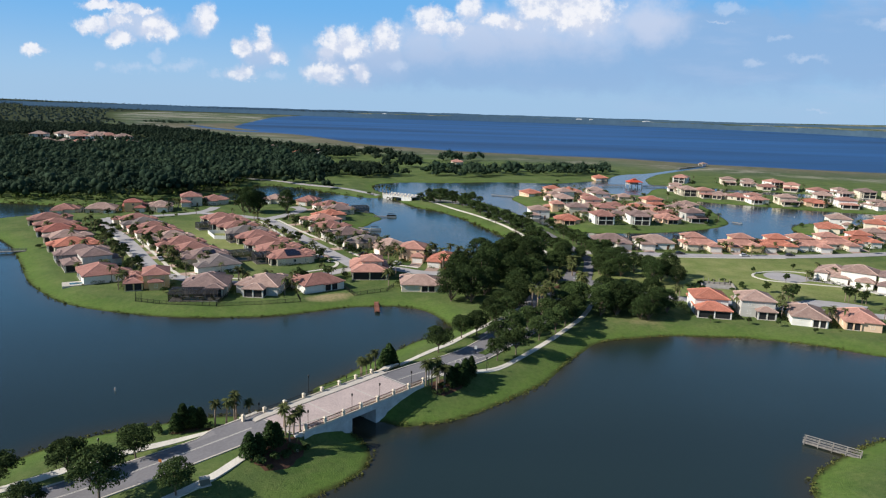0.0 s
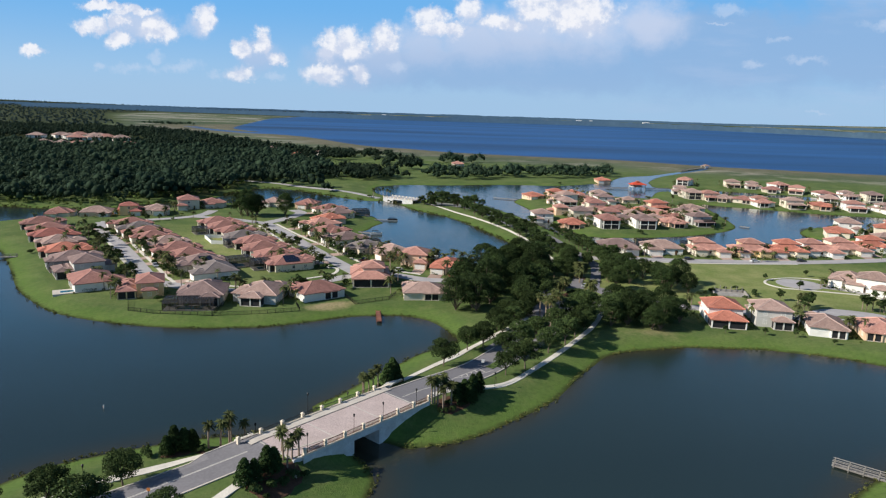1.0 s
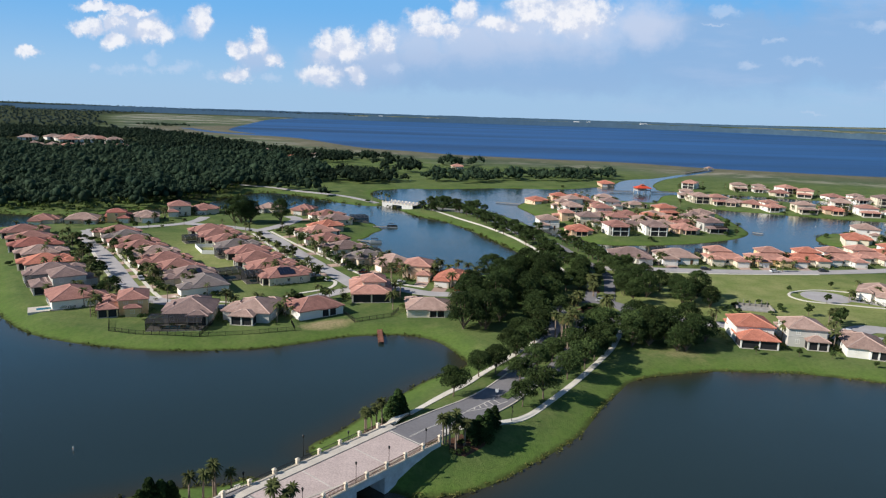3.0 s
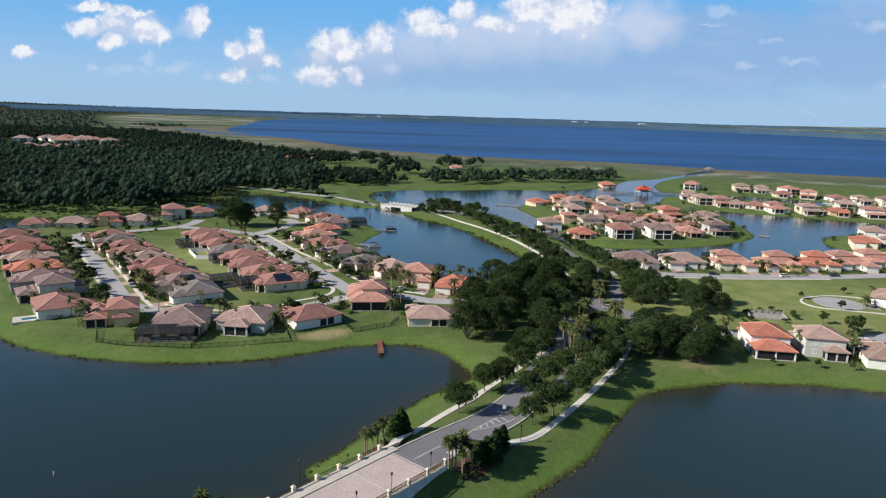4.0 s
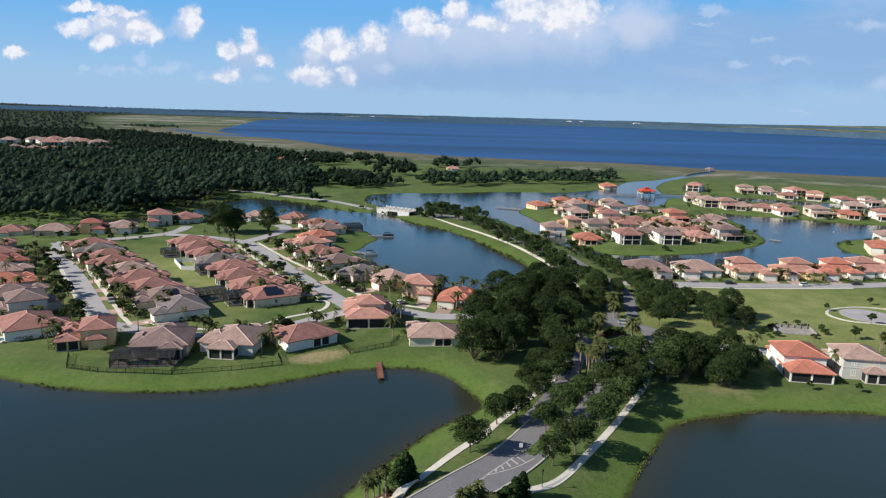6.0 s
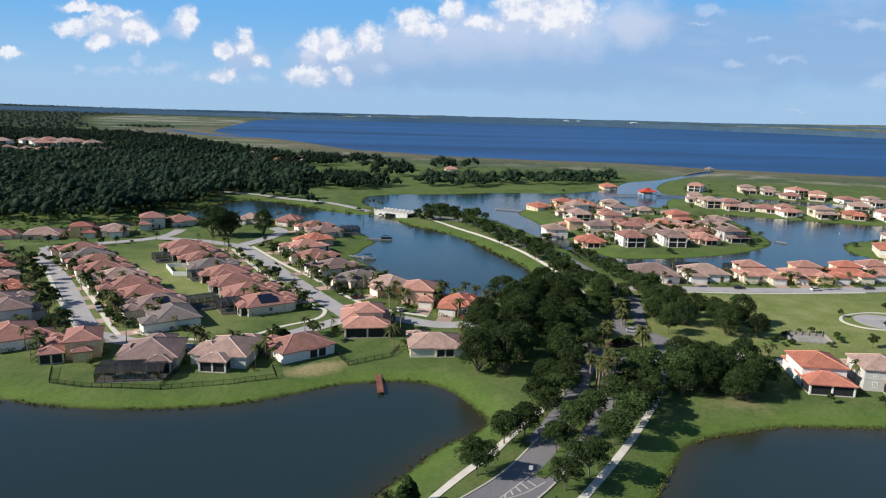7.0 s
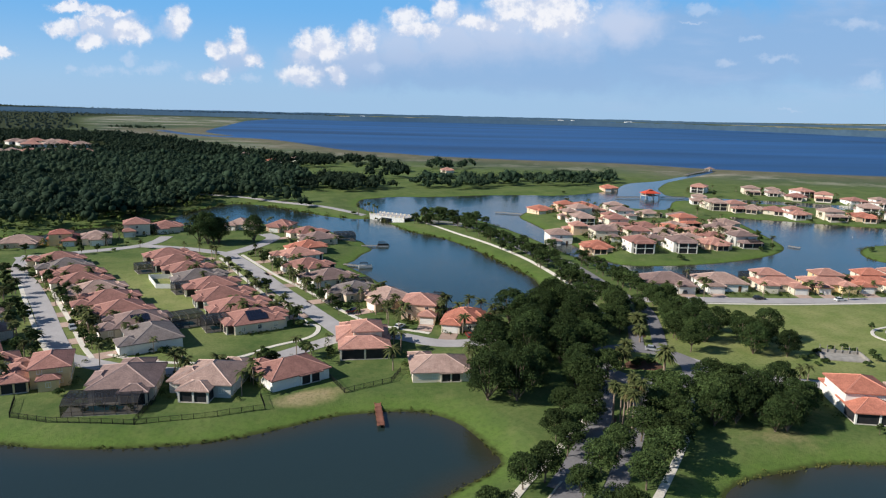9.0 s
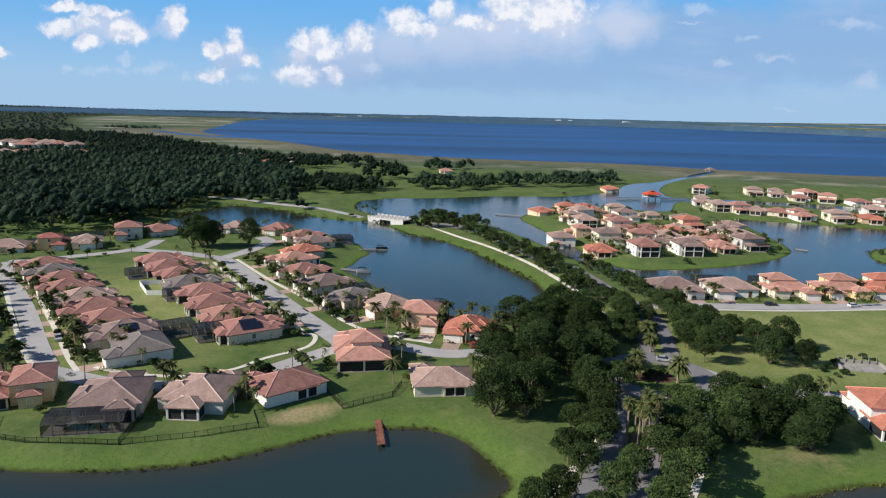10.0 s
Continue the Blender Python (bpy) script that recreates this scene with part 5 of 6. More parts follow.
for ob in [o for o in scene.objects if o.name.split(".")[0] == "house" and o.location.y < 480 and o.location.x < 260]:
    for k in range(1):
        q = ob.matrix_basis @ Vector((rng.choice([-7.4, 7.4, rng.uniform(2, 6)]), rng.uniform(3, 10), 0))
        if zg(q.x, q.y) > 1.5:
            plant(rng.choice(["shrub", "shrub", "queen_palm"]), q.x, q.y, rng.uniform(0.6, 1.0), "garden shrubs and palms")
for x, y in [(-7, 296), (0, 281), (-22, 303), (-18, 296), (7, 300), (-4, 307), (6, 281), (-1, 296), (10, 292), (3, 303), (-24, 296), (-28, 301), (-20, 251), (10, 285)]:
    plant("queen_palm", x, y, 1.3, "garden palms by the pond")
for x, y, s in [(-21, 262, 1), (-38, 263, 0.8), (-92, 227, 0.9), (-97, 232, 0.9), (-90, 231, 0.7), (-55, 262, 0.6), (-84, 262, 0.8), (-88, 263, 0.7), (-100, 297, 1), (-82, 296, 0.9), (-76, 286, 0.8), (-78, 230, 0.7), (-128, 301, 1.0), (-180, 300, 0.9), (-175, 310, 0.8), (-160, 300, 0.8), (-172, 352, 1.1), (-178, 358, 1.0), (-165, 345, 0.9)]:
    plant("bush", x, y, s, "village bushes")
for x, y, s in [(88, 216, 0.4), (100, 215, 0.45), (109, 214, 0.4), (118, 208, 0.35), (127, 244, 0.9), (130, 247, 1), (150, 246, 1), (154, 244, 0.9), (141, 275, 0.6), (134, 290, 0.5), (163, 262, 0.6), (125, 258, 0.7), (156, 300, 0.5)]:
    plant("street", x, y, s * 1.4, "small trees on the east lawns")
for x, y in [(126, 247), (128, 249), (131, 251), (150, 248), (153, 247), (156, 245), (147, 328), (150, 328.5), (82, 334), (86, 333), (163, 257), (100, 337), (137, 336), (166, 339)]:
    plant("fan_palm", x, y, 0.85, "palms on the east lawns")
for k in range(70):
    x, y = rng.uniform(60, 270), rng.uniform(400, 470)
    if signed(np.array([x]), np.array([y]), WATERS)[0] > 4:
        plant(rng.choice(["queen_palm", "bush", "shrub", "street"]), x, y, rng.uniform(0.8, 1.3), "garden plants on the peninsula")
for k in range(48):
    x, y = rng.uniform(60, 340), rng.uniform(480, 690)
    if signed(np.array([x]), np.array([y]), WATERS)[0] > 4:
        plant(rng.choice(["queen_palm", "bush", "street"]), x, y, rng.uniform(0.9, 1.5), "garden plants on the peninsula")

# woods: one growth of crowns each, nobody could count them


def lump_form():
    """A round form of few faces, for the mass of a distant crown."""
    bm = bmesh.new()
    bmesh.ops.create_icosphere(bm, subdivisions=1, radius=1.0)
    v = np.array([q.co[:] for q in bm.verts])
    f = np.array([[q.index for q in p.verts] for p in bm.faces])
    bm.free()
    return v, f


LUMP_V, LUMP_F = lump_form()


def woods(name, places, sizes, per, leaf, mat, label, seed, clumps=4):
    """Crowns as knobbly masses of foliage with loose sprays over them."""
    r = np.random.default_rng(seed)
    cl = []
    for (x, y), s in zip(places, sizes):
        z = zg(x, y)
        for k in range(clumps):
            a = k * 2.4 + x
            q = 0 if k == 0 else r.uniform(0.18, 0.42)
            cl.append((x + q * s * math.cos(a), y + q * s * math.sin(a), z + s * ((0.60 if k == 0 else 0.44) + r.uniform(-0.12, 0.10)), s * r.uniform(0.22, 0.37)))
    v, f = leaves(r, [(a, b, c, d * 1.04) for a, b, c, d in cl], per, leaf, 0.42, 0.7)
    c = np.array(cl)
    n, m = len(c), len(LUMP_V)
    turn = r.uniform(0, 6.28, n)
    ca, sa = np.cos(turn)[:, None], np.sin(turn)[:, None]
    base = np.stack([LUMP_V[None, :, 0] * ca - LUMP_V[None, :, 1] * sa, LUMP_V[None, :, 0] * sa + LUMP_V[None, :, 1] * ca, np.repeat(LUMP_V[None, :, 2], n, 0)], -1)
    body = c[:, None, :3] + base * (c[:, 3] * 0.62)[:, None, None] * r.uniform(0.55, 1.2, (n, m))[:, :, None] * r.uniform(0.7, 1.25, (n, 1, 3))
    faces = (LUMP_F[None] + (np.arange(n) * m)[:, None, None]).reshape(-1, 3)
    k = n * m
    me = bpy.data.meshes.new(name)
    me.from_pydata(np.vstack([body.reshape(-1, 3), v]).tolist(), [], faces.tolist() + (f + k).tolist())
    me.materials.append(mat)
    me.polygons.foreach_set("use_smooth", np.arange(len(me.polygons)) < len(faces))
    return tagged(new(name, me), label, "trees", kind="stuff")


r0 = np.random.default_rng(77)


def ahead(p):
    """Only the woods that can come into view."""
    return p[p[:, 0] > -0.74 * p[:, 1] - 40]


wood_edge = [(-900, 470), (-320, 452), (-240, 447), (-205, 474), (-188, 486), (-178, 510), (-174, 552), (-166, 612), (-120, 640), (-118, 700), (-140, 790), (-190, 860), (-215, 960), (-330, 950), (-900, 960)]
p = ahead(scatter(wood_edge, 11.0, 51))
woods("woodland", p, 9.0 + 9.5 * r0.uniform(0, 1, len(p)) ** 1.3 + 2.2 * np.sin(p[:, 0] * 0.045) * np.sin(p[:, 1] * 0.037 + 1), 22, 0.62, WOOD_LEAF, "dense dark green woodland beyond the channel", 52, 7)
wood_mid = [(-2200, 960), (-330, 950), (-215, 960), (-215, 1030), (-300, 1129), (-500, 1419), (-690, 1600), (-2600, 1700)]
p = ahead(scatter(wood_mid, 13.0, 53))
keep = (np.hypot((p[:, 0] + 600) / 115, (p[:, 1] - 1135) / 115) > 1) & (np.hypot((p[:, 0] + 505) / 85, (p[:, 1] - 960) / 60) > 1)
p = p[keep]
woods("woodland", p, r0.uniform(10, 17, len(p)), 9, 1.3, WOOD_LEAF, "dense dark green woodland round far houses", 54, 3)
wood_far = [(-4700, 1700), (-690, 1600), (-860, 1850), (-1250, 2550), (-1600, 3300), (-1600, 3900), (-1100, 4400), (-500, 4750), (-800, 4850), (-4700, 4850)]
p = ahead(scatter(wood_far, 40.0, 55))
woods("woodland", p, r0.uniform(6, 10, len(p)), 10, 3.4, HAZED_FAR_LEAF, "far flat woodland to the horizon, haze tint in its leaves", 56, 1)


marsh_clump = [(-900, 2060), (-800, 2050), (-740, 2100), (-790, 2150), (-910, 2130)]
p = np.vstack([scatter(marsh_clump, 17.0, 57), scatter([(-760, 1640), (-560, 1420), (-430, 1260), (-400, 1330), (-560, 1560), (-720, 1800)], 44.0, 58)])
woods("marsh_trees", p, r0.uniform(6, 12, len(p)), 16, 1.2, WOOD_LEAF, "scattered dark trees on the marsh", 61, 3)


# the far shore and the rim of the land, as plain distance; blue haze painted in as base colour and emission
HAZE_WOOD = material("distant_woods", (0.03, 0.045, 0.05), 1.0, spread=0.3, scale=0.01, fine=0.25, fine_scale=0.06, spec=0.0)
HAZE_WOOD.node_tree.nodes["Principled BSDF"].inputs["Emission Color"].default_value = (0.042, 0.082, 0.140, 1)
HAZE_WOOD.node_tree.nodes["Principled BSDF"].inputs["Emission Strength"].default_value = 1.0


def rim(name, pts, tall, deep, seed, label):
    c = spline(pts, 24)
    z0 = rise(np.hypot(c[:, 0], c[:, 1])) + 1.0
    r = np.random.default_rng(seed)
    h = tall * (0.85 + 0.08 * np.sin(np.arange(len(c)) * 0.31 + seed) * np.sin(np.arange(len(c)) * 0.083) + r.uniform(-0.07, 0.07, len(c)))
    n = len(c)
    out = c * (1 + deep / np.linalg.norm(c, axis=1))[:, None]
    v = [(*p, z - 8) for p, z in zip(c, z0)] + [(*p, z + k) for p, z, k in zip(c, z0, h)] + [(*p, z + k) for p, z, k in zip(out, z0, h)] + [(*p, z - 8) for p, z in zip(out, z0)]
    f = [(k * n + i, k * n + i + 1, (k + 1) * n + i + 1, (k + 1) * n + i) for k in range(3) for i in range(n - 1)]
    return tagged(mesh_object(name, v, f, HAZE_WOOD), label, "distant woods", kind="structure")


rim("backdrop", [(-2300, 3800), (-1300, 3900), (-560, 3800), (-300, 3780), (105, 3860), (770, 3830), (1060, 3720), (1430, 3490), (1690, 3200), (1900, 2800), (2500, 2480), (3900, 2140)], 27, 40, 3, "distant wooded shore across the lake, haze added as glow")
rim("backdrop", [(4880 * math.sin(radians(a)), 4880 * math.cos(radians(a))) for a in range(-70, 71, 7)], 17, 15, 8, "distant woods on the horizon, blue-green haze added as glow")
scrub_strip = [(-330, 443), (-230, 437), (-207, 466), (-189, 481), (-175, 505), (-169, 545), (-160, 575), (-172, 600), (-185, 560), (-195, 515), (-215, 490), (-245, 460), (-330, 465)]
p = scatter(scrub_strip, 6.0, 59)
woods("scrub", p, r0.uniform(3, 6, len(p)), 14, 0.45, SHRUB_LEAF, "low light green scrub along the channel", 50, 2)
# park trees between the ponds and the lake
park = [[(-95, 640), (-60, 655), (-35, 690), (-55, 720), (-100, 690)], [(-30, 690), (3, 668), (40, 690), (70, 716), (125, 724), (190, 790), (198, 830), (120, 800), (50, 770), (-20, 740)], [(-205, 950), (-100, 925), (-60, 940), (-90, 985), (-205, 1020)],
        [(-95, 850), (-50, 835), (-20, 860), (-60, 890)], [(-60, 760), (-30, 770), (-40, 800), (-75, 790)], [(-118, 575), (-100, 560), (-80, 545), (-66, 535), (-72, 548), (-100, 575), (-120, 592)], [(-190, 870), (-120, 880), (-110, 905), (-200, 930)], [(-125, 640), (-70, 650), (-50, 690), (-85, 730), (-125, 740)], [(-20, 880), (30, 890), (60, 930), (0, 940)], [(-165, 612), (-128, 584), (-110, 600), (-130, 630)]]
for i, poly in enumerate(park):
    p = scatter(poly, 13.5, 60 + i)
    woods("park_trees", p, 8 + 9 * r0.uniform(0, 1, len(p)), 40, 0.5, WOOD_LEAF, "group of dark park trees on mown grass", 70 + i, 6)


# reeds and scrub in an uneven fringe along the banks


def fringe(name, line, step, size, seed, label, inner=0.3, gaps=0.35):
    r = np.random.default_rng(seed)
    c = np.array(line, float)
    seg = np.linalg.norm(np.diff(c, axis=0), axis=1)
    s = np.concatenate([[0], np.cumsum(seg)])
    u_ = np.arange(0, s[-1], step)
    x, y = np.interp(u_, s, c[:, 0]) + r.normal(size=len(u_)) * inner, np.interp(u_, s, c[:, 1]) + r.normal(size=len(u_)) * inner
    ok = (r.uniform(size=len(u_)) > gaps) & (np.sin(u_ * 0.21 + seed) + np.sin(u_ * 0.067) > -0.9)
    cl = [(a, b, max(0.0, zg(a, b)) + size * 0.25, size * r.uniform(0.4, 1.1)) for a, b in zip(x[ok], y[ok])]
    v, f = leaves(r, cl, 16, size * 0.32, 0.3)
    return tagged(new(name, quick_mesh(name, v, f, REED_LEAF)), label, "reeds", kind="stuff")


fringe("reeds", spline(village_south, 6), 0.7, 0.5, 81, "low reeds along the village bank", 0.4)
fringe("reeds", spline(east_shore[:20], 6), 0.7, 0.55, 82, "low reeds along the east bank", 0.4)
fringe("reeds", spline(south_shore[:8], 6), 0.6, 0.6, 83, "low reeds round the pier bank", 0.4)
fringe("reeds", spline(south_shore[12:], 6), 0.5, 0.6, 84, "low reeds round the causeway bank", 0.4)
fringe("reeds", spline(causeway_west[:7], 6), 0.6, 0.6, 85, "low reeds below the causeway", 0.5)
fringe("reeds", spline(pond_east[:10], 5), 1.1, 1.2, 86, "tall scrub along the pond bank", 0.8, 0.45)
fringe("reeds", spline(north_bank[1:], 5), 1.6, 1.8, 87, "tall scrub along the channel bank", 1.5, 0.3)
fringe("reeds", spline(pond_south[2:], 4), 1.6, 0.9, 88, "scrub along the far pond bank", 0.6, 0.5)


# low garden planting round the houses, and the many small palms of their gardens
r1 = np.random.default_rng(91)
low, dark, palms = [], [], []
for ob in [o for o in scene.objects if o.name.split(".")[0] == "house" and o.location.y < 720]:
    far_off = ob.location.y > 395
    for k in range(14 if far_off else 34):
        sx = r1.choice([-1, 1])
        q = ob.matrix_basis @ (Vector((sx * r1.uniform(6.8, 9.8), r1.uniform(-9, 11), 0)) if r1.uniform() < 0.6 else Vector((r1.uniform(-2, 7.5), r1.uniform(7.4, 12.5), 0)))
        z = zg(q.x, q.y)
        if z > 1.3:
            s_ = r1.uniform(0.3, 1.05) * (1.6 if far_off else 1.0)
            (dark if r1.uniform() < 0.45 else low).append((q.x, q.y, z + s_ * 0.6, s_ * (1.35 if r1.uniform() < 0.3 else 1.0)))
    for k in range(4):
        q = ob.matrix_basis @ Vector((r1.choice([-1, 1]) * r1.uniform(7.2, 10.5), r1.uniform(-7, 15), 0))
        if zg(q.x, q.y) > 1.4 and r1.uniform() < 0.85:
            palms.append((q.x, q.y, zg(q.x, q.y), r1.uniform(3.2, 6.4), r1.uniform(1.5, 2.5)))
for cl, mat, label in ((low, SHRUB_LEAF, "low light green shrubs and hedges round the houses"), (dark, OAK_LEAF, "dark green shrubs between the houses")):
    v, f = leaves(r1, cl, 24, 0.22, 0.5)
    tagged(new("garden_planting", quick_mesh("garden_planting", v, f, mat)), label, "shrubs", kind="stuff")
stems, heads, blades = Shape(), [], []
for x, y, z, tall, reach in palms:
    stems.tube((x, y, z - 0.2), (x + r1.uniform(-0.3, 0.3), y, z + tall), 0.15, 0.11, 5)
    for k in range(15):
        a, tilt = k * 2.39996, r1.uniform(-0.5, 1.1)
        d = np.array([math.cos(a), math.sin(a), 0.0])
        side = np.array([-d[1], d[0], 0.0])
        top = np.array([x, y, z + tall])
        rib = [top + d * (reach * t_ * math.cos(tilt * (1 - 0.4 * t_))) + np.array([0, 0, reach * (t_ * math.sin(tilt) - 0.6 * t_ * t_)]) for t_ in (0.05, 0.55, 1.0)]
        b = len(heads)
        for p_, w_ in zip(rib, (0.08, 0.2, 0.03)):
            heads += [p_ - side * w_ * reach, p_ + side * w_ * reach]
        blades += [(b, b + 1, b + 3, b + 2), (b + 2, b + 3, b + 5, b + 4)]
garden_palms = tagged(new("garden_palms", quick_mesh("garden_palms", np.array(heads), np.array(blades), PALM_LEAF)), "small palms with drooping fronds in the gardens", "palms", kind="stuff")
tagged(part("palm_stems", stems, garden_palms, mat=PALM_BARK), kind="stuff")
# ---- the bridge ----
BM = Matrix.Translation((BRIDGE.x, BRIDGE.y, 0)) @ Matrix.Rotation(math.atan2(AXIS.y, AXIS.x), 4, "Z")
BRIDGE_WHITE = material("bridge_stucco", (0.66, 0.66, 0.64), 0.85, spread=0.12, scale=0.4, fine=0.08, fine_scale=3, second=(0.50, 0.49, 0.46), second_scale=0.7)
PILLAR = material("pillar_stucco", (0.72, 0.62, 0.48), 0.85, spread=0.1, scale=1.0)
RAIL = material("rail_brown", (0.20, 0.12, 0.09), 0.6, spread=0.2, scale=2)


def at_bridge(s, n):
    q = BM @ Vector((s, n, 0))
    return q.x, q.y


def build_bridge():
    b = thing("bridge", "low white stucco road bridge with cream pillars", "bridge", BM)
    part("deck", Shape().box(-17, 16.8, -6.0, 6.6, DECK - 0.9, DECK - 0.12), b, mat=BRIDGE_WHITE)
    for side, y0, y1 in (("right", -6.3, -5.9), ("left", 6.5, 6.9)):
        w = Shape().box(-15, -2.6, y0, y1, -1.5, DECK + 0.02).box(4.2, 19.6, y0, y1, -1.5, DECK + 0.02).box(-2.6, 4.2, y0, y1, 3.3, DECK + 0.02)
        part("side_wall", w, b, mat=BRIDGE_WHITE)
        part("cornice", Shape().box(-15.2, 19.8, y0 - 0.12, y1 + 0.12, DECK + 0.02, DECK + 0.22), b, mat=PILLAR)
    for s0 in (-3.0, 4.2):
        part("abutment", Shape().box(s0, s0 + 0.4, -5.9, 6.5, -1.5, DECK - 0.9), b, mat=BRIDGE_WHITE)
    pil = Shape().box(-0.25, 0.25, -0.25, 0.25, 0, 1.12).mesh("pillar", PILLAR)
    big = Shape().box(-0.27, 0.27, -0.27, 0.27, -2.6, 0.85).mesh("pillar", PILLAR)
    cap = Shape().box(-0.33, 0.33, -0.33, 0.33, 1.12, 1.23).box(-0.24, 0.24, -0.24, 0.24, 1.23, 1.37, 0.1).mesh("cap", PILLAR)
    bigcap = Shape().box(-0.36, 0.36, -0.36, 0.36, 0.85, 0.97).box(-0.26, 0.26, -0.26, 0.26, 0.97, 1.14, 0.12).mesh("cap", PILLAR)
    right = [-14.6 + 4.85 * k for k in range(8)]
    for x in right:
        p = part("pillar", pil, b, Matrix.Translation((x, -6.1, DECK + 0.2)))
        part("cap", cap, p)
    panel = Shape().box(-2.1, 2.1, -0.05, 0.05, 0.95, 1.07).box(-2.1, 2.1, -0.04, 0.04, 0.12, 0.2)
    for i in range(15):
        x = -1.98 + i * 0.283
        panel.box(x - 0.035, x + 0.035, -0.03, 0.03, 0.2, 0.95)
    panel = panel.mesh("railing", RAIL)
    for a, c in zip(right[:-1], right[1:]):
        part("railing", panel, b, Matrix.Translation(((a + c) / 2, -6.1, DECK + 0.2)))
    left = [-20.2 + 5.05 * k for k in range(8)]
    for x in left:
        p = part("pillar", big, b, Matrix.Translation((x, 6.9, DECK + 0.05)), label="tall cream pillar with a cap")
        part("cap", bigcap, p)
    low = Shape().box(-2.05, 2.05, -0.04, 0.04, 0.85, 0.93).box(-2.05, 2.05, -0.03, 0.03, 0.15, 0.21)
    for i in range(14):
        x = -1.95 + i * 0.3
        low.box(x - 0.02, x + 0.02, -0.02, 0.02, 0.2, 0.88)
    low = low.mesh("railing", BLACK)
    for a, c in zip(left[:-1], left[1:]):
        part("railing", low, b, Matrix.Translation(((a + c) / 2, 6.9, DECK + 0.05)), label="thin black metal railing")
    return b


build_bridge()
ribbon("pavement", [at_bridge(s, 5.35) for s in (-19, -10, 0, 10, 18)], 1.9, CONCRETE, 0.26, 0.4, label="pale raised walk on the bridge", category="pavement")
ribbon("road", [at_bridge(s, -0.5) for s in (-16.8, -8, 0, 8, 15.6)], 9.5, PAVERS, 0.135, 0.2, label="pinkish paver roadway of the bridge")
for s in (-17.2, 16.0, -6.0, 6.0):
    ribbon("trim", [at_bridge(s, -5.0), at_bridge(s, 0), at_bridge(s, 4.2)], 0.2, PAINT, 0.16, 0.1, label="pale band across the roadway", category="road marking")
# kerbs and road paint
for off in (4.85, -4.85):
    ribbon("trim", MAIN_ROAD, 0.35, CONCRETE, 0.2, 0.4, label="pale concrete kerb of the causeway road", category="kerb", offset=off)
for off in (0.12, -0.12):
    ribbon("trim", MAIN_ROAD[:5], 0.14, PAINT, 0.115, 0.05, label="faded double line on asphalt", category="road marking", offset=off)
    ribbon("trim", [at_bridge(17, -0.3), (-6, 158.5), (-1.5, 164), (2, 169)], 0.14, PAINT, 0.115, 0.05, label="faded double line on asphalt", category="road marking", offset=off)
ribbon("trim", [(2, 169.3), (5.3, 173.8), (9.4, 179.3)], 0.22, PAINT, 0.118, 0.05, label="pale border of a hatched island", category="road marking")
ribbon("trim", [(2, 169.3), (7.5, 172.9), (12.3, 177.6)], 0.22, PAINT, 0.118, 0.05, label="pale border of a hatched island", category="road marking")
for k in range(5):
    f0 = 0.3 + k * 0.15
    a, b = np.array([2, 169.3]) * (1 - f0) + np.array([9.4, 179.3]) * f0, np.array([2, 169.3]) * (1 - f0 + 0.1) + np.array([12.3, 177.6]) * (f0 - 0.1)
    ribbon("trim", [a, (a + b) / 2, b], 0.3, PAINT, 0.117, 0.05, label="pale hatching stripe", category="road marking")
ribbon("trim", [(11, 179.5), (14, 184), (17.5, 190), (23, 201), (30, 216), (35, 231), (39.5, 243)], 2.2, GROUND, 0.24, 0.35, label="grass median with a kerb", category="median", offset=-0.5)
# mulch beds round the planting


def bed(x, y, rx, ry, turn, label="dark brown mulch bed"):
    n = 18
    c, s = math.cos(radians(turn)), math.sin(radians(turn))
    v, top = [], []
    for ring, lift_ in ((1.0, -0.3), (1.0, 0.04), (0.6, 0.16), (0.0, 0.2)):
        for i in range(n):
            a = 2 * math.pi * i / n
            k = ring * (1 + 0.10 * math.sin(3 * a + x) + 0.06 * math.sin(7 * a + y))
            px, py = x + k * (rx * math.cos(a) * c - ry * math.sin(a) * s), y + k * (rx * math.cos(a) * s + ry * math.sin(a) * c)
            v.append((px, py, zg(px, py) + lift_))
    f = [(r * n + i, r * n + (i + 1) % n, (r + 1) * n + (i + 1) % n, (r + 1) * n + i) for r in range(3) for i in range(n)]
    return tagged(mesh_object("planting_bed", v, f, MULCH), label, "planting bed", kind="structure")


bed(-30, 119, 5.5, 3.6, 50)
bed(-43, 133.5, 6, 1.8, 40)
bed(-51, 130.5, 3.4, 1.6, 40)
bed(-17, 162, 5.5, 1.8, 55)
bed(2, 154.5, 5.2, 2.6, 40)
bed(48.5, 257, 5.5, 4.0, 10)
bed(33, 220, 3.0, 5.5, -20)
bed(55.5, 285, 2.5, 4.0, 0)

# ---- lamps, signs, boxes ----
lamp_pole = Shape().tube((0, 0, -0.4), (0, 0, 0.5), 0.11, 0.08, 8).tube((0, 0, 0.5), (0, 0, 3.3), 0.05, 0.045, 8).mesh("pole", BLACK)
lamp_head = Shape().tube((0, 0, 3.3), (0, 0, 3.75), 0.12, 0.2, 8).tube((0, 0, 3.75), (0, 0, 4.0), 0.24, 0.03, 8).mesh("lantern", BLACK)


def street_lamp(x, y, z, size=1.0):
    t = thing("street_lamp", "black metal post lamp with a small lantern", "street lamp", Matrix.Translation((x, y, z)) @ Matrix.Scale(size, 4), "post lamps at the bridge")
    part("pole", lamp_pole, t)
    part("lantern", lamp_head, t)


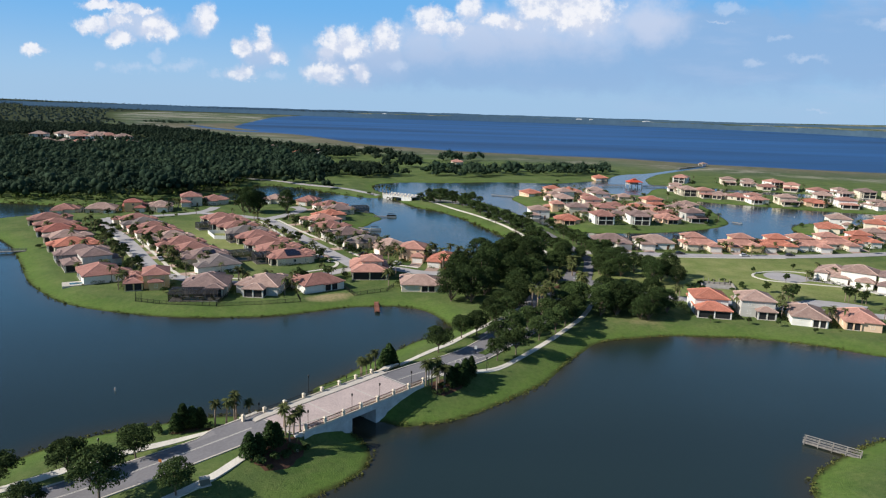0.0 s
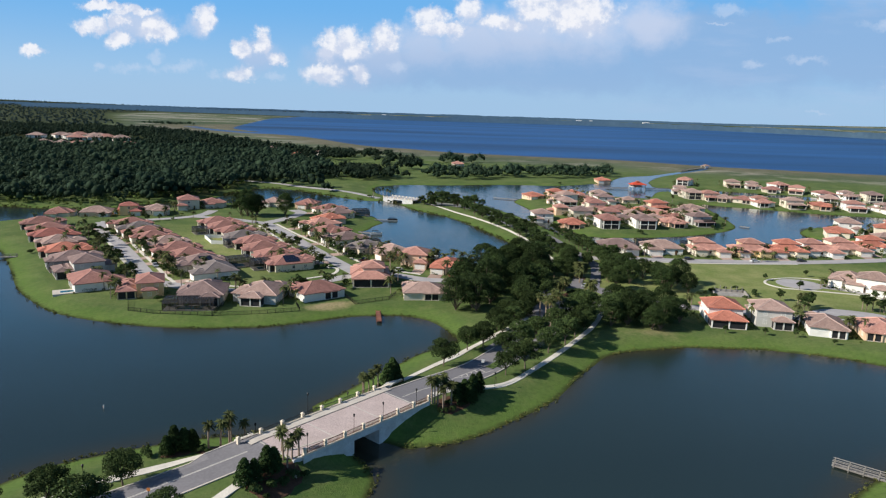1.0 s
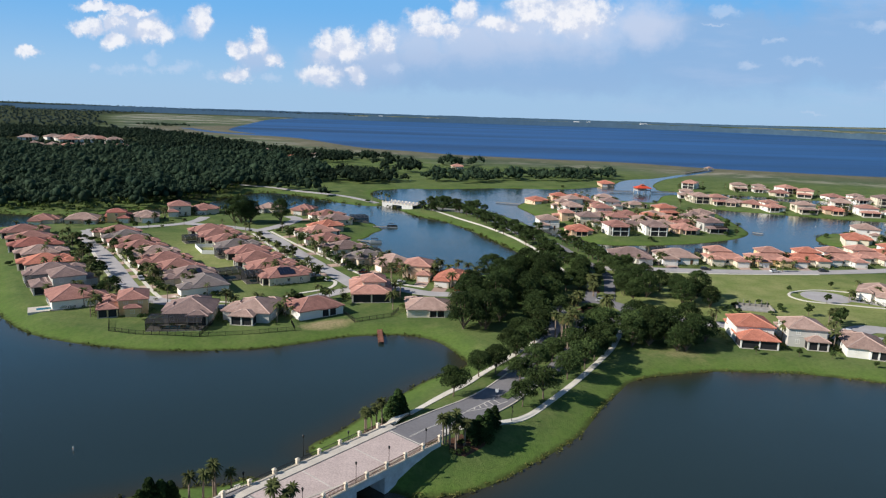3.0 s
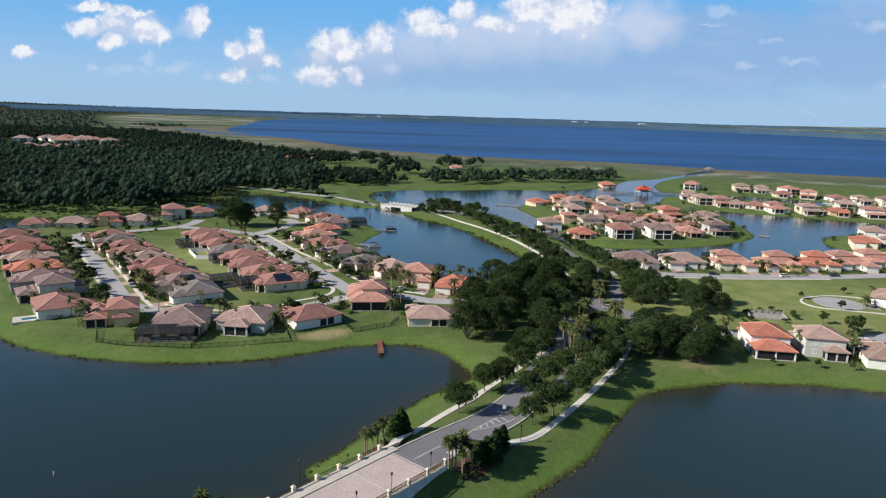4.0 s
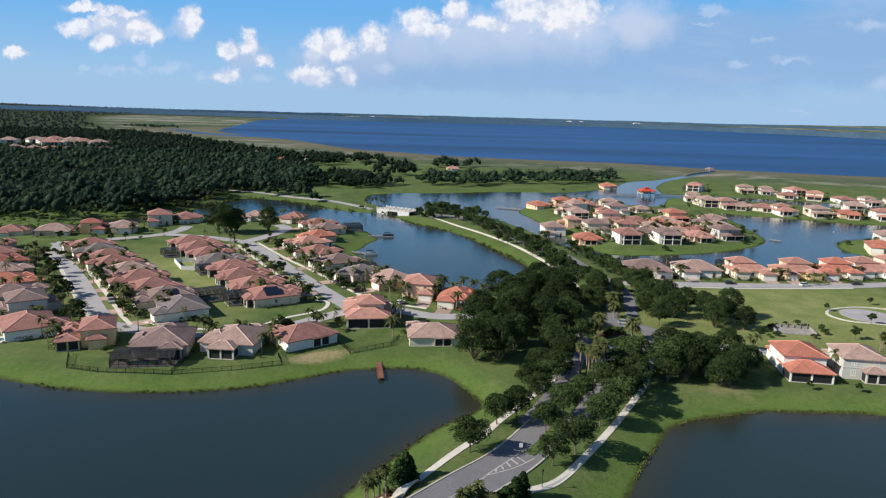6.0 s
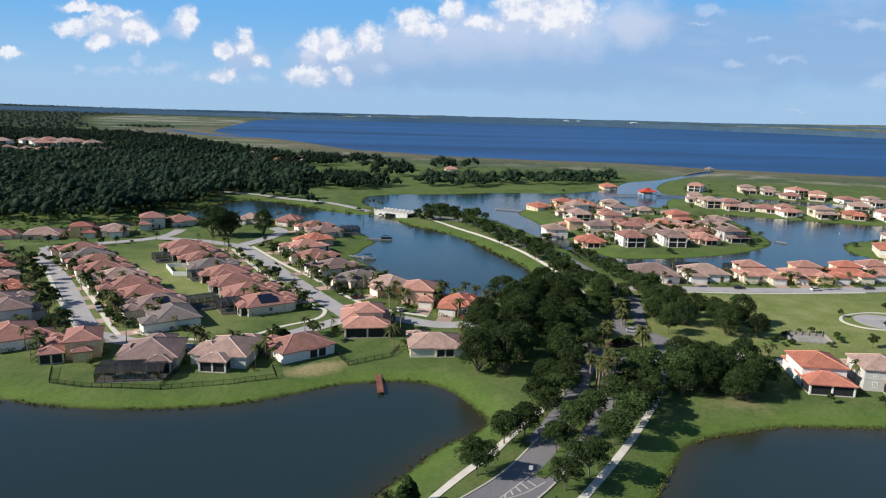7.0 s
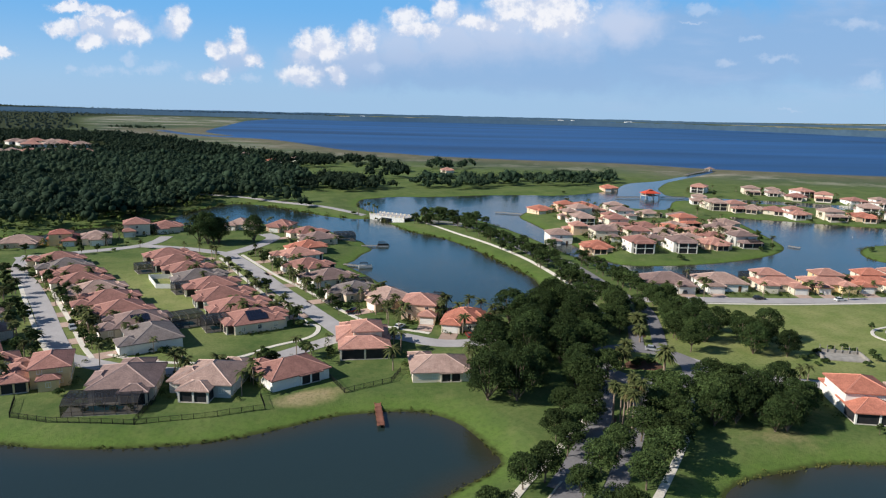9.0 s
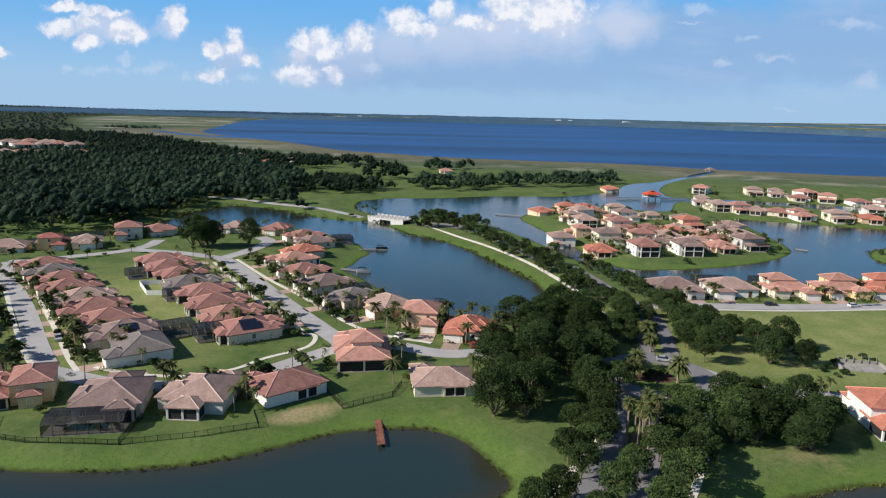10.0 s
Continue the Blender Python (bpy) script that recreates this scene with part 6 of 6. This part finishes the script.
for s, n in ((-13.5, -5.5), (-2, -5.5), (6, -5.5), (16, -5.5)):
    street_lamp(*at_bridge(s, n), DECK)
for x, y in ((-29.3, 145.5), (-38.2, 137), (-63, 118), (-22, 154), (-13, 173), (12, 166)):
    street_lamp(x, y, zg(x, y) if zg(x, y) > 0.5 else DECK - 0.3)
SIGN_WHITE = material("sign_white", (0.75, 0.75, 0.72), 0.5, spread=0.05)
ORANGE = material("sign_orange", (0.65, 0.22, 0.06), 0.5, spread=0.05)


def road_sign(x, y, tall, mat, w, h, label, z=None):
    t = thing("road_sign", label, "road sign", Matrix.Translation((x, y, zg(x, y) if z is None else z)))
    part("post", Shape().box(-0.04, 0.04, -0.03, 0.03, -0.3, tall), t, mat=BRONZE)
    part("panel", Shape().box(-w / 2, w / 2, -0.06, -0.03, tall - h, tall), t, mat=mat)


road_sign(9.8, 179.6, 2.3, SIGN_WHITE, 0.75, 0.9, "white traffic sign on the median nose")
road_sign(-26.5, 120.5, 1.3, SIGN_WHITE, 0.4, 0.5, "small white sign on the lawn")
road_sign(-49.5, 113, 2.1, ORANGE, 0.55, 0.6, "orange warning sign beside the road")
road_sign(12.5, 168.6, 1.6, BRONZE, 0.25, 0.3, "small dark marker post by the walk")


def utility_box(x, y, turn):
    t = thing("utility_box", "grey metal utility box on a concrete pad", "utility box", Matrix.Translation((x, y, zg(x, y))) @ pose(0, 0, 0, 0, 0, turn))
    part("cabinet", Shape().box(-0.8, 0.8, -0.6, 0.6, 0.1, 1.25, 0.03), t, mat=material("utility_grey", (0.16, 0.17, 0.14), 0.6, spread=0.1))
    part("lid", Shape().box(-0.86, 0.86, -0.66, 0.66, 1.25, 1.35, 0.08), t, mat=CONCRETE)
    part("pad", Shape().box(-1.0, 1.0, -0.8, 0.8, -0.3, 0.1), t, mat=CONCRETE)


utility_box(-40, 108.5, 30)


def post_buoy(x, y):
    t = thing("marker_buoy", "slim white marker post standing in the water", "buoy", Matrix.Translation((x, y, 0)))
    part("post", Shape().tube((0, 0, -1.5), (0, 0, 0.85), 0.11, 0.09, 10), t, mat=SIGN_WHITE)
    part("collar", Shape().tube((0, 0, 0.3), (0, 0, 0.42), 0.13, 0.13, 10), t, mat=ORANGE)


post_buoy(-76.5, 152.5)
post_buoy(246, 480)

# ---- docks ----
DOCK_RED = material("dock_redwood", (0.24, 0.10, 0.065), 0.85, spread=0.25, scale=1.5, random_ob=0.2)
DOCK_GREY = material("dock_greywood", (0.25, 0.23, 0.205), 0.9, spread=0.2, scale=1.5, random_ob=0.2)


def dock(ax, ay, bx, by, width, z, mat, rails, label):
    a, b = Vector((ax, ay, 0)), Vector((bx, by, 0))
    length = (b - a).length
    m = Matrix.Translation(a) @ Matrix.Rotation(math.atan2(b.y - a.y, b.x - a.x), 4, "Z")
    t = thing("dock", label, "dock", m)
    step = 0.42 if ay < 600 else 1.4
    n = int(length / step)
    plank = Shape().box(-step * 0.46, step * 0.46, -width / 2, width / 2, z - 0.06, z).mesh("plank", mat)
    for i in range(n):
        part("plank", plank, t, Matrix.Translation(((i + 0.5) * length / n, 0, rng.uniform(-0.01, 0.01))))
    for sd in (-1, 1):
        part("beam", Shape().box(0, length, sd * width / 2 - 0.08, sd * width / 2 + 0.08, z - 0.3, z - 0.065), t, mat=mat)
        for k in range(int(length / 2.6) + 1):
            x = min(length - 0.1, 0.1 + k * 2.6)
            part("pile", Shape().tube((x, sd * (width / 2 + 0.1), -2.2), (x, sd * (width / 2 + 0.1), z + (1.0 if rails else 0.25)), 0.1, 0.1, 7), t, mat=mat)
        if rails:
            for h in (0.5, 0.95):
                part("rail", Shape().box(0, length, sd * (width / 2 + 0.1) - 0.05, sd * (width / 2 + 0.1) + 0.05, z + h - 0.06, z + h + 0.06), t, mat=mat)
    return t


dock(-22.8, 232.5, -21.2, 220.8, 1.35, 0.75, DOCK_RED, False, "short reddish wooden dock on the lagoon bank")
dock(86.5, 129.5, 78.0, 136.3, 1.4, 0.6, DOCK_GREY, True, "grey wooden fishing pier with rails")
dock(-184, 297, -205, 289, 1.8, 0.8, DOCK_GREY, True, "grey wooden dock on the west bank")
dock(-44, 426, -36, 427, 1.8, 0.7, DOCK_GREY, False, "grey wooden boat dock at the pond")
dock(-48, 383, -41, 380, 1.6, 0.7, DOCK_GREY, False, "grey wooden boat dock at the pond")
dock(-14, 322, -8, 327, 1.6, 0.7, DOCK_GREY, False, "grey wooden boat dock at the pond")
dock(189, 446, 193, 441, 1.6, 0.7, DOCK_GREY, False, "grey wooden boat dock on the peninsula")
dock(150, 655, 171, 656, 1.6, 0.9, DOCK_GREY, True, "grey boardwalk to the boathouse")
dock(188, 657, 212, 662, 1.6, 0.9, DOCK_GREY, True, "grey boardwalk beyond the boathouse")
dock(56, 548, 38, 556, 1.6, 0.8, DOCK_GREY, False, "grey wooden dock at the peninsula tip")

BOAT_HULL = material("boat_white", (0.62, 0.62, 0.60), 0.35, spread=0.1)


def boat(x, y, turn, dark=False):
    t = thing("pontoon_boat", "dark covered pontoon boat moored at a dock" if dark else "white pontoon boat moored at a dock", "boat", Matrix.Translation((x, y, 0.15)) @ pose(0, 0, 0, 0, 0, turn))
    for sd in (-0.9, 0.9):
        part("pontoon", Shape().tube((-3, sd, 0), (2.6, sd, 0), 0.32, 0.32, 8).tube((2.6, sd, 0), (3.4, sd, 0.15), 0.32, 0.05, 8), t, mat=BOAT_HULL)
    part("deck", Shape().box(-3, 3, -1.25, 1.25, 0.3, 0.42), t, mat=BOAT_HULL)
    part("fence", Shape().box(-2.9, 2.9, -1.25, -1.18, 0.42, 1.1).box(-2.9, 2.9, 1.18, 1.25, 0.42, 1.1).box(2.8, 2.9, -1.2, 1.2, 0.42, 1.1), t, mat=BLACK if dark else BOAT_HULL)
    part("canopy", Shape().box(-2.4, 1.2, -1.2, 1.2, 2.1, 2.22, 0.1), t, mat=BLACK)
    for px in (-2.2, 1.0):
        for sd in (-1.1, 1.1):
            part("canopy_pole", Shape().tube((px, sd, 0.42), (px, sd, 2.1), 0.03, 0.03, 5), t, mat=BRONZE)


boat(-33, 428.5, 5, True)
boat(-38, 378.5, 10)
boat(-6, 329, -20, True)


def boathouse(x, y, turn):
    t = thing("boathouse", "open boathouse on piles with bright red roof", "boathouse", Matrix.Translation((x, y, 0)) @ pose(0, 0, 0, 0, 0, turn))
    for px in (-6, 0, 6):
        for py in (-4.5, 4.5):
            part("pile", Shape().box(px - 0.25, px + 0.25, py - 0.25, py + 0.25, -2, 4.6), t, mat=BRIDGE_WHITE)
    part("upper_deck", Shape().box(-6.4, 6.4, -4.9, 4.9, 2.6, 2.9), t, mat=BRIDGE_WHITE)
    part("roof", Shape().hip(-6.2, 6.2, -4.7, 4.7, 5.0, 0.45, 0.7), t, mat=material("red_roof", (0.55, 0.075, 0.035), 0.7, spread=0.15, scale=0.6))
    part("cupola", Shape().box(-1.4, 1.4, -1.2, 1.2, 6.6, 7.6).hip(-1.4, 1.4, -1.2, 1.2, 7.6, 0.5, 0.4), t, mat=ROOF_MATS["red"])
    part("back_wall", Shape().box(-5.8, 5.8, 4.1, 4.3, 2.9, 5.0), t, mat=WALL_MATS["cream"])


boathouse(180, 657, 8)


def pavilion(x, y, turn, label, roof):
    t = thing("pavilion", label, "pavilion", Matrix.Translation((x, y, max(0.4, zg(x, y)))) @ pose(0, 0, 0, 0, 0, turn))
    for px in (-4, 4):
        for py in (-4, 4):
            part("post", Shape().box(px - 0.2, px + 0.2, py - 0.2, py + 0.2, -2.0, 3.2), t, mat=TRIM)
    part("roof", Shape().hip(-4.2, 4.2, -4.2, 4.2, 3.2, 0.5, 0.6), t, mat=ROOF_MATS[roof])
    part("floor", Shape().box(-4.4, 4.4, -4.4, 4.4, -0.2, 0.2), t, mat=DOCK_GREY)


pavilion(357, 962, 20, "open pavilion at the end of the lake pier", "tan")
dock(300, 893, 352, 958, 2.5, 1.4, DOCK_GREY, True, "long grey boardwalk through the marsh")

# ---- far bridge ----
def far_bridge():
    m = Matrix.Translation((-32.5, 514.5, 0)) @ pose(0, 0, 0, 0, 0, -34) @ Matrix.Diagonal((0.85, 1, 0.86, 1))
    t = thing("bridge", "small white road bridge between the ponds", "bridge", m)
    part("deck", Shape().box(-16, 16, -5.0, 5.0, 3.1, 3.6), t, mat=STREET)
    for y0 in (-5.4, 5.0):
        part("side_wall", Shape().box(-16, -5, y0, y0 + 0.4, -1.5, 3.7).box(5, 16, y0, y0 + 0.4, -1.5, 3.7).box(-5, 5, y0, y0 + 0.4, 2.6, 3.7), t, mat=BRIDGE_WHITE)
        for k in range(9):
            x = -15.5 + k * 3.87
            p = part("pillar", Shape().box(x - 0.4, x + 0.4, y0 - 0.2, y0 + 0.6, 3.6, 4.8), t, mat=PILLAR)
        part("railing", Shape().box(-15, 15, y0 + 0.1, y0 + 0.3, 4.3, 4.5).box(-15, 15, y0 + 0.15, y0 + 0.25, 3.9, 4.0), t, mat=BRIDGE_WHITE)
    for s0 in (-5.4, 5):
        part("abutment", Shape().box(s0, s0 + 0.4, -5.0, 5.0, -1.5, 3.1), t, mat=BRIDGE_WHITE)


far_bridge()
for x, y in [(-46, 540), (-43, 537), (-49, 543), (-55, 528), (-52, 546), (-8, 512), (-4, 516), (-13, 495), (-16, 496), (4, 506), (-10, 493)]:
    plant("fan_palm", x, y, rng.uniform(0.9, 1.2), "palms at the far bridge")
for x, y in [(-14, 493), (-11, 491), (-8, 490), (-58, 528), (2, 510)]:
    plant("bush", x, y, 1.1, "bushes at the far bridge")

# ---- fences, pool cages, pools ----
def fence(pts, tall, mat, label, picket=0.16, solid=False):
    t = thing("fence", label, "fence")
    t.location = (*pts[0], zg(*pts[0]))
    o = t.location
    for (ax, ay), (bx, by) in zip(pts[:-1], pts[1:]):
        length = math.hypot(bx - ax, by - ay)
        n = max(1, round(length / 2.4))
        turn = math.degrees(math.atan2(by - ay, bx - ax))
        w = length / n
        sh = Shape()
        if solid:
            sh.box(0, w, -0.03, 0.03, 0.03, tall)
        else:
            sh.box(0, w, -0.02, 0.02, tall - 0.1, tall - 0.04).box(0, w, -0.02, 0.02, 0.1, 0.16)
            for k in range(int(w / picket)):
                x = (k + 0.5) * picket
                sh.box(x - 0.012, x + 0.012, -0.012, 0.012, 0.03, tall)
        me = sh.mesh("fence_panel", mat)
        post = Shape().box(-0.05, 0.05, -0.05, 0.05, -0.3, tall + 0.08).mesh("post", mat)
        for k in range(n + 1):
            x, y = ax + (bx - ax) * k / n, ay + (by - ay) * k / n
            z = zg(x, y)
            mm = Matrix.Translation((x - o.x, y - o.y, z - o.z)) @ pose(0, 0, 0, 0, 0, turn)
            part("post", post, t, mm)
            if k < n:
                x2, y2 = ax + (bx - ax) * (k + 1) / n, ay + (by - ay) * (k + 1) / n
                tip = math.degrees(math.atan2(zg(x2, y2) - z, w))
                tagged(part("fence_panel", me, t, mm @ pose(0, 0, 0, 0, -tip, 0)), kind="" if solid else "stuff")
    return t


FENCE_B = "black metal picket fence round a back lawn"
fence([(-106, 230), (-102, 221), (-93, 218.8), (-74, 218.2)], 1.3, BLACK, FENCE_B)
fence([(-74, 218.2), (-60, 221.5), (-48, 226.5), (-50.5, 233)], 1.3, BLACK, FENCE_B)
fence([(-74.2, 218.4), (-74, 230)], 1.5, BLACK, FENCE_B)
fence([(-31, 236), (-20, 243), (-18, 250)], 1.3, BLACK, FENCE_B)
fence([(-31, 236), (-38, 249)], 1.3, BLACK, FENCE_B)
fence([(-120, 345), (-112, 331), (-103, 331), (-109.5, 347), (-120, 345)], 1.8, SIGN_WHITE, "white vinyl privacy fence on the green", solid=True)

m = bpy.data.materials.new("cage_mesh")
m.use_nodes = True
nt = m.node_tree
tr, mx = nt.nodes.new("ShaderNodeBsdfTransparent"), nt.nodes.new("ShaderNodeMixShader")
nt.nodes["Principled BSDF"].inputs["Base Color"].default_value = (0.015, 0.015, 0.017, 1)
nt.nodes["Principled BSDF"].inputs["Roughness"].default_value = 0.6
mx.inputs[0].default_value = 0.36
nt.links.new(tr.outputs[0], mx.inputs[2])
nt.links.new(nt.nodes["Principled BSDF"].outputs[0], mx.inputs[1])
nt.links.new(mx.outputs[0], nt.nodes["Material Output"].inputs[0])
CAGE = m
POOL = material("pool_water", (0.03, 0.13, 0.17), 0.08, spread=0.1, scale=0.8)


def pool_cage(x, y, turn, w, d, tall, label="dark screened pool cage behind a house"):
    t = thing("pool_cage", label, "pool cage", Matrix.Translation((x, y, zg(x, y) + 0.1)) @ pose(0, 0, 0, 0, 0, turn))
    r = 1.6
    prof = [(0, 0), (0, tall - 0.9), (r, tall), (d - 0.2, tall), (d, tall - 0.3), (d, 0)]
    n = max(3, int(w / 2.2))
    fr = Shape()
    for i in range(n + 1):
        xx = -w / 2 + w * i / n
        for a, b in zip(prof[:-1], prof[1:]):
            fr.tube((xx, -d / 2 + a[0], a[1]), (xx, -d / 2 + b[0], b[1]), 0.06, 0.06, 4)
    for a in prof[1:5] + [(0, 1.0)]:
        fr.tube((-w / 2, -d / 2 + a[0], a[1]), (w / 2, -d / 2 + a[0], a[1]), 0.06, 0.06, 4)
    part("frame", fr, t, mat=BRONZE)
    sc = Shape()
    k = len(prof)
    sc.add([(sx * w / 2, -d / 2 + a, b) for sx in (-1, 1) for a, b in prof], [(i, i + 1, k + i + 1, k + i) for i in range(k - 1)] + [tuple(range(k)), tuple(range(k, 2 * k))])
    part("screen", sc, t, mat=CAGE)
    part("patio", Shape().box(-w / 2, w / 2, -d / 2, d / 2, -0.5, 0.02), t, mat=CONCRETE)
    part("pool", Shape().box(-w / 4, w / 4, -d / 4, d / 4, -0.3, 0.05), t, mat=POOL, label="blue pool water")


pool_cage(-83.6, 225.4, 8, 16, 6.8, 3.4)
pool_cage(-75.5, 285, 30, 9, 8, 3.6)
pool_cage(-86.5, 288, 34, 10, 8, 3.6)
pool_cage(-100, 327, 34, 8, 7, 3.2)
pool_cage(-126, 358, 34, 8, 8, 3.2)
for x, y in ((-181, 319), (-169, 301), (-160, 287), (-152, 272)):
    pool_cage(x, y, 306, 10, 8, 3.1)
pool_cage(104, 356, 0, 13, 8, 4.0)
pool_cage(128, 356, 0, 13, 8, 4.0)
pool_cage(-54, 440, 20, 10, 8, 4.0)
pool_cage(-37, 336, 30, 10, 6, 3.4)
pool_cage(163, 436, 100, 10, 8, 4.0)
for x, y in [(-90, 226), (-87, 223.5), (-85, 226.5), (-81, 224), (-78, 226), (-76.8, 224)]:
    plant("shrub", x, y, rng.uniform(0.8, 1.3), "plants in the pool cage")
# open pool terrace
t = thing("pool_terrace", "white pool terrace with a blue pool", "pool", Matrix.Translation((-131.5, 240.5, zg(-131.5, 240.5) + 0.1)) @ pose(0, 0, 0, 0, 0, 30))
part("paving", Shape().box(-5, 5, -3.2, 3.2, -1.6, 0.12), t, mat=CONCRETE)
part("pool", Shape().box(-2.6, 2.0, -1.3, 1.2, -0.2, 0.15), t, mat=POOL)

# ---- solar panels lie on two roofs ----
def on_roof(x, y, front, side):
    return Matrix.Translation((x, y, zg(x, y) + 0.2)) @ pose(0, 0, 0, 0, 0, front - 90) @ pose(side * 3.7, -1.5, 4.46, 0, side * 21.8, 0)


def solar(m, cols, rows_):
    t = thing("solar_panels", "dark blue solar panels lying on a tiled roof", "solar panel", m)
    me = Shape().box(-0.78, 0.78, -0.47, 0.47, 0, 0.08).mesh("panel", SOLAR)
    for i in range(cols):
        for j in range(rows_):
            if not (i == 0 and j == rows_ - 1):
                part("panel", me, t, Matrix.Translation(((i - (cols - 1) / 2) * 1.62, (j - (rows_ - 1) / 2) * 1.0, 0)))


solar(on_roof(-64, 288, 30, 1), 3, 6)
solar(on_roof(-100.5, 282, 214, -1), 2, 5)
# ---- parked cars ----
TYRE = material("tyre_rubber", (0.02, 0.02, 0.02), 0.9)
RIM = material("rim_alloy", (0.4, 0.4, 0.4), 0.3, metal=0.8)
LAMP_GLASS = material("lamp_glass", (0.6, 0.6, 0.58), 0.1)
CAR_PAINTS = {"dark grey": (0.04, 0.042, 0.045), "white": (0.7, 0.7, 0.68), "red": (0.25, 0.03, 0.02), "silver": (0.35, 0.36, 0.37), "black": (0.012, 0.012, 0.014)}


def car(x, y, turn, paint):
    t = thing("car", paint + " passenger car parked on the paving", "car", Matrix.Translation((x, y, zg(x, y) + 0.13)) @ pose(0, 0, 0, 0, 0, turn), "parked cars")
    mat = material("car_paint_" + paint.replace(" ", "_"), CAR_PAINTS[paint], 0.25, spread=0.05, spec=0.6)
    body = Shape()
    prof = [(-2.2, 0.35), (-2.25, 0.8), (-2.0, 0.95), (1.0, 0.95), (2.1, 0.8), (2.25, 0.55), (2.2, 0.35)]
    n = len(prof)
    body.add([(a, s * 0.88, b) for s in (-1, 1) for a, b in prof], [(i, (i + 1) % n, n + (i + 1) % n, n + i) for i in range(n)] + [tuple(range(n))[::-1], tuple(range(n, 2 * n))])
    part("body", body, t, mat=mat)
    cab = [(-1.95, 0.95), (-1.5, 1.45), (0.1, 1.48), (0.95, 0.95)]
    c = Shape().add([(a, s * (0.8 if b < 1 else 0.66), b) for s in (-1, 1) for a, b in cab], [(i, (i + 1) % 4, 4 + (i + 1) % 4, 4 + i) for i in range(4)] + [(3, 2, 1, 0), (4, 5, 6, 7)])
    part("cabin", c, t, mat=PANE, label="dark glazed cabin")
    part("roof_panel", Shape().box(-1.52, 0.12, -0.67, 0.67, 1.46, 1.51), t, mat=mat)
    for px in (-1.35, 1.35):
        for sd in (-1, 1):
            w = part("wheel", Shape().tube((px, sd * 0.72, 0.32), (px, sd * 0.92, 0.32), 0.32, 0.32, 12), t, mat=TYRE)
            part("rim", Shape().tube((px, sd * 0.90, 0.32), (px, sd * 0.93, 0.32), 0.2, 0.2, 10), w, mat=RIM)
    for sd in (-0.6, 0.6):
        part("headlight", Shape().box(2.16, 2.24, sd - 0.16, sd + 0.16, 0.6, 0.72), t, mat=LAMP_GLASS)


for x, y, a, p in [(115, 327.5, 0, "black"), (89, 335.5, 90, "dark grey"), (96, 336, 90, "dark grey"), (-19.5, 287, 60, "white"), (-45, 313, -58, "dark grey"), (170, 331, 5, "dark grey"), (2, 279, 100, "red"), (-36, 303, -150, "red"),
                   (46, 268, 20, "black"), (55, 268.5, -20, "silver"), (-118, 281, -56, "silver"), (128, 239, 60, "white"), (146, 327, 10, "white")]:
    car(x, y, a, p)

# slab, low walls and posts added in place of a grey pergola, with shrubs by the east street
t = thing("stone_court", "grey slab, low walls and posts in place of a pergola", "stone court", Matrix.Translation((109, 265, zg(109, 265))) @ pose(0, 0, 0, 0, 0, -12))
COURT = material("weathered_stone", (0.30, 0.28, 0.25), 0.95, spread=0.25, scale=0.6)
part("slab", Shape().box(-6, 6, -3.5, 3.5, -0.4, 0.3), t, mat=COURT)
for b in ((-6, 6, 3.2, 3.6), (-6.2, -5.8, -3.5, 3.2), (5.8, 6.2, -3.5, 3.2)):
    part("low_wall", Shape().box(*b, 0, 1.1), t, mat=COURT)
for k in range(6):
    part("post", Shape().tube((-5 + 2 * k, 3.0, 0.3), (-5 + 2 * k, 3.0, 2.6), 0.12, 0.1, 7), t, mat=DOCK_GREY)
for x, y in [(101, 260), (103, 268), (116, 270), (118, 262), (112, 258), (106, 270), (99, 264), (98, 258), (114, 272), (110, 272), (119, 267), (96, 262)]:
    plant("bush", x, y, rng.uniform(0.5, 0.8), "bushes round the stone court")
# white buildings on the far shore
for x, y, w in [(900, 4780, 50), (980, 4770, 30), (1320, 4650, 60), (-420, 4700, 40)]:
    x, y, w = x * 0.806, y * 0.806, w * 0.6
    z = rise(math.hypot(x, y)) + 21
    b = thing("far_building", "pale low building on the far shore", "building", Matrix.Translation((x, y, z)))
    part("wall", Shape().box(-w / 2, w / 2, -6, 6, -9, 6), b, mat=WALL_MATS["white"])
    part("roof", Shape().hip(-w / 2, w / 2, -6, 6, 6, 0.2, 0.5), b, mat=WALL_MATS["white"])
